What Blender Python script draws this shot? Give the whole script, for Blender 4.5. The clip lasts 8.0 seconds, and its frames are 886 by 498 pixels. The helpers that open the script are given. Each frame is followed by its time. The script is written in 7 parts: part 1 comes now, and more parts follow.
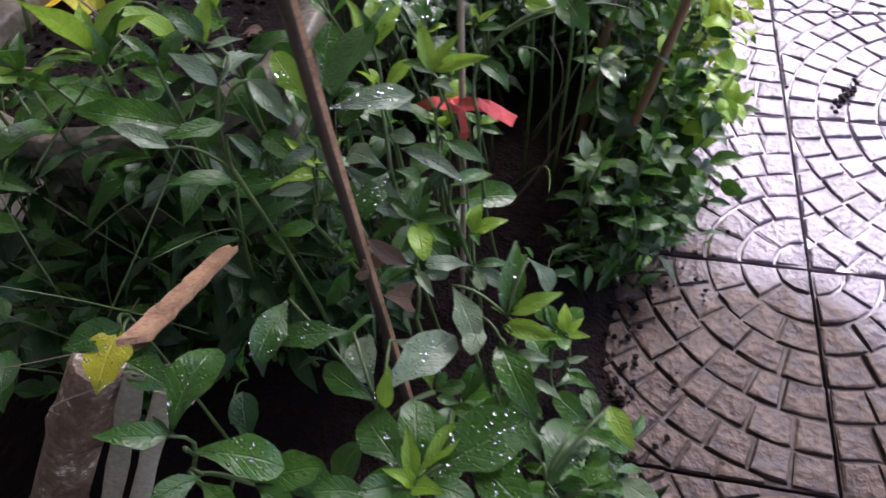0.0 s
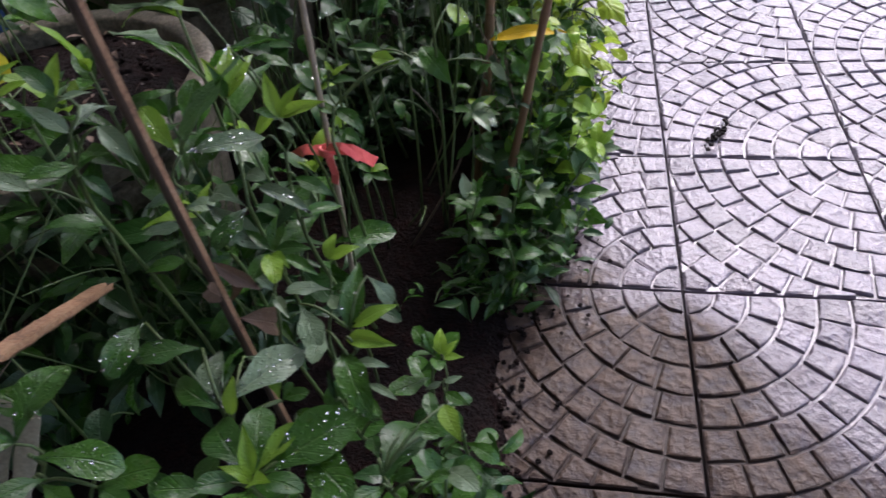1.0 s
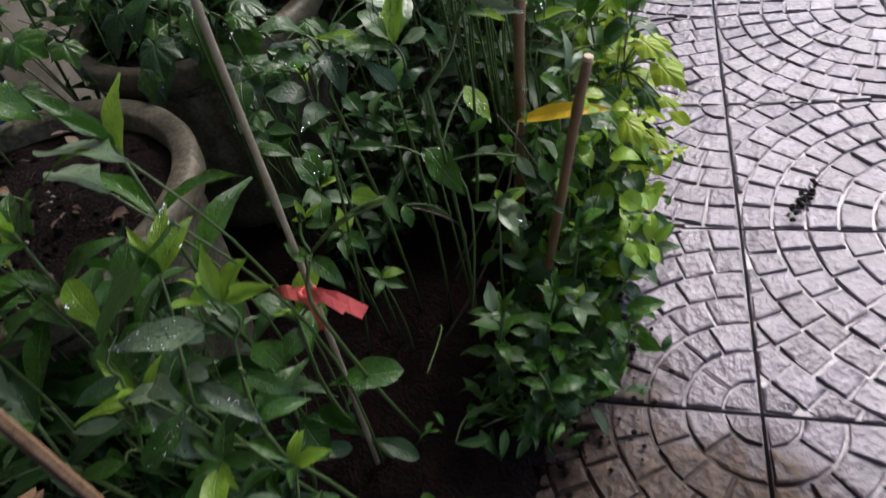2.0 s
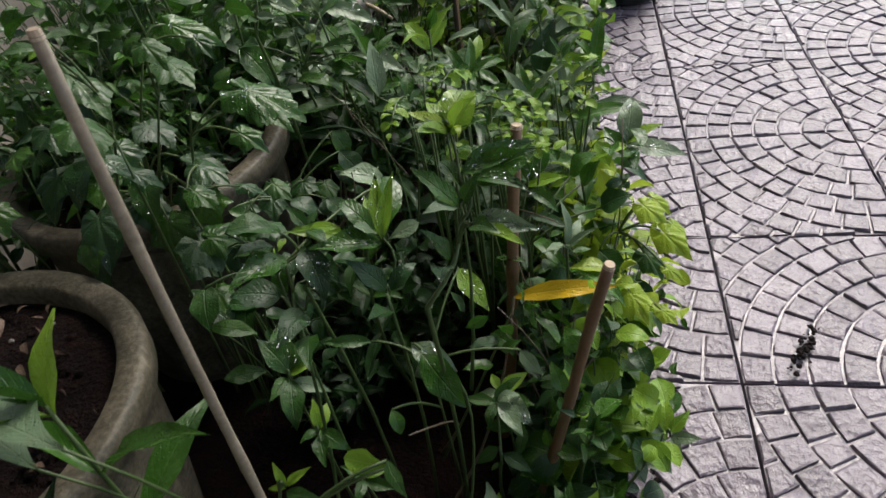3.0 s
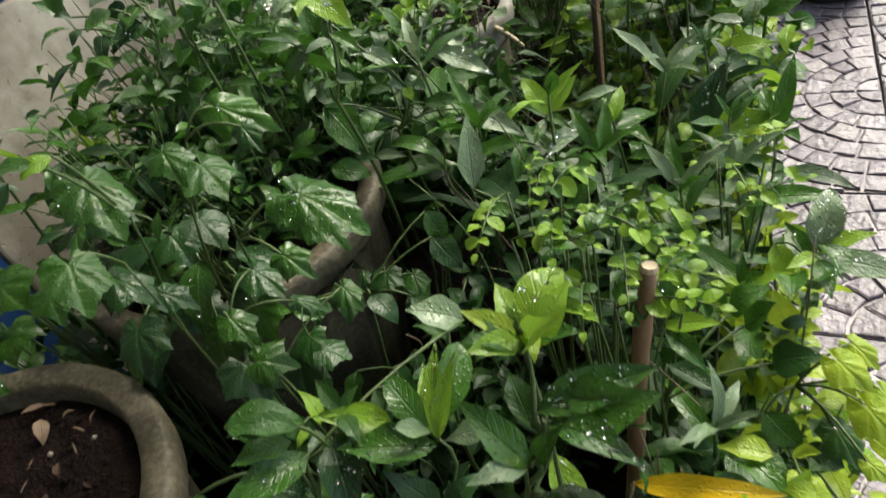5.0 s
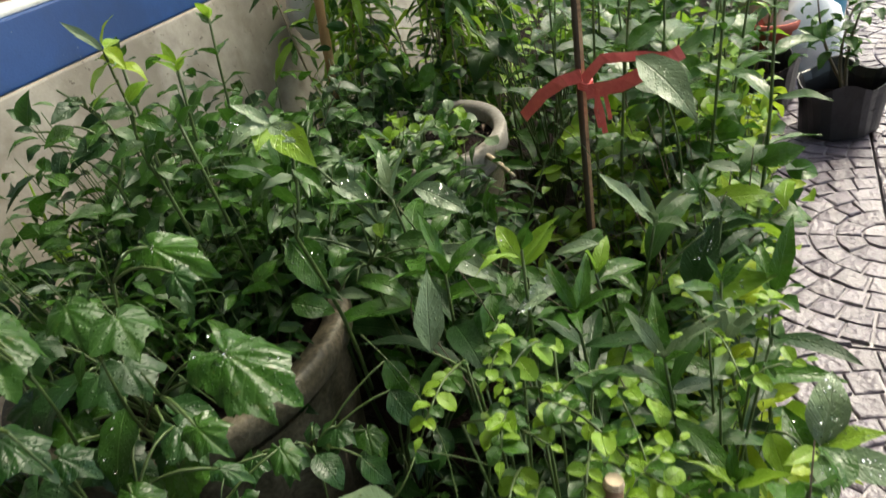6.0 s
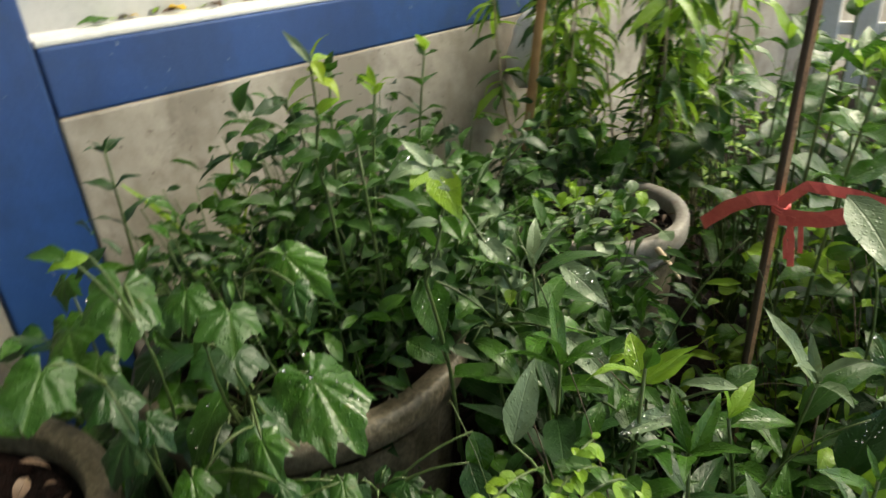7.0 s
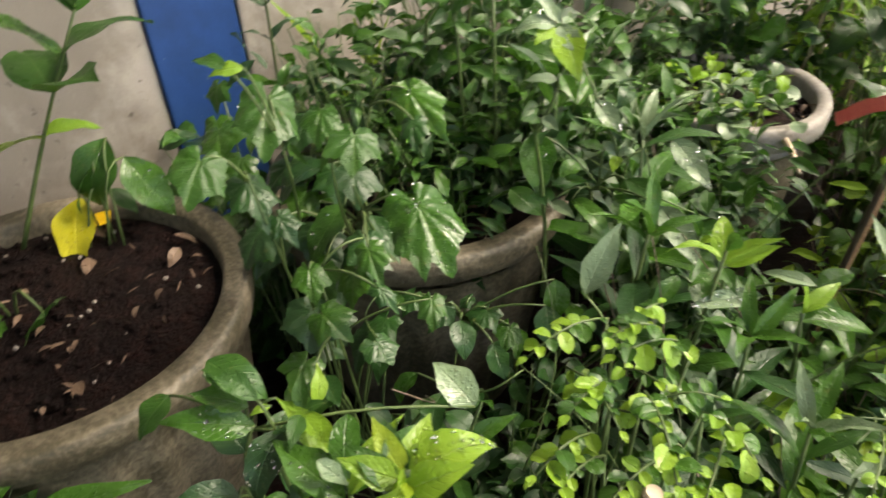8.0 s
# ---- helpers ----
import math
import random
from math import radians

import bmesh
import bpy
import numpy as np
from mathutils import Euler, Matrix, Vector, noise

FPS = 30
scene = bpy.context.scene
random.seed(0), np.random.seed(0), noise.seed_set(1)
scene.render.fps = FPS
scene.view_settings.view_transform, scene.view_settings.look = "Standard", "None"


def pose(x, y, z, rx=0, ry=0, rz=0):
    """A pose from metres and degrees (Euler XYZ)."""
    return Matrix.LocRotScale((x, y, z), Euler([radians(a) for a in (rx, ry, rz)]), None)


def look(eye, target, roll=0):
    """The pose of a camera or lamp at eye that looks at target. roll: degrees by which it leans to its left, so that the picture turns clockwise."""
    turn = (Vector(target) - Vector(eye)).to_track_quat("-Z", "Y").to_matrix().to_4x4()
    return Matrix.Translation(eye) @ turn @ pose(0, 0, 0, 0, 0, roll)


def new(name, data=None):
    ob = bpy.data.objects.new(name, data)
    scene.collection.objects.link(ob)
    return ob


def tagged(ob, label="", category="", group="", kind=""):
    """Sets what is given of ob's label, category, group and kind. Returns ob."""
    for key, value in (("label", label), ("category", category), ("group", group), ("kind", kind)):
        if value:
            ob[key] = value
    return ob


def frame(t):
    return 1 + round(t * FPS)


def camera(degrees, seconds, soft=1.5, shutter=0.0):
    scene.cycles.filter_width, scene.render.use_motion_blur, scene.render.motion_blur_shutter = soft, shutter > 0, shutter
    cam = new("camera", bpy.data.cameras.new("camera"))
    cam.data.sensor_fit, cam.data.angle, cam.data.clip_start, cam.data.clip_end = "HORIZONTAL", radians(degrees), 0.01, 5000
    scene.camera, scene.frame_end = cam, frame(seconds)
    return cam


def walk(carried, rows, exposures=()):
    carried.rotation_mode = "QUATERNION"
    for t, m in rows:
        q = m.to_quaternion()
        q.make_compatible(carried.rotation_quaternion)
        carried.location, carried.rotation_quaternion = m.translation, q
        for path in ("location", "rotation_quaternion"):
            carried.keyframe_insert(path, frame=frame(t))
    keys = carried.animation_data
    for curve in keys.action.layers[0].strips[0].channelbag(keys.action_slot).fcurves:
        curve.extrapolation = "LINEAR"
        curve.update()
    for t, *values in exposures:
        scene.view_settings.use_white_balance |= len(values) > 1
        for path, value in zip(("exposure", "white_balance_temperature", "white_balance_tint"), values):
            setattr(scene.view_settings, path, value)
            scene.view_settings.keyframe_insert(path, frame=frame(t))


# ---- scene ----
cam = camera(66.8, 8.0, 1.5, 0.4)
PATH = [
    (0, (-0.387, -0.802, 0.979), (-0.79, 0.393, -0.573), -8.2),
    (0.5, (-0.303, -0.843, 0.985), (-0.713, 0.402, -0.526), -11.8),
    (1, (-0.236, -0.862, 0.994), (-0.57, 0.493, -0.438), -7.6),
    (1.2, (-0.202, -0.831, 0.982), (-0.518, 0.518, -0.459), -10.3),
    (2.3, (-0.2, -0.515, 0.998), (-0.779, 0.778, -0.413), -15.4),
    (2.5, (-0.234, -0.479, 1.004), (-0.733, 0.897, -0.359), -11.6),
    (2.7, (-0.262, -0.419, 1.02), (-0.719, 1.001, -0.313), -10.0),
    (3, (-0.283, -0.396, 1.043), (-0.681, 1.068, -0.261), -11.1),
    (3.5, (-0.274, -0.259, 1.044), (-0.862, 1.135, -0.264), -12.1),
    (4, (-0.24, -0.16, 1.047), (-0.966, 1.152, -0.277), -15.1),
    (4.2, (-0.255, -0.154, 1.032), (-0.963, 1.147, -0.311), -15.1),
    (5.3, (-0.284, -0.058, 1.024), (-1.139, 1.286, -0.186), -18.7),
    (5.5, (-0.288, -0.034, 1.022), (-1.148, 1.347, -0.142), -15.2),
    (5.8, (-0.273, 0.001, 1.022), (-1.12, 1.458, -0.053), -14.6),
    (6, (-0.265, 0.027, 1.025), (-1.128, 1.492, -0.028), -14.2),
    (6.5, (-0.272, 0.081, 1.042), (-1.258, 1.557, 0.119), -14.3),
    (7, (-0.246, 0.087, 1.032), (-1.543, 1.334, 0.16), -4.8),
    (7.5, (-0.157, 0.088, 1.044), (-1.494, 1.095, -0.052), -4.4),
    (8, (-0.194, 0.064, 1.059), (-1.539, 0.887, -0.171), -2.0),
]
EXPOSURES = [(0.0, 1.84, 6000, 26), (1.2, 1.3, 6000, 18), (2.5, 1.1, 6500, 11), (3.5, 0.92, 6600, 5), (4.2, 1.13, 6700, 3), (5.5, 1.55, 7300, 0), (6.5, 1.38, 7500, 2), (7.0, 1.42, 7700, 0), (8.0, 2.05, 7700, 9)]
SKY, SUN = 0.15, 1.5
# reach of the unseen roof, tuned for where sun and sky reflections begin
CANOPY_X, CANOPY_Y = 2.1, 1.5
walk(cam, [(t, look(eye, target, roll)) for t, eye, target, roll in PATH], EXPOSURES)

# ---- world and light ----
world = bpy.data.worlds.new("overcast_sky")
scene.world = world
world.use_nodes = True
wn = world.node_tree
sky = wn.nodes.new("ShaderNodeTexSky")
sky.sky_type = "NISHITA"
sky.sun_disc = False
sky.sun_elevation, sky.sun_rotation = radians(50), radians(25)
sky.air_density, sky.dust_density, sky.ozone_density = 1.0, 3.0, 1.0
wn.links.new(sky.outputs[0], wn.nodes["Background"].inputs[0])
wn.nodes["Background"].inputs[1].default_value = SKY
sun = new("sun", bpy.data.lights.new("sun", "SUN"))
sun.data.energy, sun.data.angle, sun.data.color = SUN, radians(25), (1.0, 0.97, 0.93)
sun.matrix_basis = look((2.4, 5.2, 6.8), (0, 0, 0))


# ---- materials ----
def material(name):
    m = bpy.data.materials.new(name)
    m.use_nodes = True
    t = m.node_tree
    return m, t, t.nodes["Principled BSDF"]


def node(t, kind, **values):
    n = t.nodes.new(kind)
    for key, v in values.items():
        n.inputs[key.replace("_", " ")].default_value = v
    return n


def ramp(t, fac, stops):
    n = t.nodes.new("ShaderNodeValToRGB")
    e = n.color_ramp.elements
    while len(e) < len(stops):
        e.new(0.5)
    for k, (p, c) in zip(e, stops):
        k.position = p
        k.color = (*c, 1) if len(c) == 3 else c
    t.links.new(fac, n.inputs[0])
    return n.outputs[0]


def noise_tex(t, scale, detail=4.0, rough=0.6, vector=None):
    n = node(t, "ShaderNodeTexNoise", Scale=scale, Detail=detail, Roughness=rough)
    if vector is None:
        vector = t.nodes.new("ShaderNodeNewGeometry").outputs["Position"]
    t.links.new(vector, n.inputs["Vector"])
    return n.outputs[0]


def math_node(t, op, a, b=None, c=None):
    n = t.nodes.new("ShaderNodeMath")
    n.operation = op
    for i, v in enumerate((a, b, c)):
        if v is None:
            continue
        if isinstance(v, (int, float)):
            n.inputs[i].default_value = v
        else:
            t.links.new(v, n.inputs[i])
    return n.outputs[0]


def mix_color(t, fac, a, b, blend="MIX"):
    n = t.nodes.new("ShaderNodeMix")
    n.data_type, n.blend_type = "RGBA", blend
    for i, v in ((0, fac), (6, a), (7, b)):
        if isinstance(v, (int, float)):
            n.inputs[i].default_value = v
        elif isinstance(v, tuple):
            n.inputs[i].default_value = (*v, 1)
        else:
            t.links.new(v, n.inputs[i])
    return n.outputs[2]


def bump(t, bsdf, height, distance, strength=1.0):
    n = node(t, "ShaderNodeBump", Strength=strength, Distance=distance)
    t.links.new(height, n.inputs["Height"])
    t.links.new(n.outputs[0], bsdf.inputs["Normal"])
    return n


def surface(name, stops, scale=12, fine=180, rough=(0.5, 0.8), relief=0.002, spec=0.5, metallic=0.0, grain=0.45):
    """A mottled surface: colours from noise at two scales, with relief."""
    m, t, b = material(name)
    big, small = noise_tex(t, scale), noise_tex(t, fine, 5.0)
    both = math_node(t, "MULTIPLY_ADD", small, grain, math_node(t, "MULTIPLY", big, 1.0 - grain))
    t.links.new(ramp(t, both, stops), b.inputs["Base Color"])
    t.links.new(math_node(t, "MULTIPLY_ADD", big, rough[1] - rough[0], rough[0]), b.inputs["Roughness"])
    b.inputs["Specular IOR Level"].default_value = spec
    b.inputs["Metallic"].default_value = metallic
    bump(t, b, both, relief)
    return m


def leaf_material(name, dark, light, vein, rough=0.3, glow=0.3, island=False):
    """Wet leaf: hue by leaf, pale midrib and side veins, drops as fine relief, light passing through."""
    m, t, b = material(name)
    if island:
        rnd = t.nodes.new("ShaderNodeNewGeometry").outputs["Random Per Island"]
    else:
        rnd = t.nodes.new("ShaderNodeObjectInfo").outputs["Random"]
    uv = t.nodes.new("ShaderNodeTexCoord").outputs["UV"]
    sep = t.nodes.new("ShaderNodeSeparateXYZ")
    t.links.new(uv, sep.inputs[0])
    side = math_node(t, "ABSOLUTE", math_node(t, "SUBTRACT", sep.outputs[0], 0.5))
    mid = math_node(t, "SMOOTH_MAX", math_node(t, "SUBTRACT", 1.0, math_node(t, "MULTIPLY", side, 26.0)), 0.0, 0.1)
    wave = math_node(t, "SINE", math_node(t, "MULTIPLY", math_node(t, "SUBTRACT", sep.outputs[1], math_node(t, "MULTIPLY", side, 0.55)), 52.0))
    ribs = math_node(t, "MULTIPLY", math_node(t, "POWER", math_node(t, "MULTIPLY_ADD", wave, 0.5, 0.5), 9.0), 0.3)
    veins = math_node(t, "MINIMUM", math_node(t, "ADD", mid, ribs), 1.0)
    blot = noise_tex(t, 38, 3.0)
    tone = math_node(t, "MULTIPLY_ADD", blot, 0.5, math_node(t, "MULTIPLY", rnd, 0.6))
    col = mix_color(t, math_node(t, "SUBTRACT", tone, 0.05), dark, light)
    col = mix_color(t, math_node(t, "MULTIPLY", veins, 0.3), col, vein)
    spots = ramp(t, noise_tex(t, 95, 2.0), ((0.66, (0, 0, 0)), (0.72, (1, 1, 1))))
    col = mix_color(t, math_node(t, "MULTIPLY", spots, 0.25), col, (0.16, 0.13, 0.04))
    t.links.new(col, b.inputs["Base Color"])
    film_of_water = ramp(t, math_node(t, "MULTIPLY_ADD", rnd, 0.3, math_node(t, "MULTIPLY", noise_tex(t, 26, 3.0), 0.8)), ((0.36, (0, 0, 0)), (0.58, (1, 1, 1))))
    dryer = math_node(t, "MULTIPLY_ADD", noise_tex(t, 60, 3.0), 0.3, rough - 0.02)
    t.links.new(math_node(t, "MULTIPLY_ADD", film_of_water, -0.21, dryer), b.inputs["Roughness"])
    b.inputs["Specular IOR Level"].default_value = 0.43
    drops = node(t, "ShaderNodeTexVoronoi", Scale=210.0)
    t.links.new(t.nodes.new("ShaderNodeNewGeometry").outputs["Position"], drops.inputs["Vector"])
    bead = math_node(t, "SMOOTH_MAX", math_node(t, "SUBTRACT", 0.33, drops.outputs["Distance"]), 0.0, 0.05)
    h = math_node(t, "ADD", math_node(t, "MULTIPLY", bead, 1.3), math_node(t, "MULTIPLY", veins, -0.35))
    h = math_node(t, "ADD", h, math_node(t, "MULTIPLY", noise_tex(t, 120, 2.0), 0.5))
    h = math_node(t, "ADD", h, math_node(t, "MULTIPLY", noise_tex(t, 42, 2.0), 0.8))
    nb = bump(t, b, h, 0.0016)
    back = node(t, "ShaderNodeBsdfTranslucent")
    t.links.new(mix_color(t, 0.6, col, light), back.inputs["Color"])
    t.links.new(nb.outputs[0], back.inputs["Normal"])
    mix = node(t, "ShaderNodeMixShader", Fac=glow)
    t.links.new(b.outputs[0], mix.inputs[1])
    t.links.new(back.outputs[0], mix.inputs[2])
    t.links.new(mix.outputs[0], t.nodes["Material Output"].inputs[0])
    return m


def both_ways(name, *a, **k):
    return leaf_material(name, *a, **k), leaf_material(name + "_small", *a, island=True, **k)


LEAF = {
    # dark: deep green leaves, and leaves in gaps with shade put into their colour
    "dark": both_ways("leaf_dark_and_shaded", (0.00756, 0.03168, 0.008), (0.02184, 0.0748, 0.0128), (0.06, 0.12, 0.04), 0.42, 0.14),
    "mid": both_ways("leaf_mid", (0.0168, 0.06512, 0.0096), (0.05544, 0.1478, 0.0176), (0.13, 0.22, 0.06), 0.34, 0.27),
    "young": both_ways("leaf_young", (0.125, 0.27, 0.02), (0.27, 0.44, 0.045), (0.34, 0.46, 0.12), 0.37, 0.38),
    # pale: grey-green leaves, and wet leaves whose sheen is mixed into the colour
    "pale": both_ways("leaf_pale_and_sheen", (0.1, 0.16, 0.085), (0.19, 0.27, 0.15), (0.28, 0.34, 0.22), 0.36, 0.18),
    "yellow": both_ways("leaf_yellow", (0.6, 0.36, 0.012), (0.75, 0.5, 0.02), (0.7, 0.46, 0.08), 0.4, 0.25),
    # lime: yellow-green young leaves, and hedge leaves with sunlight put into the colour
    "lime": both_ways("leaf_lime_and_sunlit", (0.2, 0.32, 0.02), (0.38, 0.5, 0.045), (0.42, 0.52, 0.14), 0.37, 0.38),
    "lemon": both_ways("leaf_lemon", (0.34, 0.36, 0.015), (0.56, 0.52, 0.03), (0.6, 0.55, 0.1), 0.4, 0.3),
    "dry": both_ways("leaf_dry", (0.06, 0.034, 0.022), (0.2, 0.13, 0.085), (0.26, 0.19, 0.13), 0.6, 0.1),
}
STEM = surface("green_stem", ((0.3, (0.03, 0.06, 0.018)), (0.7, (0.1, 0.15, 0.04))), 30, 300, (0.4, 0.6), 0.0005)
TWIG = surface("brown_stem", ((0.3, (0.06, 0.045, 0.03)), (0.7, (0.16, 0.12, 0.08))), 40, 300, (0.5, 0.8), 0.001)
CANE = surface("dry_bamboo", ((0.25, (0.15, 0.115, 0.075)), (0.55, (0.34, 0.28, 0.2)), (0.8, (0.5, 0.43, 0.33))), 22, 260, (0.35, 0.65), 0.0008)
SPLIT = surface("split_wood", ((0.3, (0.1, 0.05, 0.025)), (0.48, (0.3, 0.165, 0.085)), (0.62, (0.4, 0.25, 0.14)), (0.8, (0.55, 0.4, 0.26))), 30, 240, (0.5, 0.8), 0.002)
CUT = surface("cut_wood", ((0.3, (0.5, 0.38, 0.26)), (0.7, (0.68, 0.55, 0.4))), 60, 400, (0.7, 0.9), 0.0008)
DARKCANE = surface("dark_bamboo", ((0.25, (0.025, 0.017, 0.012)), (0.6, (0.07, 0.046, 0.03)), (0.85, (0.17, 0.12, 0.08))), 22, 260, (0.6, 0.9), 0.0008)
REDCANE = surface("brown_bamboo", ((0.25, (0.12, 0.065, 0.033)), (0.6, (0.23, 0.135, 0.072)), (0.85, (0.36, 0.24, 0.14))), 22, 260, (0.4, 0.7), 0.0008)
CEMENT = surface("wet_mossy_cement", ((0.3, (0.018, 0.018, 0.009)), (0.44, (0.058, 0.05, 0.03)), (0.58, (0.15, 0.127, 0.088)), (0.78, (0.3, 0.26, 0.2))), 11, 120, (0.4, 0.75), 0.004)
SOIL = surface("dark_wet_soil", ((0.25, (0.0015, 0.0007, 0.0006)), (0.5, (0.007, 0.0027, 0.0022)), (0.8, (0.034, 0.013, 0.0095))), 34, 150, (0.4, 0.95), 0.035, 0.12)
PEBBLE = surface("small_stone", ((0.3, (0.12, 0.1, 0.085)), (0.7, (0.34, 0.3, 0.26))), 40, 300, (0.4, 0.7), 0.001)


def streak_noise(t, scale, stretch, detail=4.0):
    """Noise drawn out along the vertical, for marks left by running water."""
    place = node(t, "ShaderNodeMapping")
    place.inputs["Scale"].default_value = (1.0, 1.0, stretch)
    t.links.new(t.nodes.new("ShaderNodeNewGeometry").outputs["Position"], place.inputs["Vector"])
    n = node(t, "ShaderNodeTexNoise", Scale=scale, Detail=detail)
    t.links.new(place.outputs["Vector"], n.inputs["Vector"])
    return n.outputs[0]


def painted_wall(name, tones, stain, deep, chip, rough, amount=0.75, chips=(0.665, 0.69), runs=0.35):
    """Old paint on plaster: clouded tone, water runs, damp blots with ragged rims, small chips and fine grain."""
    m, t, b = material(name)
    grain = noise_tex(t, 210, 5.0)
    cloud = noise_tex(t, 3.1, 4.0)
    col = ramp(t, math_node(t, "MULTIPLY_ADD", grain, 0.16, math_node(t, "MULTIPLY", cloud, 0.84)), ((0.34, tones[0]), (0.66, tones[1])))
    run = ramp(t, streak_noise(t, 15, 0.14), ((0.52, (0, 0, 0)), (0.68, (1, 1, 1))))
    col = mix_color(t, math_node(t, "MULTIPLY", run, runs), col, stain)
    blot = ramp(t, math_node(t, "MULTIPLY_ADD", noise_tex(t, 19, 4.0), 0.3, math_node(t, "MULTIPLY", streak_noise(t, 3.4, 0.75), 0.7)), ((0.45, (0, 0, 0)), (0.56, (1, 1, 1))))
    col = mix_color(t, math_node(t, "MULTIPLY", blot, amount), col, stain)
    core = ramp(t, math_node(t, "MULTIPLY_ADD", noise_tex(t, 33, 4.0), 0.4, math_node(t, "MULTIPLY", streak_noise(t, 4.3, 0.6), 0.6)), ((0.56, (0, 0, 0)), (0.66, (1, 1, 1))))
    col = mix_color(t, math_node(t, "MULTIPLY", core, amount * 0.7), col, deep)
    flaw = ramp(t, noise_tex(t, 58, 4.0), ((chips[0], (0, 0, 0)), (chips[1], (1, 1, 1))))
    col = mix_color(t, math_node(t, "MULTIPLY", flaw, 0.8), col, chip)
    t.links.new(col, b.inputs["Base Color"])
    t.links.new(math_node(t, "MULTIPLY_ADD", cloud, rough[1] - rough[0], rough[0]), b.inputs["Roughness"])
    h = math_node(t, "MULTIPLY_ADD", flaw, -0.7, math_node(t, "MULTIPLY_ADD", noise_tex(t, 24, 3.0), 0.8, math_node(t, "MULTIPLY", grain, 0.4)))
    bump(t, b, h, 0.0013)
    return m


BEIGE = painted_wall("stained_plaster", ((0.3, 0.27, 0.23), (0.46, 0.425, 0.375)), (0.19, 0.165, 0.135), (0.1, 0.08, 0.062), (0.13, 0.11, 0.09), (0.6, 0.85))
BLUE = painted_wall("blue_paint", ((0.0125, 0.05, 0.185), (0.02, 0.075, 0.25)), (0.012, 0.04, 0.13), (0.03, 0.06, 0.13), (0.16, 0.2, 0.28), (0.32, 0.6), 0.55, (0.69, 0.71), 0.3)
WHITE = surface("white_paint", ((0.25, (0.55, 0.55, 0.52)), (0.6, (0.76, 0.76, 0.74))), 7, 110, (0.4, 0.65), 0.0008)
GREYWALL = surface("light_grey_paint", ((0.25, (0.3, 0.3, 0.295)), (0.6, (0.42, 0.42, 0.41))), 2.5, 70, (0.5, 0.7), 0.0006)
ROOF = surface("soffit_paint", ((0.3, (0.4, 0.385, 0.37)), (0.7, (0.52, 0.5, 0.48))), 2, 40, (0.7, 0.9), 0.001)
CONCRETE = surface("far_concrete", ((0.25, (0.2, 0.18, 0.175)), (0.7, (0.36, 0.33, 0.32))), 2.2, 40, (0.25, 0.6), 0.004)
RIBBON = surface("red_plastic", ((0.3, (0.66, 0.085, 0.085)), (0.7, (0.85, 0.19, 0.17))), 60, 300, (0.3, 0.5), 0.0006)
BAGBLACK = surface("black_plastic", ((0.3, (0.008, 0.008, 0.009)), (0.7, (0.022, 0.022, 0.024))), 25, 200, (0.22, 0.45), 0.0015)
BAGWHITE = surface("white_plastic", ((0.3, (0.66, 0.67, 0.68)), (0.7, (0.84, 0.84, 0.84))), 25, 200, (0.25, 0.5), 0.003)
CLAYRED = surface("red_pot_plastic", ((0.3, (0.4, 0.075, 0.045)), (0.7, (0.55, 0.13, 0.08))), 25, 200, (0.4, 0.6), 0.001)
BLUEPLASTIC = surface("blue_plastic", ((0.3, (0.05, 0.3, 0.5)), (0.7, (0.1, 0.42, 0.62))), 25, 200, (0.3, 0.5), 0.001)


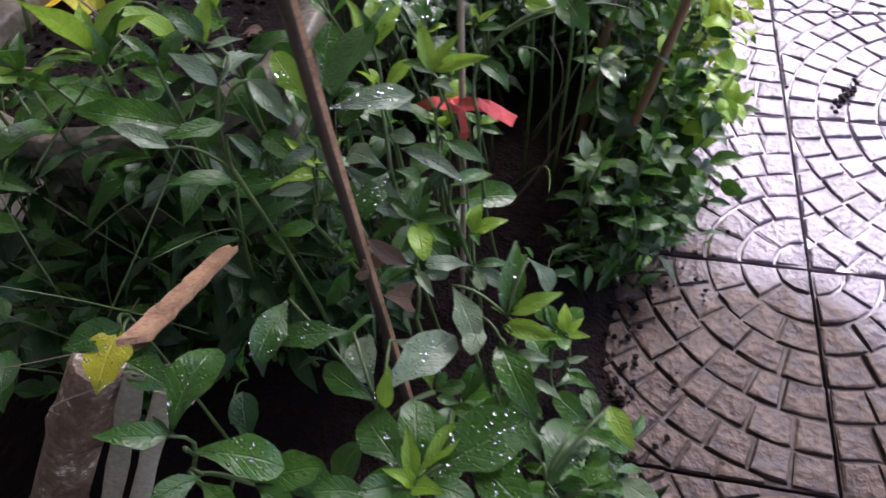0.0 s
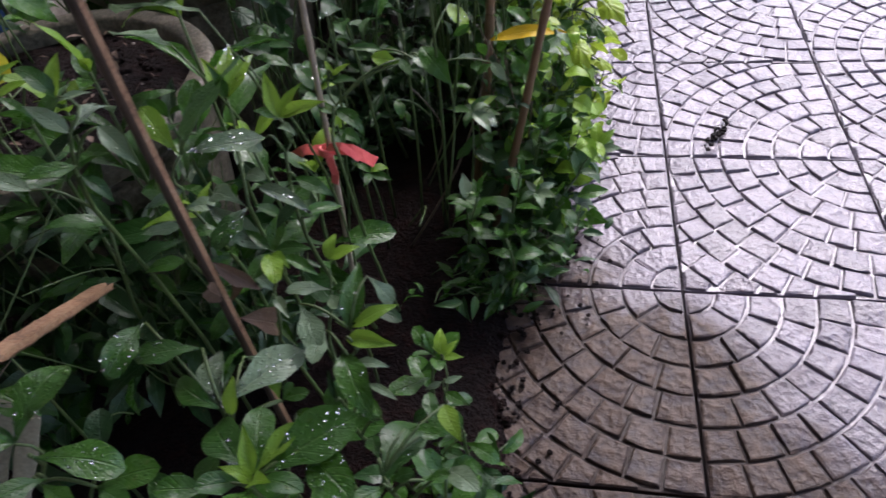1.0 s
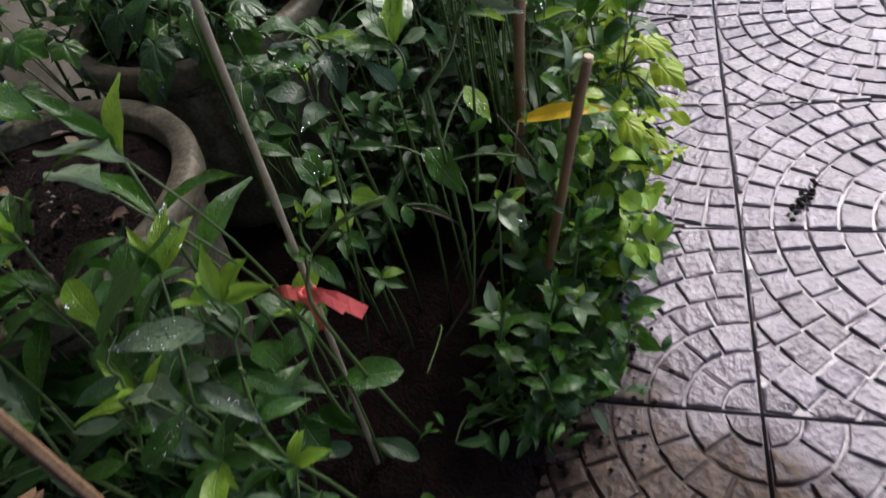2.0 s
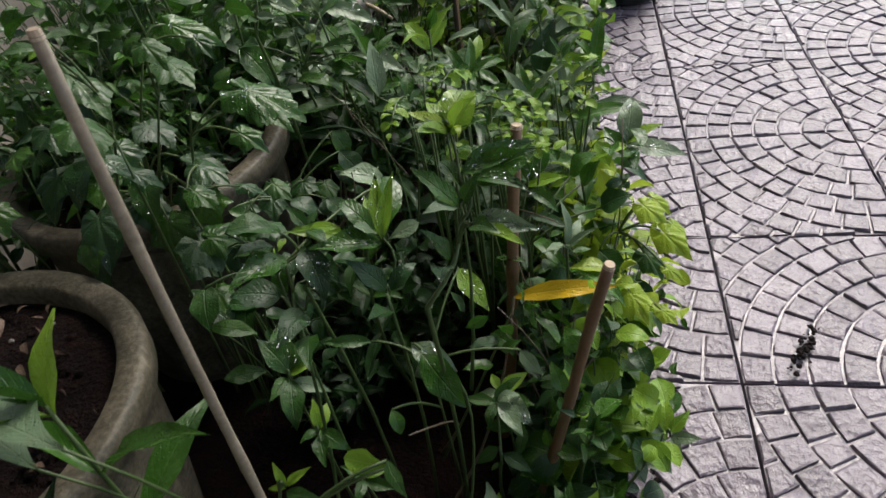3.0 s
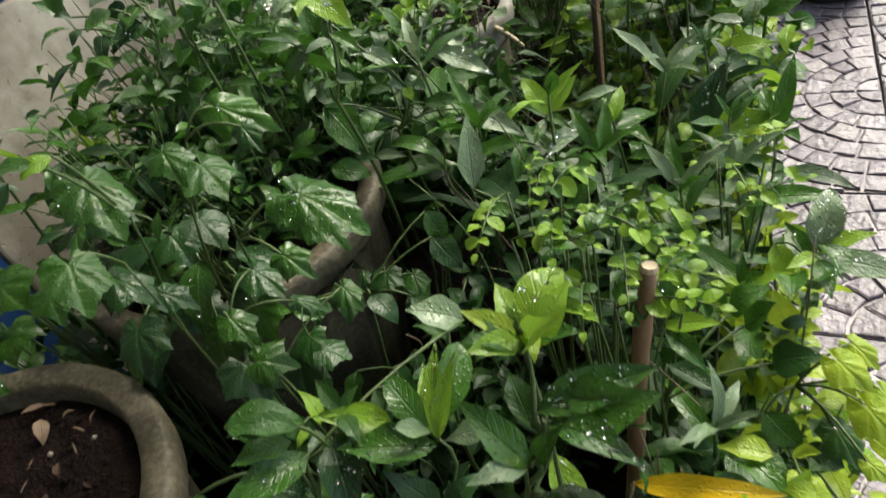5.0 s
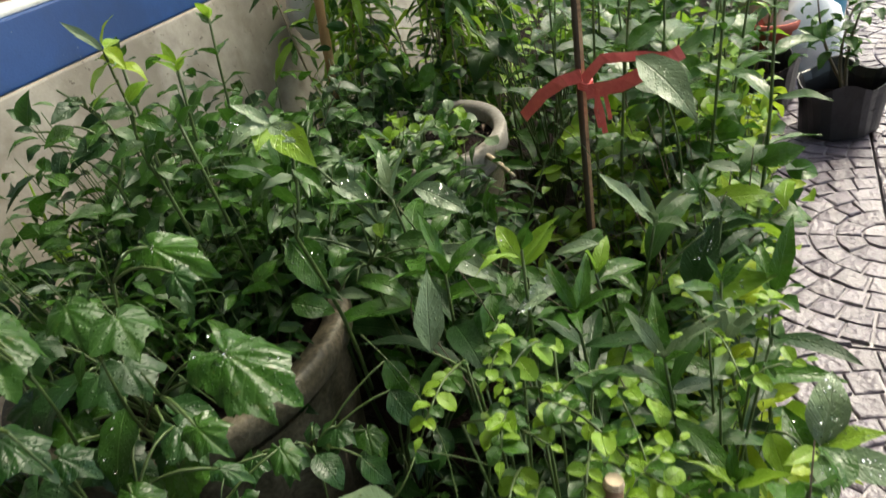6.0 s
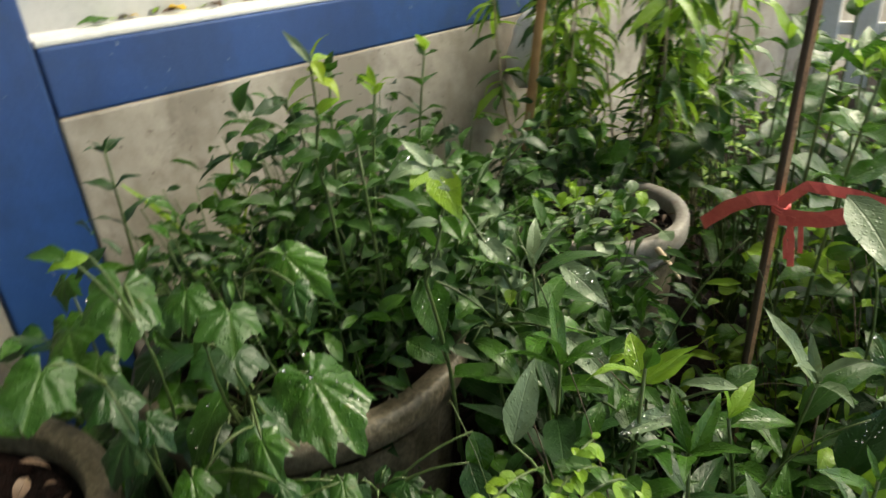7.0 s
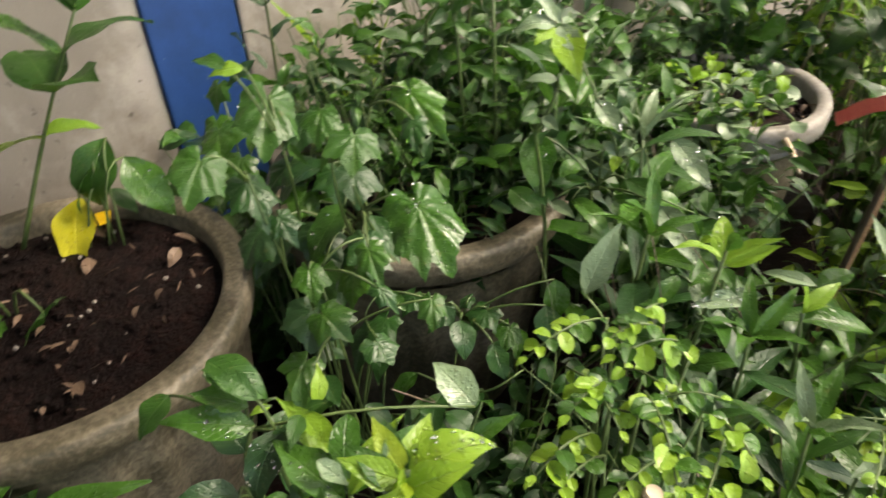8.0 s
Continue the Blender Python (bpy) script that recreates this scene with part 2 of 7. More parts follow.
def stone_material(name, shared, joint=False):
    """Wet stamped stone: pinkish grey with cleft relief, brown mud in patches toward the bed; joints are smoother."""
    m, t, b = material(name)
    pos = t.nodes.new("ShaderNodeNewGeometry").outputs["Position"]
    rnd = t.nodes.new("ShaderNodeNewGeometry").outputs["Random Per Island"] if shared else t.nodes.new("ShaderNodeObjectInfo").outputs["Random"]
    big, mid, small = noise_tex(t, 3.5), noise_tex(t, 32, 5.0, 0.65), noise_tex(t, 260, 3.0)
    base = ramp(t, math_node(t, "MULTIPLY_ADD", rnd, 0.35, math_node(t, "MULTIPLY", mid, 0.7)), ((0.2, (0.062, 0.048, 0.06)), (0.5, (0.125, 0.102, 0.126)), (0.85, (0.215, 0.183, 0.22))))
    sep = t.nodes.new("ShaderNodeSeparateXYZ")
    t.links.new(pos, sep.inputs[0])
    toward = math_node(t, "MULTIPLY_ADD", sep.outputs[0], -1.5, math_node(t, "MULTIPLY_ADD", sep.outputs[1], -1.7, math_node(t, "MULTIPLY", big, 1.3)))
    mud = ramp(t, toward, ((0.7, (0, 0, 0)), (1.6, (1, 1, 1))))
    mud = math_node(t, "MINIMUM", math_node(t, "MULTIPLY", mud, math_node(t, "MULTIPLY_ADD", mid, 1.3, 0.35)), 0.95)
    brown = ramp(t, mid, ((0.35, (0.02, 0.012, 0.009)), (0.62, (0.086, 0.056, 0.038))))
    col = mix_color(t, mud, base, (0.022, 0.011, 0.006) if joint else brown)
    t.links.new(col, b.inputs["Base Color"])
    wet = ramp(t, math_node(t, "MULTIPLY_ADD", small, 0.25, math_node(t, "MULTIPLY", big, 0.75)), ((0.3, (0.18, 0.18, 0.18)), (0.7, (0.42, 0.42, 0.42))))
    t.links.new(math_node(t, "MULTIPLY_ADD", mud, 0.2, wet), b.inputs["Roughness"])
    t.links.new(math_node(t, "MULTIPLY_ADD", mud, -0.25, 0.26 if joint else 0.28), b.inputs["Coat Weight"])
    t.links.new(math_node(t, "MULTIPLY_ADD", mud, -0.22, 0.43), b.inputs["Specular IOR Level"])
    b.inputs["Coat Roughness"].default_value = 0.18
    if joint:
        h = math_node(t, "ADD", math_node(t, "MULTIPLY", mid, 0.5), math_node(t, "MULTIPLY", small, 0.1))
        nb = bump(t, b, h, 0.0055)
    else:
        crack = node(t, "ShaderNodeTexVoronoi", Scale=75.0)
        t.links.new(pos, crack.inputs["Vector"])
        h = math_node(t, "ADD", math_node(t, "MULTIPLY", mid, 0.95), math_node(t, "MULTIPLY", crack.outputs["Distance"], 0.3))
        h = math_node(t, "ADD", h, math_node(t, "MULTIPLY", small, 0.12))
        nb = bump(t, b, h, 0.0066)
    t.links.new(nb.outputs[0], b.inputs["Coat Normal"])
    return m


WATER, wt, wb = material("rain_drop")
wb.inputs["Base Color"].default_value = (0.95, 0.97, 0.97, 1)
wb.inputs["Roughness"].default_value, wb.inputs["IOR"].default_value = 0.03, 1.33
wb.inputs["Transmission Weight"].default_value = 1.0
STONE, STONE_FAR = stone_material("wet_paving_stone", False), stone_material("wet_paving_stone_far", True)
JOINT = stone_material("wet_paving_joint", False, True)


# ---- building blocks ----
def mesh_from(name, verts, faces, mat, smooth=False, uvs=None):
    me = bpy.data.meshes.new(name)
    me.from_pydata([tuple(v) for v in verts], [], [tuple(f) for f in faces])
    me.materials.append(mat)
    if smooth:
        me.polygons.foreach_set("use_smooth", [True] * len(me.polygons))
    if uvs is not None:
        lay = me.uv_layers.new(name="UVMap")
        loops = np.empty(len(me.loops), dtype=np.int32)
        me.loops.foreach_get("vertex_index", loops)
        lay.data.foreach_set("uv", np.asarray(uvs, dtype=np.float32)[loops].ravel())
    me.update()
    return me


def hang(name, me, parent, m=None, label=""):
    ob = new(name, me)
    ob.parent = parent
    if m is not None:
        ob.matrix_basis = m
    return tagged(ob, label)


def part(name, bm, mat, parent, label="", smooth=False):
    me = bpy.data.meshes.new(name)
    bm.to_mesh(me)
    bm.free()
    me.materials.append(mat)
    if smooth:
        me.polygons.foreach_set("use_smooth", [True] * len(me.polygons))
    return hang(name, me, parent, None, label)


def thing(name, at, label, category, group="", kind=""):
    ob = new(name)
    ob.empty_display_size = 0.05
    ob.location = at
    return tagged(ob, label, category, group, kind)


def box(bm, lo, hi, bevel=0.004):
    r = bmesh.ops.create_cube(bm, size=1.0)
    c, s = (Vector(lo) + Vector(hi)) / 2, Vector(hi) - Vector(lo)
    for v in r["verts"]:
        v.co = Vector((v.co.x * s.x, v.co.y * s.y, v.co.z * s.z)) + c
    if bevel:
        edges = list({e for v in r["verts"] for e in v.link_edges})
        bmesh.ops.bevel(bm, geom=edges, offset=bevel, segments=2, affect="EDGES", profile=0.6)


def structure(name, lo, hi, mat, label, category, bevel=0.004):
    bm = bmesh.new()
    box(bm, lo, hi, bevel)
    ob = part(name, bm, mat, None)
    return tagged(ob, label, category, kind="structure")


def tube_data(points, radii, sides=6, cap=True):
    pts = [Vector(p) for p in points]
    verts, faces = [], []
    up = Vector((0.31, 0.95, 0.05))
    for i, p in enumerate(pts):
        d = (pts[min(i + 1, len(pts) - 1)] - pts[max(i - 1, 0)]).normalized()
        a = d.cross(up)
        a = a.normalized() if a.length > 1e-3 else Vector((1, 0, 0))
        b = d.cross(a).normalized()
        for k in range(sides):
            w = 2 * math.pi * k / sides
            verts.append(p + (a * math.cos(w) + b * math.sin(w)) * radii[i])
    for i in range(len(pts) - 1):
        for k in range(sides):
            q = (k + 1) % sides
            faces.append((i * sides + k, i * sides + q, (i + 1) * sides + q, (i + 1) * sides + k))
    if cap:
        faces.append(tuple(reversed(range(sides))))
        faces.append(tuple(range((len(pts) - 1) * sides, len(pts) * sides)))
    return verts, faces


class Heap:
    """Many small pieces gathered into one mesh."""

    def __init__(self):
        self.v, self.f, self.uv, self.n = [], [], [], 0

    def add(self, verts, faces, uvs=None, m=None):
        a = np.array([tuple(p) for p in verts], dtype=np.float64) if not isinstance(verts, np.ndarray) else verts
        if m is not None:
            mm = np.array(m)
            a = a @ mm[:3, :3].T + mm[:3, 3]
        self.v.append(a)
        self.f.extend([tuple(i + self.n for i in q) for q in faces])
        self.uv.append(np.zeros((len(a), 2)) if uvs is None else uvs)
        self.n += len(a)

    def put(self, name, mat, parent, label="", kind="", smooth=True):
        if not self.n:
            return None
        me = mesh_from(name, np.concatenate(self.v), self.f, mat, smooth, np.concatenate(self.uv))
        ob = hang(name, me, parent, None, label)
        return tagged(ob, kind=kind) if kind else ob


# ---- leaves ----
def width_at(shape, v):
    if shape == "lance":
        return 0.33 * (math.sin(math.pi * v ** 0.85) ** 1.1) * (1.08 - 0.35 * v) + 0.012
    if shape == "obov":
        return 0.5 * max(0.0, math.sin(math.pi * v ** 1.45)) ** 0.55 * min(1, 0.18 + v * 1.5) + 0.014
    if shape == "willow":
        return 0.2 * math.sin(math.pi * v ** 0.8) ** 0.9 + 0.01
    if shape == "oval":
        return 0.5 * math.sin(math.pi * v ** 0.78) ** 1.0 + 0.014
    if shape == "round":
        return 0.8 * math.sin(math.pi * v ** 0.95) ** 0.6 + 0.02
    if shape == "strap":
        return 0.13 * math.sin(math.pi * v ** 0.7) ** 0.7 + 0.006
    return 0.75 * (1 - v) ** 0.75 * min(1, v * 7 + 0.25)


def leaf_shape(shape, droop, fold, rnd, nu=4, nv=7):
    """One leaf, a unit long along +y, face up, with a twist along its length and a wavy margin."""
    verts, uvs, faces = [], [], []
    ph, amp = rnd.uniform(0, 6), rnd.uniform(0.008, 0.026)
    side, twist = rnd.uniform(-0.2, 0.2), rnd.uniform(-0.55, 0.55)
    y = z = x0 = 0.0
    for j in range(nv + 1):
        v = j / nv
        ang = 0.35 * droop - droop * 1.1 * v ** 1.3
        if j:
            y += math.cos(ang) / nv
            z += math.sin(ang) / nv
            x0 += side * v / nv
        w = width_at(shape, min(max(v, 0.0), 1.0)) / 2
        turn = twist * (v - 0.3)
        for i in range(nu + 1):
            u = i / nu
            s = (u - 0.5) * 2
            edge = 1 + 0.05 * math.sin(v * 15 + ph + s) * (abs(s) > 0.9)
            px, pz = s * w * edge, fold * abs(s) ** 1.3 * w + amp * math.sin(v * 13 + s * 2.4 + ph) * abs(s)
            verts.append((x0 + px * math.cos(turn) - pz * math.sin(turn), y, z + px * math.sin(turn) + pz * math.cos(turn)))
            uvs.append((u, v))
    for j in range(nv):
        for i in range(nu):
            a = j * (nu + 1) + i
            faces.append((a, a + 1, a + nu + 2, a + nu + 1))
    return np.array(verts), faces, np.array(uvs)


def lobed_shape(rnd, droop=0.3, lobes=5, depth=0.3, n=49):
    """A broad leaf with sharply pointed lobes round its stalk; its tip a unit along +y."""
    verts, uvs, faces = [(0, 0.1, 0.03)], [(0.5, 0.25)], []
    ph, lean = rnd.uniform(0, 6), rnd.uniform(-0.12, 0.12)
    points = (0.0, 0.95, -0.95, 1.95, -1.95) if lobes == 5 else (0.0, 1.15, -1.15)
    for r in (0.35, 0.7, 1.0):
        for i in range(n):
            a = -math.pi * 0.9 + 2 * math.pi * 0.9 * i / (n - 1)
            spike = max(math.exp(-abs(a - p) * 4.2) * (1.0 if abs(p) < 0.5 else 0.8) for p in points)
            lobe = 1 - depth + depth * 1.25 * spike
            tooth = 1 + 0.035 * math.sin(a * 29 + ph)
            rad = (0.5 + 0.4 * math.cos(a / 2) ** 3) * (lobe * tooth if r == 1.0 else 1 - depth * 0.5) * r
            x, y = math.sin(a) * rad * 1.1 + lean * rad * math.cos(a), 0.1 + math.cos(a) * rad
            z = -droop * (max(y, -0.2) ** 2) * 0.5 + 0.1 * abs(x) - 0.42 * x * x + 0.03 * math.sin(a * 4 + ph) * r + 0.014 * math.sin(a * 11 + ph) * r + 0.028 * math.sin(x * 15 + ph) * math.sin(y * 13) - 0.08 * spike * (r == 1.0)
            verts.append((x, y, z))
            uvs.append((0.5 + x * 0.6, 0.2 + y * 0.8))
    for i in range(n - 1):
        faces.append((0, 1 + i, 2 + i)[::-1])
        for q in (0, n):
            faces.append((1 + q + i, 1 + q + n + i, 2 + q + n + i, 2 + q + i)[::-1])
    return np.array(verts), faces, np.array(uvs)


rng = random.Random(11)
SHAPES = {}
for kind in ("lance", "obov", "oval", "round", "strap", "willow"):
    flat, rows = (0.45, 13) if kind == "obov" else (0.6, 13) if kind == "oval" else (1.0, 8)
    SHAPES[kind] = [leaf_shape(kind, d, f * flat, rng, 4, rows) for d, f in ((0.35, 0.35), (0.8, 0.22), (1.25, 0.3), (0.6, 0.5), (0.2, 0.6), (1.0, 0.45), (0.5, 0.15), (1.6, 0.3))]
    SHAPES[kind + "_lite"] = [leaf_shape(kind, d, f, rng, 2, 5) for d, f in ((0.3, 0.4), (0.7, 0.25), (1.1, 0.3), (1.5, 0.4), (0.5, 0.6))]
SHAPES["lobed"] = [lobed_shape(rng, d, l, k) for d, l, k in ((0.3, 5, 0.3), (0.55, 3, 0.3), (0.4, 5, 0.24), (0.75, 5, 0.34))]
LEAFMESH = {}


def leaf_mesh(kind, i, tone):
    key = (kind, i % len(SHAPES[kind]), tone)
    if key not in LEAFMESH:
        v, f, u = SHAPES[kind][key[1]]
        LEAFMESH[key] = mesh_from("leaf", v, f, LEAF[tone][0], True, u)
    return LEAFMESH[key]


def leaf_pose(p, azimuth, rise, size, roll=0.0, wide=1.0):
    """Azimuth from +x and rise, in radians."""
    r = Euler((rise, roll, 0)).to_matrix().to_4x4()
    return Matrix.Translation(p) @ Matrix.Rotation(azimuth - math.pi / 2, 4, "Z") @ r @ Matrix.Diagonal((size * wide, size, size, 1))


def bent(a, b, sag, n=7):
    a, b = Vector(a), Vector(b)
    return [a.lerp(b, i / (n - 1)) + Vector(sag) * math.sin(math.pi * i / (n - 1)) for i in range(n)]


def along(pts, s):
    k = min(int(s * (len(pts) - 1)), len(pts) - 2)
    return pts[k].lerp(pts[k + 1], s * (len(pts) - 1) - k)


def add_leaf(parent, kind, i, tone, m, name="leaf", label=""):
    return hang(name, leaf_mesh(kind, i, tone), parent, m, label)


def drops_on(heap, kind, i, m, count, r, lo=0.0006, hi=0.0021):
    """Rain drops lying on one leaf, as flat beads."""
    v, f, _ = SHAPES[kind][i % len(SHAPES[kind])]
    mm = np.array(m)
    p = v @ mm[:3, :3].T + mm[:3, 3]
    spot = Vector((r.random(), r.random(), 0))
    for _ in range(count):
        q = f[r.randrange(len(f))]
        a, b = r.random(), r.random()
        c = [Vector(p[k]) for k in q]
        top = c[0].lerp(c[1], a).lerp((c[3] if len(c) > 3 else c[2]).lerp(c[2], a), b)
        n = (c[1] - c[0]).cross(c[2] - c[0])
        if n.length < 1e-12:
            continue
        n = n.normalized() * (1 if n.z > 0 else -1)
        rad = lo + (hi - lo) * r.random() ** 2.5
        e1 = n.orthogonal().normalized()
        e2 = n.cross(e1)
        verts = [top + n * rad * 0.8]
        for h, w in ((0.55, 0.75), (0.0, 1.0)):
            verts += [top + n * rad * h + (e1 * math.cos(k * math.pi / 3 + h) + e2 * math.sin(k * math.pi / 3 + h)) * rad * w for k in range(6)]
        faces = [(0, 1 + k, 1 + (k + 1) % 6) for k in range(6)] + [(1 + k, 7 + k, 7 + (k + 1) % 6, 1 + (k + 1) % 6) for k in range(6)] + [(12, 11, 10, 9, 8, 7)]
        heap.add(verts, faces)


def herb(base, top, nodes, size, shape="lance", tones=("dark", "mid", "young"), start=0.25, seed=0, spread=1.0, label="", name="herb_plant", rosette=4):
    """An upright herb: a stem with crosswise pairs of leaves and a tuft of young ones at its top."""
    r = random.Random(seed * 7 + 3)
    base, top = Vector(base), Vector(top)
    ob = thing(name, base, label or "upright green herb with wet narrow leaves growing in the bed", "plant", "herbs of the bed")
    pts = bent((0, 0, 0), top - base, (r.uniform(-0.03, 0.03), r.uniform(-0.03, 0.03), 0), 8)
    v, f = tube_data(pts, [0.0042 - 0.0022 * i / 7 for i in range(8)], 6)
    hang("stem", mesh_from("stem", v, f, STEM, True), ob)
    turn = r.uniform(0, math.pi)
    for k in range(nodes):
        s = start + (1 - start) * (k / max(1, nodes - 1)) ** 0.9 * 0.97
        grow = 0.75 + 0.5 * math.sin(math.pi * (0.15 + 0.75 * k / max(1, nodes - 1)))
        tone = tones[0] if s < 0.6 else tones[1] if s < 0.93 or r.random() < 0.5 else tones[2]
        for h in (0, math.pi):
            if r.random() < 0.08:
                continue
            rise = radians(-12 + 50 * s ** 2 + r.uniform(-18, 18))
            m = leaf_pose(along(pts, s), turn + h + r.uniform(-0.35, 0.35), rise, size * grow * r.uniform(0.8, 1.15) * (1 if s < 0.9 else 0.85), r.uniform(-0.35, 0.35), r.uniform(0.85, 1.15) * spread)
            add_leaf(ob, shape, r.randrange(4), tone, m)
        turn += math.pi / 2 + r.uniform(-0.3, 0.3)
    crown = tones[2] if r.random() < 0.5 or tones[2] != "young" else "mid"
    for k in range(rosette if rosette != 4 else r.choice((2, 3, 3, 4))):
        m = leaf_pose(pts[-1], turn + k * 2 * math.pi / rosette + r.uniform(-0.3, 0.3), radians(r.uniform(25, 75)), size * r.uniform(0.4, 0.95), r.uniform(-0.4, 0.4), spread)
        add_leaf(ob, shape, r.choice((0, 3, 1)), crown, m)
    return ob


def vine_leaf_plant(base, spots, seed, label, tone="mid", kind="lobed", name="vine_plant"):
    """Broad leaves on long stalks that rise from one root. spots: leaf centre, size, azimuth in degrees, rise in degrees."""
    r = random.Random(seed)
    ob = thing(name, base, label, "plant")
    base, beads = Vector(base), Heap()
    for i, (at, size, azimuth, rise) in enumerate(spots):
        a = radians(azimuth)
        end = Vector(at) - base - Vector((math.cos(a), math.sin(a), 0)) * size * 0.3
        v, f = tube_data(bent((r.uniform(-0.02, 0.02), r.uniform(-0.02, 0.02), 0), end, (0, 0, 0.05), 6), [0.002] * 5 + [0.0014], 5)
        hang("leaf_stalk", mesh_from("leaf_stalk", v, f, STEM, True), ob)
        m = leaf_pose(end, a, radians(rise), size * (0.6 if kind == "lobed" else 1.0) * r.uniform(0.9, 1.1), r.uniform(-0.35, 0.35), r.uniform(0.85, 1.1))
        add_leaf(ob, kind, i + seed, r.choice((tone, tone, "mid")), m)
        if size > 0.09:
            drops_on(beads, kind, i + seed, m, 26, r)
    beads.put("rain_wetness", WATER, ob, "clear rain drops", "stuff")
    return ob


def fern_frond(ob, base, tip, n, leaf, tone, seed):
    """A feathered branch: a fine stalk with two rows of small oval leaflets that lie nearly flat."""
    r = random.Random(seed)
    pts = bent(base, tip, (0, 0, 0.015), 7)
    v, f = tube_data(pts, [0.0013] * 6 + [0.0008], 4)
    frond = hang("frond", mesh_from("frond", v, f, STEM, True), ob)
    d = Vector(tip) - Vector(base)
    az = math.atan2(d.y, d.x)
    for k in range(n):
        s = 0.1 + 0.88 * k / n
        for side in (-1, 1):
            if r.random() < 0.12:
                continue
            m = leaf_pose(along(pts, s), az + side * radians(r.uniform(30, 85)), radians(r.uniform(-35, 22)), leaf * r.uniform(0.6, 1.45), r.uniform(-0.35, 0.35), r.uniform(0.75, 1.0))
            add_leaf(frond, "round", r.choice((0, 1, 4, 6)), tone if r.random() < 0.6 else "mid", m, "leaflet")
    add_leaf(frond, "oval", 1, tone, leaf_pose(pts[-1], az, -0.1, leaf * 0.9), "leaflet")


def feathery_plant(base, fronds, leaf, seed, tone="young", label="", name="feathery_plant"):
    ob = thing(name, base, label or "pale green weed with small round paired leaflets", "plant")
    r = random.Random(seed)
    stalks = Heap()
    for i, tip in enumerate(fronds):
        tip = Vector(tip) - Vector(base)
        a = math.atan2(tip.y, tip.x) + r.uniform(-0.6, 0.6)
        root = tip - Vector((math.cos(a), math.sin(a), 0)) * r.uniform(0.06, 0.12) - Vector((0, 0, r.uniform(-0.005, 0.03)))
        stalks.add(*tube_data(bent((0, 0, 0), root, (0, 0, 0.02), 5), [0.0026, 0.0024, 0.002, 0.0018, 0.0014], 5))
        fern_frond(ob, root, tip, r.randint(5, 7), leaf * r.uniform(0.85, 1.2), tone, seed * 10 + i)
    stalks.put("stalk", STEM, ob, "", "stuff")
    return ob


def leafy_shrub(base, tips, leaf, per, seed, shape="oval", tones=("dark", "mid"), label="", name="small_leaved_shrub", wood=True, scatter=0.06, singles=0, tilt=28):
    """Twigs from one root, each clothed with small leaves; the first ones are parts, the rest one mass."""
    r = random.Random(seed)
    ob = thing(name, base, label or "dense low shrub with small wet leaves along the paving", "shrub")
    base = Vector(base)
    twigs, heaps = Heap(), {t: Heap() for t in tones}
    count = 0
    for tip in tips:
        end = Vector(tip) - base
        pts = bent((r.uniform(-0.015, 0.015), r.uniform(-0.015, 0.015), 0), end, (r.uniform(-0.03, 0.03), r.uniform(-0.03, 0.03), 0.02), 7)
        twigs.add(*tube_data(pts, [0.0022 - 0.0014 * i / 6 for i in range(7)], 5))
        for k in range(per):
            s = 1.0 - 0.85 * (k + r.random()) / per
            p = along(pts, min(s, 0.999)) + Vector((r.gauss(0, scatter * 0.45), r.gauss(0, scatter * 0.45), r.gauss(0, scatter * 0.3)))
            tone = tones[-1] if s > 0.8 and r.random() < 0.6 else r.choice(tones)
            m = leaf_pose(p, r.uniform(0, 6.28), radians(r.gauss(-2, tilt)), leaf * r.uniform(0.45, 1.35), r.gauss(0, 0.5), r.uniform(0.7, 1.15))
            if count < singles and k < 5:
                add_leaf(ob, shape, r.randrange(4), tone, m)
                count += 1
                continue
            v, f, u = SHAPES[shape + "_lite"][r.randrange(5)]
            heaps[tone].add(v, f, u, m)
    twigs.put("twig_work", TWIG if wood else STEM, ob, "", "stuff")
    for t, h in heaps.items():
        h.put("foliage", LEAF[t][1], ob, "", "stuff")
    return ob


def tips_in(lo, hi, n, seed, dome=0.0):
    r = random.Random(seed)
    out = []
    for _ in range(n):
        a, b, c = r.random(), r.random(), r.random()
        z = lo[2] + (hi[2] - lo[2]) * c
        out.append((lo[0] + (hi[0] - lo[0]) * a, lo[1] + (hi[1] - lo[1]) * b, z - dome * ((a - 0.5) ** 2 + (b - 0.5) ** 2)))
    return out


def cane(name, bottom, top, radius, mat, label, cut=True, nodes=4, cap_mat=None, sway=0.5):
    """A bamboo stake with knots and a pale cut end."""
    ob = thing(name, bottom, label, "stake", "stakes of the bed")
    bottom, top = Vector(bottom), Vector(top)
    d = top - bottom
    pts, rad = [], []
    steps = nodes * 6
    for i in range(steps + 1):
        s = i / steps
        pts.append(d * s + Vector((math.sin(s * 5), math.cos(s * 4), 0)) * radius * sway)
        rad.append(radius * (1.0 - 0.18 * s) * (1.16 if i % 6 == 3 else 1.0))
    v, f = tube_data(pts, rad, 10)
    hang("pole", mesh_from("pole", v, f, mat, True), ob)
    if cut:
        e = d.normalized()
        v, f = tube_data([pts[-1] - e * 0.002, pts[-1] + e * 0.003], [radius * 0.86, radius * 0.72], 10)
        hang("cut_end", mesh_from("cut_end", v, f, cap_mat or CUT), ob, None, "pale cut end")
    return ob


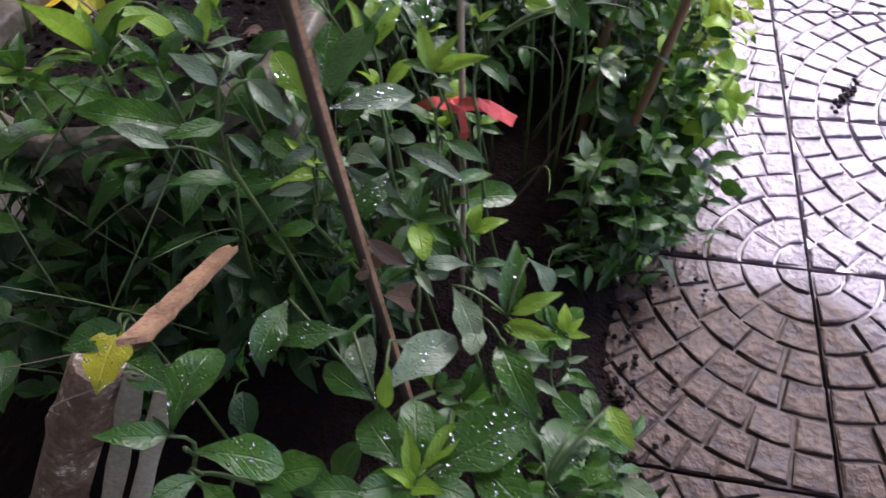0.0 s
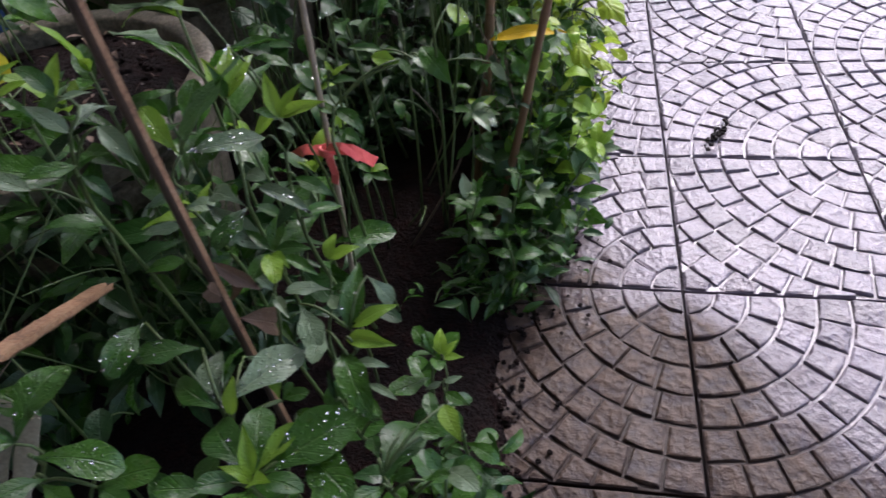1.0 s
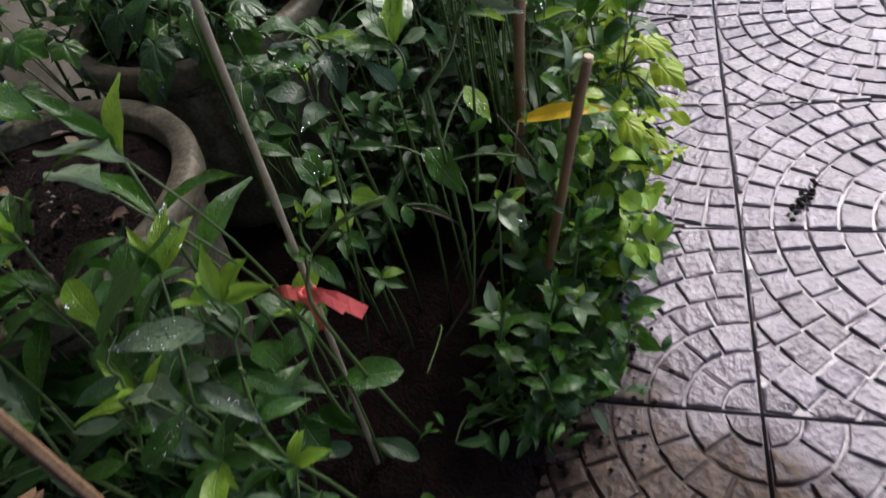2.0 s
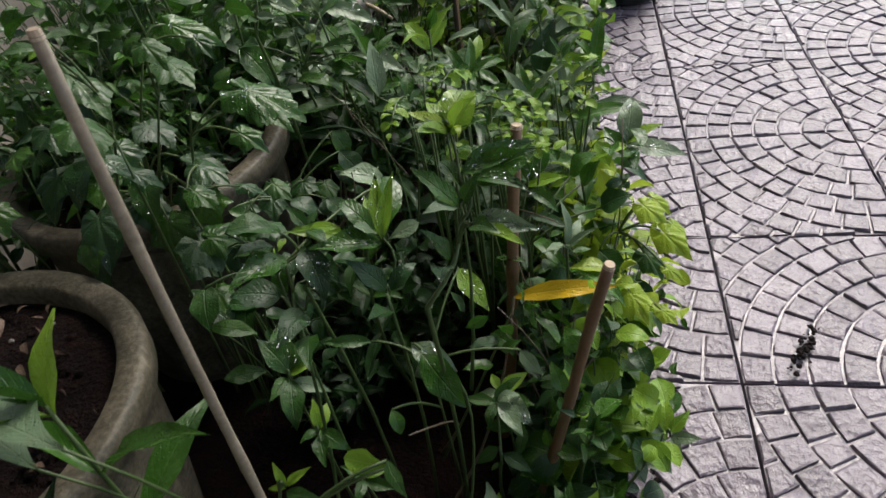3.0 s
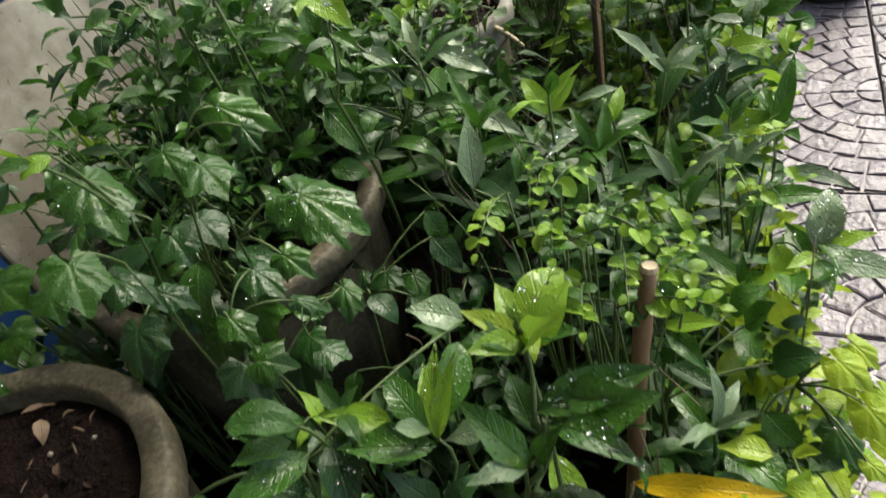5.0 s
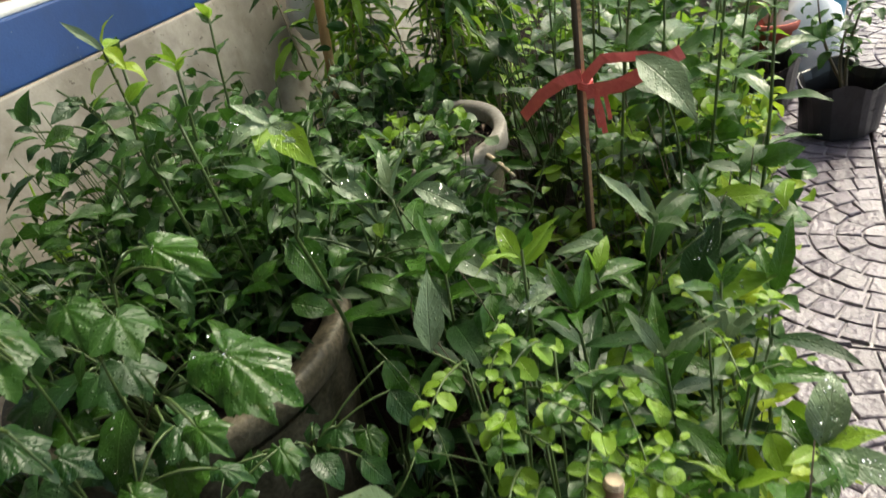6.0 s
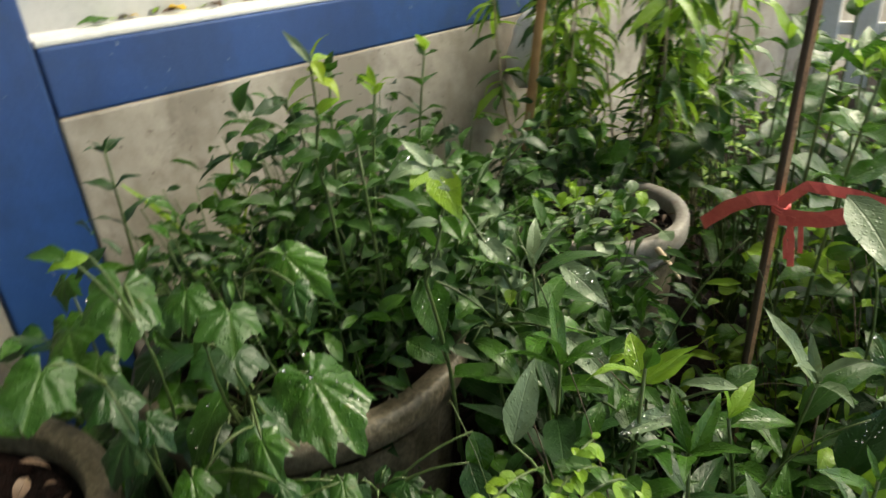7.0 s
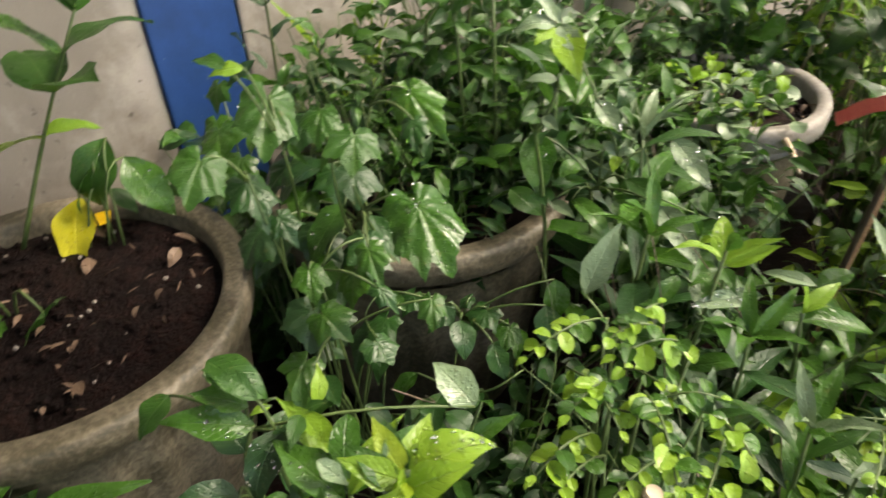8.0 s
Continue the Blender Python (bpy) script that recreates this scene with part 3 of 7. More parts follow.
def split_cane(name, bottom, top, width, thick, facing, bark, label, taper=0.85, ragged=0.0, seed=1, category="stake", sway=1.0, inside=None):
    """A split length of bamboo: a rounded bark side toward facing, pale split edges and back, an uneven end."""
    ob = thing(name, bottom, label, category, "stakes of the bed")
    r = random.Random(seed)
    bottom, top = Vector(bottom), Vector(top)
    d = top - bottom
    e = d.normalized()
    n = Vector(facing)
    n = (n - e * n.dot(e)).normalized()
    a = e.cross(n)
    steps = 18
    outer, inner, fo, fi = [], [], [], []
    ph = r.uniform(0, 6)

    def torn(x):
        return e * ragged * (math.sin(x * 5.3 + ph) * 0.6 + math.sin(x * 12.1 + ph * 2) * 0.4)

    for i in range(steps + 1):
        s = i / steps
        w = width / 2 * (1 + (taper - 1) * s) * (1 + 0.07 * math.sin(i * 1.7 + seed)) * (1.12 if i % 6 == 4 else 1.0)
        mid = d * s + (a * 0.25 * width * math.sin(s * 4.3 + seed) + n * 0.2 * width * math.sin(s * 3.1)) * sway
        for k in range(7):
            g = math.pi * (k / 6 - 0.5)
            q = mid + a * math.sin(g) * w + n * (thick * 0.35 + math.cos(g) * thick * 0.65)
            outer.append(q + (torn(math.sin(g)) if i in (0, steps) else Vector()))
        for k, (x, y) in enumerate(((-1, 0.35), (-0.96, -0.4), (-0.35, -0.2), (0.35, -0.26), (0.97, -0.42), (1, 0.35))):
            q = mid + a * x * w * 0.995 + n * thick * y
            inner.append(q + (torn(x) if i in (0, steps) else Vector()))
    for i in range(steps):
        fo += [(i * 7 + k, i * 7 + k + 1, i * 7 + k + 8, i * 7 + k + 7) for k in range(6)]
        fi += [(i * 6 + k + 6, i * 6 + k + 7, i * 6 + k + 1, i * 6 + k) for k in range(5)]
    fi += [tuple(range(6)), tuple(reversed(range(steps * 6, steps * 6 + 6)))]
    hang("bark", mesh_from("bark", outer, fo, bark, True), ob)
    hang("split_face", mesh_from("split_face", inner, fi, inside or SPLIT), ob, None, "pale split wood")
    return ob


def strip(points, width, normal, thick=0.0012):
    """A flat ribbon with thickness through the points."""
    pts = [Vector(p) for p in points]
    verts, faces = [], []
    for i, p in enumerate(pts):
        d = (pts[min(i + 1, len(pts) - 1)] - pts[max(i - 1, 0)]).normalized()
        n = Vector(normal)
        n = (n - d * n.dot(d)).normalized()
        a = d.cross(n).normalized() * width / 2 * (1 + 0.05 * math.sin(i * 2.1))
        c = n * (thick / 2)
        w = n * 0.1 * width * math.sin(i * 0.9)
        verts += [p - a + c + w, p + a + c - w, p + a - c - w, p - a - c + w]
    for i in range(len(pts) - 1):
        for k in range(4):
            q = (k + 1) % 4
            faces.append((i * 4 + k, i * 4 + q, i * 4 + 4 + q, i * 4 + 4 + k))
    faces += [(3, 2, 1, 0), tuple(range(len(pts) * 4 - 4, len(pts) * 4))]
    return verts, faces


def ribbon_tie(at, ends, facing, label):
    """A knotted plastic ribbon: a knot with loose ends."""
    ob = thing("red_ribbon", at, label, "ribbon", "ribbons on stakes")
    at = Vector(at)
    k = Heap()
    for w in range(3):
        ring = [Vector((math.cos(a), math.sin(a), 0)) * 0.0095 + Vector((0, 0, (w - 1) * 0.004 + 0.002 * math.sin(a * 2))) for a in [i * math.pi / 5 for i in range(11)]]
        k.add(*tube_data(ring, [0.0026] * 11, 6, False))
    k.put("knot", RIBBON, ob)
    for path, width in ends:
        pts = [Vector(p) - at for p in path]
        fine = []
        for i in range(len(pts) - 1):
            fine += [pts[i].lerp(pts[i + 1], s) for s in (0, 0.33, 0.67)]
        fine.append(pts[-1])
        v, f = strip(fine, width, facing)
        hang("loose_end", mesh_from("loose_end", v, f, RIBBON), ob)
    return ob


def lathe(profile, sides=40, wobble=0.0, seed=0, flute=0.0, flutes=18):
    """A turned body from (radius, height) pairs, with a slightly uneven round."""
    r = random.Random(seed)
    ph = [r.uniform(0, 6) for _ in range(4)]
    verts, faces = [], []
    for rad, z in profile:
        for k in range(sides):
            a = 2 * math.pi * k / sides
            q = rad * (1 + wobble * (math.sin(2 * a + ph[0]) + 0.6 * math.sin(3 * a + ph[1] + z * 9)))
            if flute and 0.05 < z < profile[-1][1] * 0.999 and rad > 0.2 and z < 0.385:
                q += flute * math.cos(a * flutes)
            verts.append((q * math.cos(a), q * math.sin(a), z + wobble * 0.3 * math.sin(3 * a + ph[2])))
    for i in range(len(profile) - 1):
        for k in range(sides):
            q = (k + 1) % sides
            faces.append((i * sides + k, i * sides + q, (i + 1) * sides + q, (i + 1) * sides + k))
    return verts, faces


# lighter copy of the cement: the light on the far pot's rim, as colour
LIT_CEMENT = surface("lit_pale_cement", ((0.28, (0.09, 0.08, 0.065)), (0.45, (0.26, 0.235, 0.205)), (0.75, (0.46, 0.43, 0.39))), 12, 120, (0.5, 0.8), 0.003)


def cement_pot(x, y, radius, height, seed, label, rim_mat=CEMENT):
    """A big round cement planter: fluted body, heavy rolled rim, dark soil with bits in it."""
    ob = thing("cement_pot", (x, y, 0.0), label, "planter", "cement pots along the wall")
    R, H = radius, height
    out = [(R * 0.7, 0.0), (R * 0.72, 0.02), (R * 0.8, H * 0.4), (R * 0.86, H * 0.7), (R * 0.88, H * 0.84)]
    v, f = lathe(out, 96, 0.004, seed, 0.007, 24)
    f.append(tuple(reversed(range(96))))
    hang("body", mesh_from("body", v, f, CEMENT, True), ob)
    rim = [(R * 0.87, H - 0.055), (R * 0.955, H - 0.05), (R * 0.99, H - 0.042), (R * 1.0, H - 0.012), (R * 0.985, H - 0.002), (R * 0.965, H), (R * 0.87, H - 0.002), (R * 0.85, H - 0.01), (R * 0.84, H - 0.04), (R * 0.83, H * 0.7)]
    v, f = lathe(rim, 64, 0.006, seed + 1)
    hang("rim", mesh_from("rim", v, f, rim_mat, True), ob)
    r = random.Random(seed)
    level = H - 0.022
    verts, faces = [(0, 0, level)], []
    for j in range(1, 9):
        for k in range(32):
            a, q = 2 * math.pi * k / 32, R * 0.845 * j / 8
            z = level - 0.012 * (j / 8) ** 2 + 0.014 * noise.noise(Vector((q * math.cos(a) * 14, q * math.sin(a) * 14, seed)))
            verts.append((q * math.cos(a), q * math.sin(a), z))
    for k in range(32):
        faces.append((0, 1 + k, 1 + (k + 1) % 32))
    for j in range(7):
        for k in range(32):
            a, b = 1 + j * 32 + k, 1 + j * 32 + (k + 1) % 32
            faces.append((a, a + 32, b + 32, b))
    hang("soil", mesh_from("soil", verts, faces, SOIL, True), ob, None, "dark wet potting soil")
    crumbs = Heap()
    for _ in range(240):
        a, q, s = r.uniform(0, 6.28), R * 0.82 * math.sqrt(r.random()), r.uniform(0.002, 0.011) * r.uniform(0.5, 1.0)
        v, f = rough_lump(s, r)
        crumbs.add(v, f, None, Matrix.Translation((q * math.cos(a), q * math.sin(a), level - 0.012 * (q / R / 0.81) ** 2 + s * 0.3)))
    crumbs.put("crumb_layer", SOIL, ob, "", "stuff")
    bits = Heap()
    for _ in range(60):
        a, q = r.uniform(0, 6.28), R * 0.8 * math.sqrt(r.random())
        v, f, u = SHAPES[r.choice(("lance_lite", "strap_lite", "oval_lite"))][r.randrange(3)]
        bits.add(v, f, u, leaf_pose((q * math.cos(a), q * math.sin(a), level + 0.006), r.uniform(0, 6.28), r.uniform(-0.3, 0.4), r.uniform(0.008, 0.04) * r.uniform(0.5, 1), r.uniform(-0.6, 0.6)))
    grit = Heap()
    for _ in range(26):
        a, q, s = r.uniform(0, 6.28), R * 0.78 * math.sqrt(r.random()), r.uniform(0.0015, 0.0045)
        v, f = rough_lump(s, r)
        grit.add(v, f, None, Matrix.Translation((q * math.cos(a), q * math.sin(a), level - 0.012 * (q / R / 0.81) ** 2 + s * 0.8)))
    grit.put("grit", PEBBLE, ob, "pale grit on the soil", "stuff")
    bits.put("litter", LEAF["dry"][1], ob, "small dry leaf scraps on the soil", "stuff")
    return ob


def rough_lump(s, r):
    """A small uneven clod or pebble."""
    v, f = [], []
    for j, (z, q) in enumerate(((-0.6, 0.6), (0.0, 1.0), (0.55, 0.7))):
        for k in range(6):
            a = k * math.pi / 3 + j * 0.4
            g = s * r.uniform(0.75, 1.2)
            v.append((math.cos(a) * q * g, math.sin(a) * q * g, z * s))
    for j in range(2):
        for k in range(6):
            q = (k + 1) % 6
            f.append((j * 6 + k, j * 6 + q, j * 6 + 6 + q, j * 6 + 6 + k))
    f += [tuple(range(12, 18)), tuple(reversed(range(6)))]
    return v, f


# ---- ground, wall, roof ----
bm = bmesh.new()
bmesh.ops.create_grid(bm, x_segments=40, y_segments=40, size=120)
ground = tagged(part("ground", bm, CONCRETE, None), "wet grey concrete ground reaching far off", "ground", kind="structure")
ground.location = (0, 0, -0.035)

# soil of the bed, sloping under the edge of the paving
verts, faces = [], []
NX, NY = 60, 200
for j in range(NY + 1):
    for i in range(NX + 1):
        x, y = -1.5 + 1.38 * i / NX, -2.2 + 7.4 * j / NY
        edge = -0.27 + 0.05 * noise.noise(Vector((0, y * 2.3, 5)))
        lift = min(1.0, max(0.0, (edge - x) / 0.07))
        z = -0.03 + lift * 0.05 + 0.02 * noise.noise(Vector((x * 7, y * 7, 0))) * lift + 0.008 * noise.noise(Vector((x * 31, y * 31, 3)))
        verts.append((x, y, z))
for j in range(NY):
    for i in range(NX):
        a = j * (NX + 1) + i
        faces.append((a, a + 1, a + NX + 2, a + NX + 1))
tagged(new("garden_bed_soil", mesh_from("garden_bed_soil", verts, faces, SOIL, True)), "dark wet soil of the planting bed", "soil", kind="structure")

XW = -1.5
structure("wall_west", (XW - 0.2, 0.422, -0.03), (XW + 0.006, 3.4, 0.783), BEIGE, "low beige plaster wall, stained by damp", "wall", 0.006)
structure("wall_south", (XW - 0.2, -3.0, -0.03), (XW - 0.004, 0.248, 2.7), BEIGE, "beige plaster wall beside the blue pillar", "wall", 0.006)
structure("pillar", (XW - 0.2, 0.25, -0.03), (XW + 0.002, 0.42, 2.7), BLUE, "blue painted pillar of the building", "pillar", 0.005)
structure("trim", (XW - 0.2, 0.423, 0.784), (XW + 0.004, 3.4, 0.898), BLUE, "blue painted band under the window ledge", "trim", 0.005)
structure("window_sill", (XW - 0.16, 0.423, 0.8985), (XW - 0.001, 3.4, 0.91), WHITE, "white ledge with wet leaf litter", "window sill", 0.004)
structure("wall_north", (XW - 0.3, 0.423, 0.9), (XW - 0.13, 3.4, 2.7), GREYWALL, "light grey wall above the ledge", "wall", 0.004)
structure("wall_far", (XW - 0.3, 3.402, -0.03), (XW, 9.0, 3.2), BEIGE, "beige wall of the building further along", "wall", 0.004)
# roof and back wall stay out of view; added to block sun and sky
structure("ceiling", (XW - 0.3, -4.0, 2.702), (CANOPY_X, CANOPY_Y, 2.82), ROOF, "underside of an unseen porch roof, sized to shade the near bed", "ceiling", 0.004)
structure("wall_back", (XW - 0.3, -4.12, -0.03), (CANOPY_X, -4.0, 2.7), BEIGE, "plain unseen wall added to close the porch", "wall", 0.004)

MUDWOOD = surface("muddy_wood", ((0.3, (0.03, 0.018, 0.01)), (0.48, (0.12, 0.075, 0.045)), (0.57, (0.2, 0.14, 0.09)), (0.62, (0.6, 0.54, 0.46))), 30, 130, (0.3, 0.8), 0.006)
ORANGECANE = surface("orange_bamboo", ((0.25, (0.22, 0.11, 0.045)), (0.6, (0.42, 0.24, 0.1)), (0.85, (0.55, 0.36, 0.18))), 22, 260, (0.5, 0.8), 0.0008)
GREYCANE = surface("grey_bamboo", ((0.3, (0.13, 0.125, 0.085)), (0.55, (0.34, 0.32, 0.23)), (0.8, (0.5, 0.47, 0.36))), 14, 200, (0.3, 0.6), 0.001)

# ---- cement pots ----
cement_pot(-1.062, -0.038, 0.274, 0.46, 2, "big round cement pot of dark soil with a few shoots")
cement_pot(-1.055, 0.545, 0.26, 0.465, 3, "big round cement pot overgrown by small-leaved herbs")
cement_pot(-0.945, 1.2, 0.19, 0.48, 4, "round cement pot with pale succulents and a dry leaf", LIT_CEMENT)

# ---- stakes and ribbons ----
split_cane("bamboo_stake", (-0.572, -0.462, 0.0), (-0.592, -0.43, 0.9), 0.0135, 0.007, (-0.5, -0.87, 0), DARKCANE, "split dry bamboo stake standing among the herbs", 0.95)
cane("bamboo_stake", (-0.582, -0.162, 0.0), (-0.527, -0.125, 0.941), 0.0044, CANE, "tall pale bamboo stake tied with a red ribbon")
cane("bamboo_stake", (-0.372, 0.108, 0.0), (-0.25, 0.116, 0.562), 0.0078, REDCANE, "short bamboo stake with a cut top beside the low hedge", cap_mat=CUT)
cane("bamboo_stake", (-0.42, 0.26, 0.0), (-0.354, 0.35, 0.588), 0.0098, REDCANE, "short brown bamboo stake with a pale cut top", cap_mat=CUT)
split_cane("bamboo_stake", (-0.545, 0.97, 0.0), (-0.5, 0.97, 1.1), 0.0125, 0.0085, (-0.6, -0.8, 0), DARKCANE, "dark bamboo stake carrying a knotted red ribbon", 0.7)
cane("bamboo_stake", (-1.33, 1.35, 0.0), (-1.14, 1.35, 1.05), 0.0125, ORANGECANE, "thick orange-brown bamboo stake near the wall")
cane("bamboo_stake", (-1.08, 1.6, 0.0), (-0.98, 1.6, 1.15), 0.0085, DARKCANE, "thin dark stake among drooping plants")
split_cane("cut_stem", (-0.731, -0.584, 0.533), (-0.764, -0.41, 0.428), 0.021, 0.008, (-0.15, 0.55, -0.8), REDCANE, "thick broken brown stem lying over the pot", 0.8, 0.012, 2, sway=0.0)
cane("weathered_stick", (-1.09, -0.75, 0.0), (-0.828, -0.566, 0.43), 0.033, MUDWOOD, "thick weathered brown stick leaning among the herbs", True, 3, MUDWOOD, 0.15)
split_cane("bamboo_stick", (-0.98, -0.76, 0.0), (-0.792, -0.572, 0.43), 0.024, 0.004, (0.45, -0.35, 0.8), GREYCANE, "pale grey split bamboo slat leaning among the herbs", 0.9, 0.006, 5, "stick", 0.1, GREYCANE)
split_cane("bamboo_stick", (-0.94, -0.78, 0.0), (-0.76, -0.58, 0.42), 0.022, 0.004, (0.45, -0.35, 0.8), GREYCANE, "pale grey split bamboo slat leaning among the herbs", 0.9, 0.006, 6, "stick", 0.1, GREYCANE)
ribbon_tie((-0.56, -0.147, 0.43), (
    (((-0.56, -0.15, 0.432), (-0.595, -0.14, 0.425), (-0.626, -0.126, 0.398)), 0.016),
    (((-0.555, -0.15, 0.436), (-0.52, -0.158, 0.44), (-0.486, -0.164, 0.424)), 0.016),
    (((-0.556, -0.155, 0.428), (-0.55, -0.162, 0.4), (-0.556, -0.158, 0.378)), 0.01),
    (((-0.555, -0.152, 0.438), (-0.53, -0.165, 0.452), (-0.505, -0.17, 0.434)), 0.01),
), (0.1, -0.6, 0.8), "knotted red plastic ribbon on a thin stake")
ribbon_tie((-0.513, 0.962, 0.662), (
    (((-0.515, 0.953, 0.68), (-0.545, 0.955, 0.672), (-0.58, 0.96, 0.65), (-0.618, 0.97, 0.612)), 0.019),
    (((-0.51, 0.95, 0.655), (-0.46, 0.948, 0.664), (-0.4, 0.956, 0.69), (-0.378, 0.966, 0.7)), 0.02),
    (((-0.515, 0.955, 0.67), (-0.485, 0.96, 0.7), (-0.44, 0.96, 0.7), (-0.395, 0.962, 0.694)), 0.014),
    (((-0.498, 0.95, 0.66), (-0.49, 0.946, 0.63), (-0.487, 0.95, 0.59)), 0.008),
    (((-0.486, 0.952, 0.668), (-0.48, 0.946, 0.64), (-0.478, 0.95, 0.612)), 0.006),
    (((-0.492, 0.948, 0.66), (-0.497, 0.944, 0.63), (-0.494, 0.948, 0.6)), 0.005),
), (0.15, -0.85, 0.4), "knotted red plastic ribbon with loose ends on a dark stake")

# ---- herbs of the bed, front part ----
def leaf_between(base, tip, twist, wide):
    """A leaf from its foot to its tip, turned about its own length."""
    y = tip - base
    size = y.length
    y = y.normalized()
    x = y.cross(Vector((0, 0, 1)))
    x = x.normalized() if x.length > 1e-3 else Vector((1, 0, 0))
    z = x.cross(y)
    x, z = x * math.cos(twist) - z * math.sin(twist), z * math.cos(twist) + x * math.sin(twist)
    m = Matrix.Identity(4)
    for k, c in enumerate((x * size * wide * 1.05, y * size * 1.05, z * size * 1.05, base)):
        m[0][k], m[1][k], m[2][k] = c
    return m


PLACED = [0]


def placed_plant(root, stem, leaves, label):
    """A plant whose leaves stand one by one: foot, tip, twist, shape, tone, width."""
    PLACED[0] += 1
    r = random.Random(900 + PLACED[0])
    vine = any(q[3] == "lobed" for q in leaves)
    ob = thing("vine_plant" if vine else "herb_plant", root, label, "plant", "" if vine else "herbs of the bed")
    root, beads = Vector(root), Heap()
    pts = [Vector()] + [Vector(p) - root for p in stem]
    fine = []
    for p, q in zip(pts, pts[1:]):
        d = Vector((r.uniform(-0.012, 0.012), r.uniform(-0.012, 0.012), 0))
        fine += [p.lerp(q, k / 4) + d * math.sin(math.pi * k / 4) for k in range(4)]
    fine.append(pts[-1])
    v, f = tube_data(fine, [0.0031 - 0.0018 * k / (len(fine) - 1) for k in range(len(fine))], 6)
    hang("stem", mesh_from("stem", v, f, STEM, True), ob)
    for foot, tip, twist, kind, tone, wide in leaves:
        foot, tip = Vector(foot) - root, Vector(tip) - root
        near = min(fine, key=lambda p: (p - foot).length)
        if (near - foot).length > 0.006:
            low = min(fine, key=lambda p: (p - foot).length + 0.9 * abs(p.z - foot.z + 0.06))
            v, f = tube_data(bent(low, foot, (0, 0, 0.012), 6), [0.0017] * 5 + [0.0012], 5)
            hang("leaf_stalk", mesh_from("leaf_stalk", v, f, STEM, True), ob)
        i = r.randrange(12)
        m = leaf_between(foot, tip, twist + r.uniform(-0.25, 0.25), wide)
        add_leaf(ob, kind, i, tone, m)
        if (tip - foot).length > 0.06:
            drops_on(beads, kind, i, m, r.choice((14, 30, 60)) if tone != "pale" else 130, r)
    beads.put("rain_wetness", WATER, ob, "clear rain drops", "stuff")
    return ob


LANCE = "upright herb with wet lance-shaped leaves in the bed"
BROAD = "low herb with broad wet spoon-shaped leaves"
placed_plant((-0.6, -0.24, 0), ((-0.592, -0.328, 0.489), (-0.607, -0.281, 0.547), (-0.615, -0.253, 0.588)), (
    ((-0.615, -0.254, 0.586), (-0.64, -0.237, 0.627), -0.28, "lance", "young", 1.03),
    ((-0.615, -0.254, 0.586), (-0.591, -0.209, 0.622), 0.35, "lance", "young", 1.03),
    ((-0.615, -0.253, 0.588), (-0.628, -0.198, 0.623), 0.07, "lance", "young", 0.92),
    ((-0.615, -0.253, 0.587), (-0.616, -0.262, 0.632), -2.34, "lance", "mid", 0.92),
    ((-0.609, -0.278, 0.552), (-0.64, -0.33, 0.558), -0.35, "obov", "mid", 0.98),
    ((-0.609, -0.28, 0.549), (-0.57, -0.292, 0.55), 0.32, "obov", "pale", 0.91),
    ((-0.596, -0.329, 0.49), (-0.649, -0.312, 0.503), -0.26, "obov", "pale", 0.85),
    ((-0.571, -0.36, 0.452), (-0.636, -0.342, 0.496), -0.27, "lance", "pale", 1.15),
    ((-0.592, -0.328, 0.489), (-0.603, -0.395, 0.491), -0.20, "obov", "mid", 0.80),
    ((-0.595, -0.304, 0.515), (-0.565, -0.319, 0.531), 0.33, "obov", "pale", 0.91),
    ((-0.587, -0.327, 0.488), (-0.558, -0.311, 0.45), 0.54, "lance", "mid", 0.92),
), "upright herb with wet lance-shaped leaves and a bright young top")
placed_plant((-0.53, -0.26, 0), ((-0.524, -0.335, 0.417), (-0.549, -0.283, 0.532), (-0.552, -0.267, 0.568)), (
    ((-0.552, -0.267, 0.569), (-0.571, -0.243, 0.611), -0.19, "lance", "young", 1.03),
    ((-0.552, -0.267, 0.569), (-0.532, -0.239, 0.599), 0.36, "lance", "young", 0.92),
    ((-0.551, -0.266, 0.57), (-0.497, -0.262, 0.59), 0.44, "lance", "young", 0.92),
    ((-0.551, -0.268, 0.568), (-0.588, -0.25, 0.574), -0.30, "lance", "mid", 0.92),
    ((-0.551, -0.274, 0.56), (-0.525, -0.294, 0.574), 0.31, "lance", "pale", 1.03),
    ((-0.566, -0.284, 0.554), (-0.633, -0.33, 0.565), -0.40, "lance", "pale", 1.15),
    ((-0.575, -0.322, 0.514), (-0.508, -0.341, 0.503), 0.29, "willow", "pale", 1.20),
    ((-0.534, -0.307, 0.516), (-0.492, -0.315, 0.496), 0.34, "lance", "mid", 1.15),
    ((-0.531, -0.326, 0.495), (-0.557, -0.351, 0.48), -0.32, "lance", "dark", 1.15),
    ((-0.524, -0.337, 0.482), (-0.49, -0.297, 0.471), 0.31, "lance", "mid", 1.03),
), "upright herb with wet lance-shaped leaves and a bright young top")
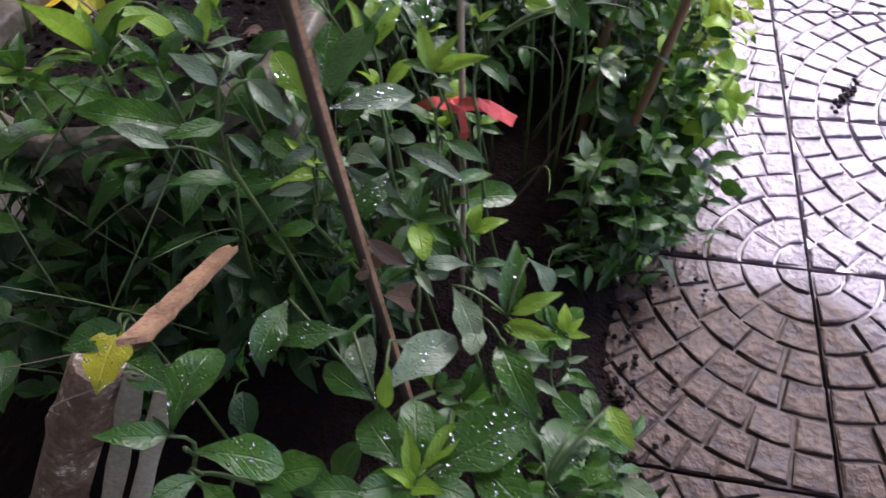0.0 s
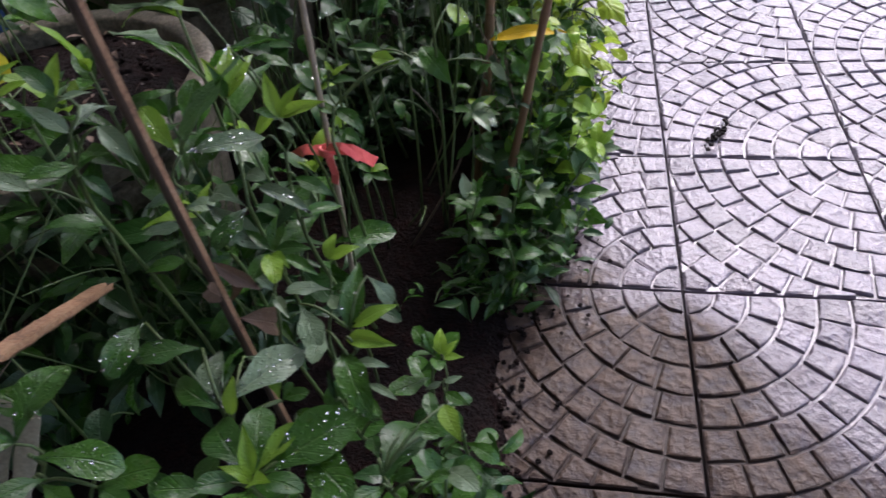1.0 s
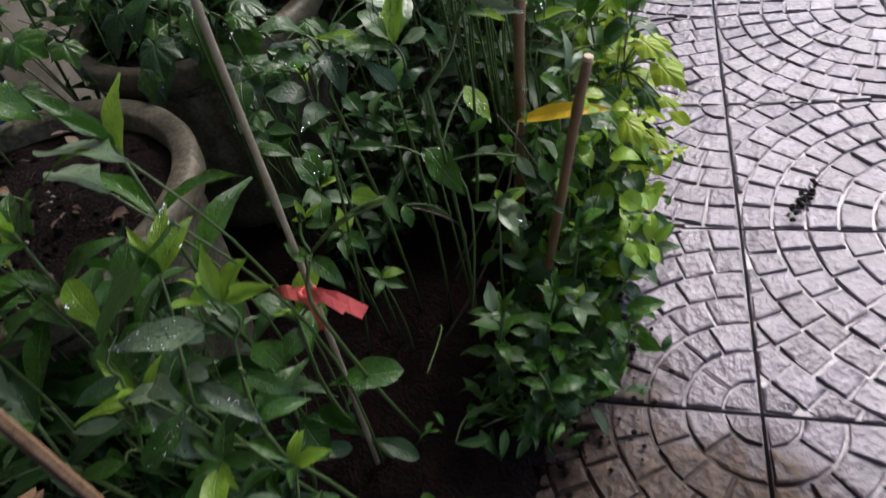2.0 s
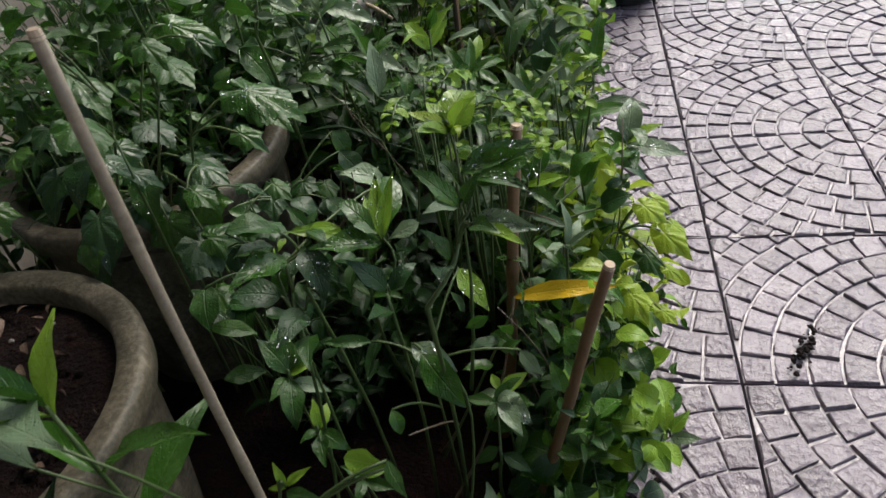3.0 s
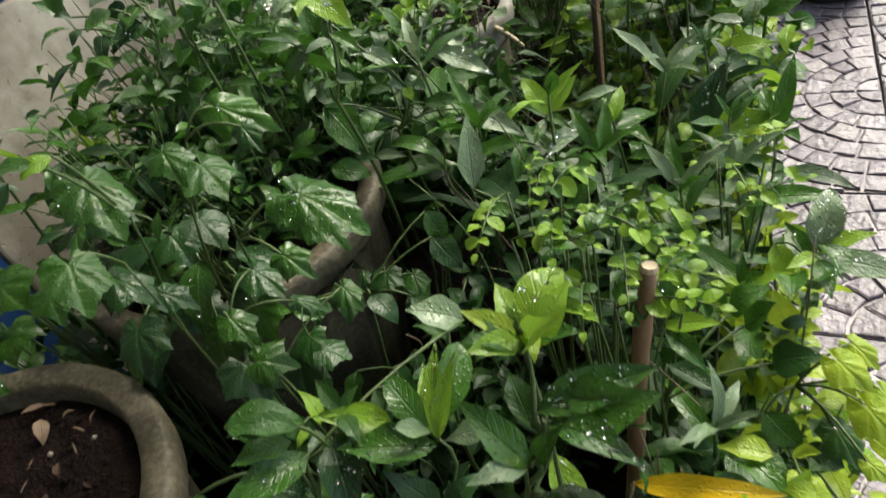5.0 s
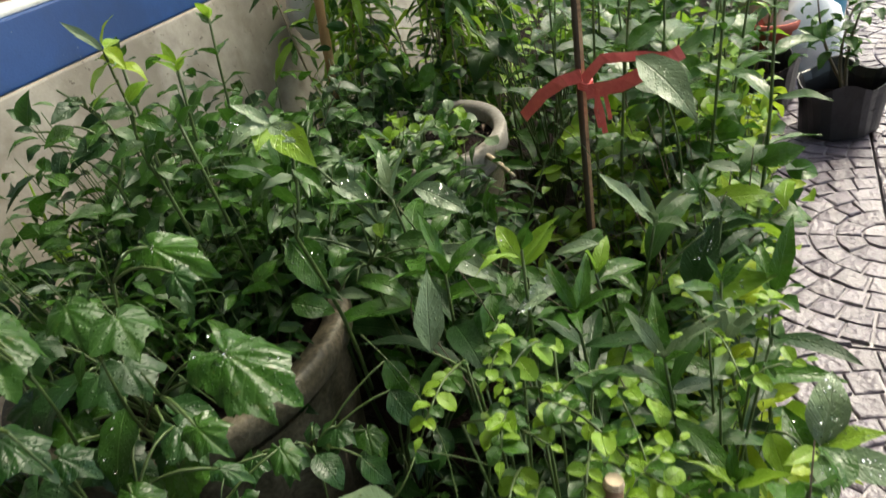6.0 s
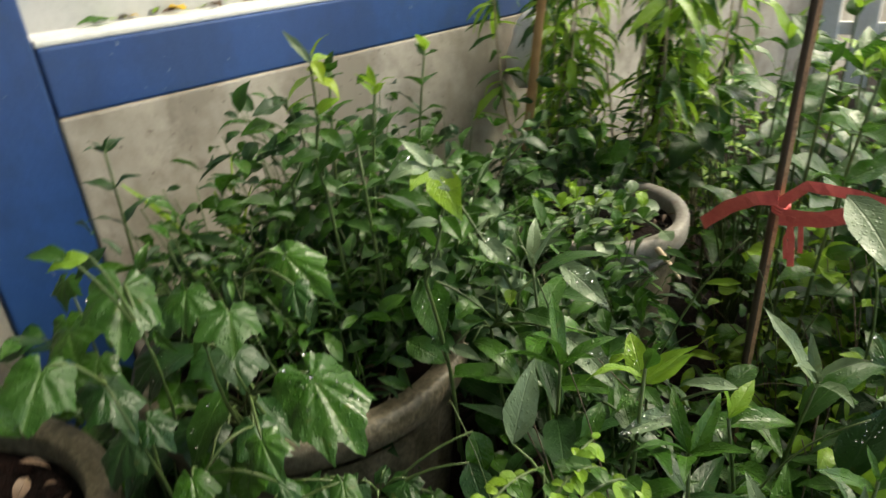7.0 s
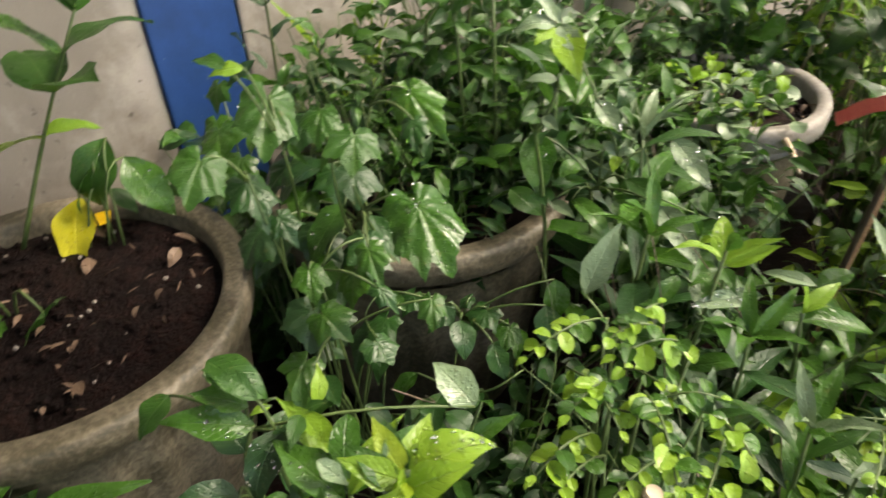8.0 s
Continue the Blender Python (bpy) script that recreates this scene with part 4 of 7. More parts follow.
placed_plant((-0.52, -0.1, 0), ((-0.526, -0.189, 0.455), (-0.529, -0.149, 0.506), (-0.534, -0.125, 0.543)), (
    ((-0.533, -0.129, 0.537), (-0.541, -0.119, 0.556), -0.21, "lance", "young", 1.03),
    ((-0.533, -0.129, 0.537), (-0.512, -0.117, 0.549), 0.44, "lance", "young", 0.92),
    ((-0.533, -0.13, 0.535), (-0.549, -0.132, 0.539), -0.44, "lance", "young", 0.92),
    ((-0.533, -0.132, 0.532), (-0.498, -0.144, 0.541), 0.42, "lance", "mid", 1.03),
    ((-0.529, -0.153, 0.501), (-0.483, -0.18, 0.488), 0.30, "lance", "mid", 1.15),
    ((-0.528, -0.157, 0.496), (-0.571, -0.137, 0.503), -0.33, "lance", "mid", 1.03),
    ((-0.442, -0.111, 0.545), (-0.48, -0.11, 0.553), -0.45, "obov", "young", 1.00),
    ((-0.445, -0.108, 0.55), (-0.429, -0.136, 0.54), 0.18, "lance", "mid", 1.15),
), "upright herb with wet lance-shaped leaves and a bright young top")
placed_plant((-0.72, -0.35, 0), ((-0.719, -0.404, 0.549), (-0.701, -0.396, 0.643), (-0.709, -0.379, 0.672)), (
    ((-0.71, -0.38, 0.671), (-0.709, -0.357, 0.705), 0.34, "lance", "young", 1.15),
    ((-0.71, -0.38, 0.671), (-0.739, -0.377, 0.711), -0.38, "lance", "mid", 1.15),
    ((-0.708, -0.382, 0.668), (-0.685, -0.364, 0.67), 0.46, "lance", "pale", 1.03),
    ((-0.701, -0.397, 0.642), (-0.731, -0.394, 0.676), -0.36, "lance", "pale", 1.15),
    ((-0.7, -0.396, 0.642), (-0.687, -0.331, 0.64), 0.33, "obov", "pale", 0.80),
    ((-0.68, -0.383, 0.64), (-0.638, -0.404, 0.617), 0.20, "lance", "pale", 1.15),
    ((-0.697, -0.416, 0.617), (-0.722, -0.456, 0.631), -0.42, "lance", "mid", 1.15),
    ((-0.755, -0.426, 0.592), (-0.802, -0.432, 0.616), -0.34, "lance", "pale", 1.15),
    ((-0.693, -0.421, 0.609), (-0.665, -0.425, 0.583), 0.29, "lance", "dark", 1.15),
), "upright herb with wet lance-shaped leaves and a bright young top")
placed_plant((-0.66, -0.22, 0), ((-0.692, -0.344, 0.401), (-0.68, -0.311, 0.496), (-0.682, -0.283, 0.527)), (
    ((-0.683, -0.284, 0.527), (-0.725, -0.266, 0.58), -0.27, "obov", "young", 0.78),
    ((-0.675, -0.266, 0.543), (-0.676, -0.219, 0.589), 0.20, "obov", "mid", 0.78),
    ((-0.665, -0.262, 0.542), (-0.663, -0.215, 0.566), 0.20, "obov", "mid", 0.72),
    ((-0.68, -0.311, 0.496), (-0.702, -0.352, 0.5), -0.34, "lance", "dark", 1.15),
    ((-0.68, -0.328, 0.479), (-0.644, -0.312, 0.476), 0.37, "obov", "pale", 0.91),
    ((-0.679, -0.342, 0.466), (-0.719, -0.366, 0.469), -0.36, "lance", "pale", 1.03),
    ((-0.675, -0.354, 0.453), (-0.642, -0.329, 0.458), 0.35, "obov", "mid", 0.80),
    ((-0.673, -0.372, 0.437), (-0.715, -0.393, 0.445), -0.34, "lance", "mid", 1.15),
), "upright herb with wet lance-shaped leaves and a bright young top")
placed_plant((-0.55, -0.36, 0), ((-0.558, -0.423, 0.36), (-0.555, -0.4, 0.424), (-0.559, -0.366, 0.452)), (
    ((-0.559, -0.364, 0.453), (-0.555, -0.327, 0.485), 0.16, "lance", "mid", 1.26),
    ((-0.559, -0.364, 0.453), (-0.518, -0.357, 0.461), 0.33, "lance", "mid", 1.15),
    ((-0.56, -0.366, 0.452), (-0.541, -0.418, 0.47), -0.01, "obov", "young", 0.80),
    ((-0.56, -0.365, 0.453), (-0.56, -0.413, 0.467), -0.14, "obov", "mid", 0.91),
    ((-0.561, -0.364, 0.454), (-0.594, -0.355, 0.474), -0.27, "lance", "mid", 1.03),
    ((-0.559, -0.368, 0.45), (-0.532, -0.391, 0.463), 0.18, "lance", "young", 1.03),
    ((-0.555, -0.4, 0.424), (-0.584, -0.388, 0.442), -0.22, "lance", "pale", 1.15),
    ((-0.555, -0.405, 0.42), (-0.528, -0.43, 0.42), 0.12, "lance", "pale", 1.03),
), "upright herb with wet lance-shaped leaves and a bright young top")
placed_plant((-0.49, -0.35, 0), ((-0.495, -0.42, 0.298), (-0.496, -0.388, 0.389), (-0.505, -0.346, 0.423)), (
    ((-0.505, -0.347, 0.423), (-0.498, -0.32, 0.444), 0.16, "oval", "young", 0.90),
    ((-0.504, -0.346, 0.423), (-0.468, -0.337, 0.437), 0.33, "lance", "young", 1.38),
    ((-0.505, -0.346, 0.423), (-0.515, -0.313, 0.427), -0.01, "lance", "young", 1.15),
    ((-0.504, -0.348, 0.421), (-0.491, -0.371, 0.439), 0.13, "lance", "mid", 1.15),
    ((-0.499, -0.374, 0.4), (-0.547, -0.386, 0.415), -0.30, "obov", "pale", 0.80),
    ((-0.499, -0.379, 0.397), (-0.48, -0.406, 0.411), 0.13, "obov", "pale", 0.80),
    ((-0.499, -0.374, 0.4), (-0.461, -0.356, 0.395), 0.29, "willow", "mid", 1.20),
), "upright herb with wet lance-shaped leaves and a bright young top")
placed_plant((-0.44, -0.44, 0), ((-0.44, -0.521, 0.327), (-0.447, -0.48, 0.415), (-0.45, -0.453, 0.432)), (
    ((-0.449, -0.454, 0.431), (-0.454, -0.387, 0.467), 0.02, "lance", "mid", 1.03),
    ((-0.447, -0.451, 0.433), (-0.4, -0.434, 0.453), 0.27, "lance", "young", 1.03),
    ((-0.453, -0.462, 0.426), (-0.398, -0.471, 0.441), 0.25, "lance", "young", 1.03),
    ((-0.449, -0.453, 0.432), (-0.466, -0.446, 0.438), -0.22, "lance", "young", 0.92),
    ((-0.454, -0.475, 0.419), (-0.415, -0.551, 0.41), 0.07, "lance", "mid", 1.15),
    ((-0.441, -0.483, 0.413), (-0.403, -0.488, 0.419), 0.23, "lance", "pale", 0.92),
    ((-0.423, -0.5, 0.402), (-0.391, -0.515, 0.405), 0.19, "willow", "pale", 1.20),
    ((-0.436, -0.405, 0.464), (-0.407, -0.413, 0.431), 0.35, "obov", "pale", 0.80),
    ((-0.406, -0.53, 0.386), (-0.431, -0.501, 0.379), -0.12, "willow", "mid", 1.20),
    ((-0.455, -0.519, 0.395), (-0.47, -0.494, 0.41), -0.06, "willow", "dark", 1.00),
    ((-0.506, -0.438, 0.451), (-0.471, -0.482, 0.44), 0.10, "obov", "pale", 0.90),
    ((-0.475, -0.457, 0.432), (-0.478, -0.501, 0.442), -0.08, "obov", "pale", 0.91),
), "herb with long narrow leaves and one pale torn leaf")
placed_plant((-0.39, -0.29, 0), ((-0.391, -0.339, 0.128), (-0.398, -0.301, 0.185)), (
    ((-0.397, -0.308, 0.181), (-0.4, -0.274, 0.203), -0.02, "oval", "young", 0.90),
    ((-0.397, -0.305, 0.183), (-0.41, -0.296, 0.188), -0.21, "lance", "young", 1.15),
    ((-0.397, -0.308, 0.181), (-0.365, -0.316, 0.188), 0.25, "lance", "young", 1.15),
    ((-0.396, -0.314, 0.177), (-0.424, -0.331, 0.168), -0.21, "lance", "mid", 1.15),
    ((-0.39, -0.34, 0.162), (-0.363, -0.334, 0.166), 0.22, "lance", "pale", 1.15),
    ((-0.393, -0.34, 0.162), (-0.414, -0.353, 0.155), -0.20, "lance", "pale", 1.15),
    ((-0.387, -0.353, 0.155), (-0.352, -0.373, 0.156), 0.19, "lance", "mid", 1.26),
    ((-0.396, -0.314, 0.177), (-0.377, -0.286, 0.195), 0.14, "lance", "young", 1.03),
), "small pale herb at the foot of the bed")
placed_plant((-0.5, -0.58, 0), ((-0.502, -0.629, 0.421), (-0.502, -0.62, 0.423)), (
    ((-0.501, -0.621, 0.423), (-0.42, -0.557, 0.437), 0.16, "obov", "mid", 0.95),
    ((-0.501, -0.621, 0.423), (-0.514, -0.551, 0.431), 0.06, "obov", "mid", 0.85),
    ((-0.502, -0.618, 0.424), (-0.473, -0.571, 0.437), 0.15, "obov", "young", 0.65),
    ((-0.504, -0.621, 0.424), (-0.513, -0.591, 0.458), 0.05, "lance", "young", 1.03),
    ((-0.502, -0.625, 0.422), (-0.518, -0.626, 0.458), -0.28, "lance", "young", 1.03),
    ((-0.501, -0.625, 0.422), (-0.476, -0.641, 0.465), 0.16, "lance", "young", 1.03),
    ((-0.505, -0.621, 0.424), (-0.567, -0.575, 0.436), -0.06, "obov", "mid", 0.90),
    ((-0.496, -0.624, 0.421), (-0.448, -0.633, 0.443), 0.13, "obov", "mid", 0.80),
    ((-0.464, -0.585, 0.408), (-0.405, -0.627, 0.441), 0.12, "obov", "mid", 0.91),
    ((-0.508, -0.626, 0.423), (-0.535, -0.644, 0.457), -0.23, "obov", "mid", 0.90),
    ((-0.534, -0.637, 0.426), (-0.572, -0.65, 0.455), -0.18, "obov", "mid", 0.90),
    ((-0.5, -0.629, 0.42), (-0.494, -0.667, 0.461), -0.11, "obov", "mid", 0.90),
    ((-0.488, -0.543, 0.407), (-0.455, -0.548, 0.411), 0.18, "lance", "mid", 1.15),
), "wet broad-leaved herb with a bright young heart")
placed_plant((-0.38, -0.54, 0), ((-0.387, -0.594, 0.366), (-0.396, -0.582, 0.371)), (
    ((-0.396, -0.595, 0.366), (-0.38, -0.507, 0.37), 0.03, "obov", "mid", 1.00),
    ((-0.379, -0.54, 0.388), (-0.344, -0.54, 0.389), 0.19, "obov", "mid", 0.90),
    ((-0.386, -0.587, 0.369), (-0.365, -0.584, 0.392), 0.21, "obov", "mid", 0.90),
    ((-0.39, -0.59, 0.368), (-0.411, -0.625, 0.389), -0.09, "obov", "mid", 0.90),
    ((-0.334, -0.566, 0.358), (-0.302, -0.59, 0.395), 0.22, "obov", "pale", 0.78),
    ((-0.345, -0.506, 0.383), (-0.327, -0.547, 0.388), 0.11, "lance", "young", 1.38),
    ((-0.353, -0.522, 0.364), (-0.369, -0.486, 0.369), -0.10, "obov", "mid", 0.80),
    ((-0.354, -0.584, 0.371), (-0.33, -0.576, 0.375), 0.14, "obov", "mid", 0.90),
    ((-0.401, -0.569, 0.376), (-0.42, -0.541, 0.366), -0.09, "obov", "mid", 0.91),
), "low herb with broad wet spoon-shaped leaves")
placed_plant((-0.55, -0.52, 0), ((-0.545, -0.574, 0.405), (-0.55, -0.559, 0.435)), (
    ((-0.552, -0.559, 0.435), (-0.589, -0.506, 0.452), -0.00, "obov", "pale", 0.90),
    ((-0.551, -0.557, 0.436), (-0.504, -0.477, 0.431), 0.20, "obov", "pale", 0.80),
    ((-0.58, -0.514, 0.468), (-0.639, -0.539, 0.48), -0.26, "obov", "mid", 0.80),
    ((-0.645, -0.497, 0.482), (-0.649, -0.566, 0.496), -0.23, "obov", "mid", 0.80),
    ((-0.543, -0.565, 0.43), (-0.538, -0.543, 0.462), 0.22, "lance", "young", 1.26),
    ((-0.552, -0.562, 0.434), (-0.605, -0.55, 0.458), -0.15, "obov", "mid", 0.78),
    ((-0.508, -0.533, 0.413), (-0.519, -0.513, 0.426), -0.02, "obov", "young", 0.90),
    ((-0.506, -0.533, 0.413), (-0.478, -0.528, 0.422), 0.22, "obov", "mid", 0.90),
    ((-0.505, -0.534, 0.412), (-0.498, -0.516, 0.42), 0.16, "obov", "mid", 0.90),
    ((-0.558, -0.492, 0.425), (-0.527, -0.491, 0.405), 0.25, "obov", "pale", 0.80),
), "herb with wet leaves beaded white by the rain")
placed_plant((-0.7, -0.64, 0), ((-0.673, -0.662, 0.463), (-0.68, -0.649, 0.507)), (
    ((-0.68, -0.648, 0.507), (-0.674, -0.575, 0.533), 0.26, "obov", "mid", 0.98),
    ((-0.681, -0.648, 0.507), (-0.715, -0.673, 0.535), -0.27, "lance", "mid", 1.26),
    ((-0.667, -0.655, 0.497), (-0.596, -0.64, 0.478), 0.16, "obov", "mid", 0.85),
    ((-0.651, -0.623, 0.428), (-0.665, -0.58, 0.451), 0.15, "obov", "dark", 0.95),
    ((-0.68, -0.649, 0.507), (-0.694, -0.639, 0.519), 0.03, "lance", "mid", 1.03),
    ((-0.652, -0.666, 0.485), (-0.668, -0.695, 0.511), -0.30, "obov", "mid", 0.90),
    ((-0.627, -0.656, 0.452), (-0.578, -0.631, 0.462), 0.19, "obov", "mid", 1.05),
    ((-0.616, -0.662, 0.469), (-0.578, -0.674, 0.472), 0.06, "obov", "mid", 1.00),
    ((-0.654, -0.671, 0.485), (-0.615, -0.687, 0.484), 0.02, "obov", "mid", 0.90),
), "low herb with broad wet spoon-shaped leaves")
placed_plant((-0.21, 0.15, 0), ((-0.23, 0.095, 0.145), (-0.196, 0.125, 0.185), (-0.167, 0.143, 0.215)), (
    ((-0.167, 0.143, 0.215), (-0.131, 0.13, 0.226), 0.41, "lance", "pale", 1.38),
    ((-0.171, 0.147, 0.218), (-0.174, 0.188, 0.255), -0.11, "lance", "young", 1.26),
    ((-0.175, 0.146, 0.216), (-0.209, 0.164, 0.23), -0.39, "lance", "pale", 1.38),
    ((-0.167, 0.146, 0.219), (-0.143, 0.163, 0.248), 0.30, "lance", "young", 1.26),
    ((-0.166, 0.142, 0.213), (-0.154, 0.111, 0.212), 0.23, "lance", "pale", 1.26),
    ((-0.196, 0.125, 0.185), (-0.227, 0.145, 0.203), -0.37, "lance", "mid", 1.38),
    ((-0.2, 0.122, 0.181), (-0.169, 0.117, 0.183), 0.38, "lance", "pale", 1.38),
    ((-0.23, 0.095, 0.145), (-0.256, 0.075, 0.134), -0.25, "lance", "pale", 1.38),
    ((-0.234, 0.095, 0.144), (-0.277, 0.103, 0.146), -0.37, "lance", "pale", 1.38),
    ((-0.23, 0.094, 0.143), (-0.218, 0.047, 0.126), 0.15, "lance", "mid", 1.38),
), "thin pale herb leaning out over the paving")
placed_plant((-0.4, 0.12, 0), ((-0.389, 0.078, 0.245), (-0.394, 0.126, 0.306)), (
    ((-0.394, 0.126, 0.306), (-0.381, 0.149, 0.322), 0.20, "lance", "mid", 1.38),
    ((-0.392, 0.126, 0.306), (-0.354, 0.092, 0.295), 0.31, "lance", "pale", 1.38),
    ((-0.395, 0.126, 0.306), (-0.437, 0.127, 0.31), -0.42, "lance", "mid", 1.26),
    ((-0.392, 0.127, 0.308), (-0.362, 0.135, 0.32), 0.41, "lance", "pale", 1.38),
    ((-0.395, 0.124, 0.304), (-0.408, 0.094, 0.298), -0.17, "lance", "mid", 1.38),
    ((-0.391, 0.089, 0.258), (-0.425, 0.076, 0.243), -0.37, "lance", "mid", 1.38),
    ((-0.388, 0.083, 0.252), (-0.348, 0.073, 0.24), 0.38, "lance", "dark", 1.38),
), "small herb with pale leaves over dark soil")
for i, (x, y, z, n, size) in enumerate(((-0.68, -0.31, 0.46, 5, 0.08), (-0.64, -0.2, 0.48, 5, 0.08), (-0.72, -0.12, 0.63, 6, 0.11), (-0.58, -0.16, 0.4, 5, 0.08))):
    herb((x + rng.uniform(-0.04, 0.04), y + rng.uniform(-0.04, 0.04), 0.0), (x, y, z), n, size, "obov" if i % 2 else "lance", ("dark", "mid", "young"), seed=20 + i, spread=0.8, label=LANCE)
for i, (x, y, z, n, size) in enumerate(((-0.35, -0.42, 0.17, 4, 0.06), (-0.41, -0.3, 0.17, 4, 0.06), (-0.36, -0.5, 0.2, 4, 0.07), (-0.42, -0.6, 0.22, 3, 0.09), (-0.6, -0.62, 0.3, 3, 0.1), (-0.5, -0.48, 0.28, 4, 0.07))):
    herb((x + rng.uniform(-0.03, 0.03), y + rng.uniform(-0.03, 0.03), 0.0), (x, y, z), n, size, "obov", ("dark", "mid", "mid"), 0.4, 60 + i, 0.85, BROAD)

# gap leaves are all dark-toned, painting in the shade between pots and bed
GAP = "leaves toned dark as shade in the gap between the pots and the bed"
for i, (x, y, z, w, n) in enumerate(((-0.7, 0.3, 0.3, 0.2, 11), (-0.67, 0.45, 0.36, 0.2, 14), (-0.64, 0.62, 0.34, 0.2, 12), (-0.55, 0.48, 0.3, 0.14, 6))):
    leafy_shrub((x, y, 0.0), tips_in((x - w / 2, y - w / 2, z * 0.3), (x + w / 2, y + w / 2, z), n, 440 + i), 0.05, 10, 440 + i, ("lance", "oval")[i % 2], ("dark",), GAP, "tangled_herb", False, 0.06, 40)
# mostly dark tones here, to paint the shadowed gap
BACK = "tangle of wet leaves, mostly toned dark as shade, between the bed and the pots"
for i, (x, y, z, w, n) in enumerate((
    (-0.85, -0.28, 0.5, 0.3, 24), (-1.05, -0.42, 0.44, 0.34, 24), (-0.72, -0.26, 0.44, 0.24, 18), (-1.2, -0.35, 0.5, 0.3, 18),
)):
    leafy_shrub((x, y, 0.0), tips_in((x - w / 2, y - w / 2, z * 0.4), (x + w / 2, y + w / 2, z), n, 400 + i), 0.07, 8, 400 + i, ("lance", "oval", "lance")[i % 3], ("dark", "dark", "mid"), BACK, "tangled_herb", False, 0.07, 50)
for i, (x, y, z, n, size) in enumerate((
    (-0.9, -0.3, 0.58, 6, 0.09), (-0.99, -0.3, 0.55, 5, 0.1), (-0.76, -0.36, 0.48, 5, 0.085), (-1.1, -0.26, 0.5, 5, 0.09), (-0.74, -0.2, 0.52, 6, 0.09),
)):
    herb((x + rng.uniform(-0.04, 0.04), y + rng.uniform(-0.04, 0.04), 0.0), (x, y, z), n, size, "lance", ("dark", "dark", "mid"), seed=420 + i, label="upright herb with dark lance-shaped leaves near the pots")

# ---- herbs of the bed, middle and far part ----
for i, (x, y, z, n, size) in enumerate((
    (-0.59, 0.35, 0.46, 5, 0.075), (-0.51, 0.61, 0.61, 6, 0.08), (-0.31, 0.72, 0.5, 6, 0.095),
    (-0.63, 0.74, 0.5, 6, 0.07), (-0.28, 0.51, 0.4, 5, 0.085),
    (-0.36, 0.98, 0.47, 6, 0.1), (-0.32, 0.87, 0.5, 6, 0.1), (-0.46, 0.72, 0.5, 6, 0.08),
)):
    herb((x + rng.uniform(-0.05, 0.05), y + rng.uniform(-0.05, 0.05), 0.0), (x, y, z), n, size, "willow" if i in (2, 5, 6) else "lance", ("dark", "dark" if i in (2, 3, 5, 6) else "mid", "mid" if i in (2, 5, 6) else "young"), seed=100 + i, label=LANCE)
for i, (x, y, z) in enumerate(((-0.95, 0.7, 0.63), (-0.82, 0.8, 0.56), (-0.9, 0.74, 0.64), (-0.95, 0.85, 0.64))):
    herb((x + rng.uniform(-0.05, 0.05), y + rng.uniform(-0.05, 0.05), 0.1), (x, y, z), 5, 0.105, "lance", ("mid", "pale" if i % 2 else "mid", "mid"), 0.55, 450 + i, 0.85, "herb with long narrow pale green leaves over the dense growth")
placed_plant((-0.46, 0.1, 0), ((-0.43, 0.045, 0.574), (-0.4, 0.102, 0.628), (-0.395, 0.126, 0.667), (-0.404, 0.159, 0.698)), (
    ((-0.404, 0.158, 0.698), (-0.376, 0.186, 0.728), 0.39, "lance", "young", 1.44),
    ((-0.405, 0.158, 0.699), (-0.436, 0.166, 0.722), -0.29, "lance", "mid", 1.26),
    ((-0.404, 0.159, 0.698), (-0.424, 0.183, 0.718), -0.07, "lance", "young", 1.15),
    ((-0.405, 0.157, 0.697), (-0.434, 0.139, 0.726), -0.45, "lance", "mid", 1.15),
    ((-0.403, 0.158, 0.698), (-0.38, 0.145, 0.748), 0.80, "lance", "young", 1.15),
    ((-0.395, 0.13, 0.67), (-0.328, 0.17, 0.682), 0.32, "lance", "mid", 1.03),
    ((-0.385, 0.133, 0.656), (-0.327, 0.148, 0.689), 0.35, "lance", "mid", 1.72),
    ((-0.388, 0.126, 0.665), (-0.327, 0.111, 0.673), 0.24, "lance", "mid", 1.03),
    ((-0.394, 0.103, 0.651), (-0.438, 0.111, 0.69), -0.25, "lance", "mid", 1.26),
    ((-0.396, 0.122, 0.665), (-0.421, 0.157, 0.676), -0.04, "lance", "mid", 1.26),
    ((-0.393, 0.105, 0.651), (-0.379, 0.118, 0.681), 0.46, "lance", "mid", 1.26),
    ((-0.396, 0.103, 0.651), (-0.423, 0.079, 0.673), -0.34, "lance", "pale", 1.15),
    ((-0.385, 0.092, 0.64), (-0.32, 0.079, 0.65), 0.21, "lance", "pale", 1.15),
    ((-0.378, 0.092, 0.638), (-0.335, 0.052, 0.65), 0.09, "willow", "young", 1.20),
    ((-0.384, 0.09, 0.639), (-0.359, 0.07, 0.655), 0.13, "lance", "mid", 1.49),
    ((-0.407, 0.08, 0.605), (-0.426, 0.074, 0.646), -0.47, "lance", "mid", 1.15),
    ((-0.41, 0.072, 0.602), (-0.411, 0.024, 0.638), -0.23, "lance", "dark", 1.15),
), "staked herb with long leaves and a bright young top")
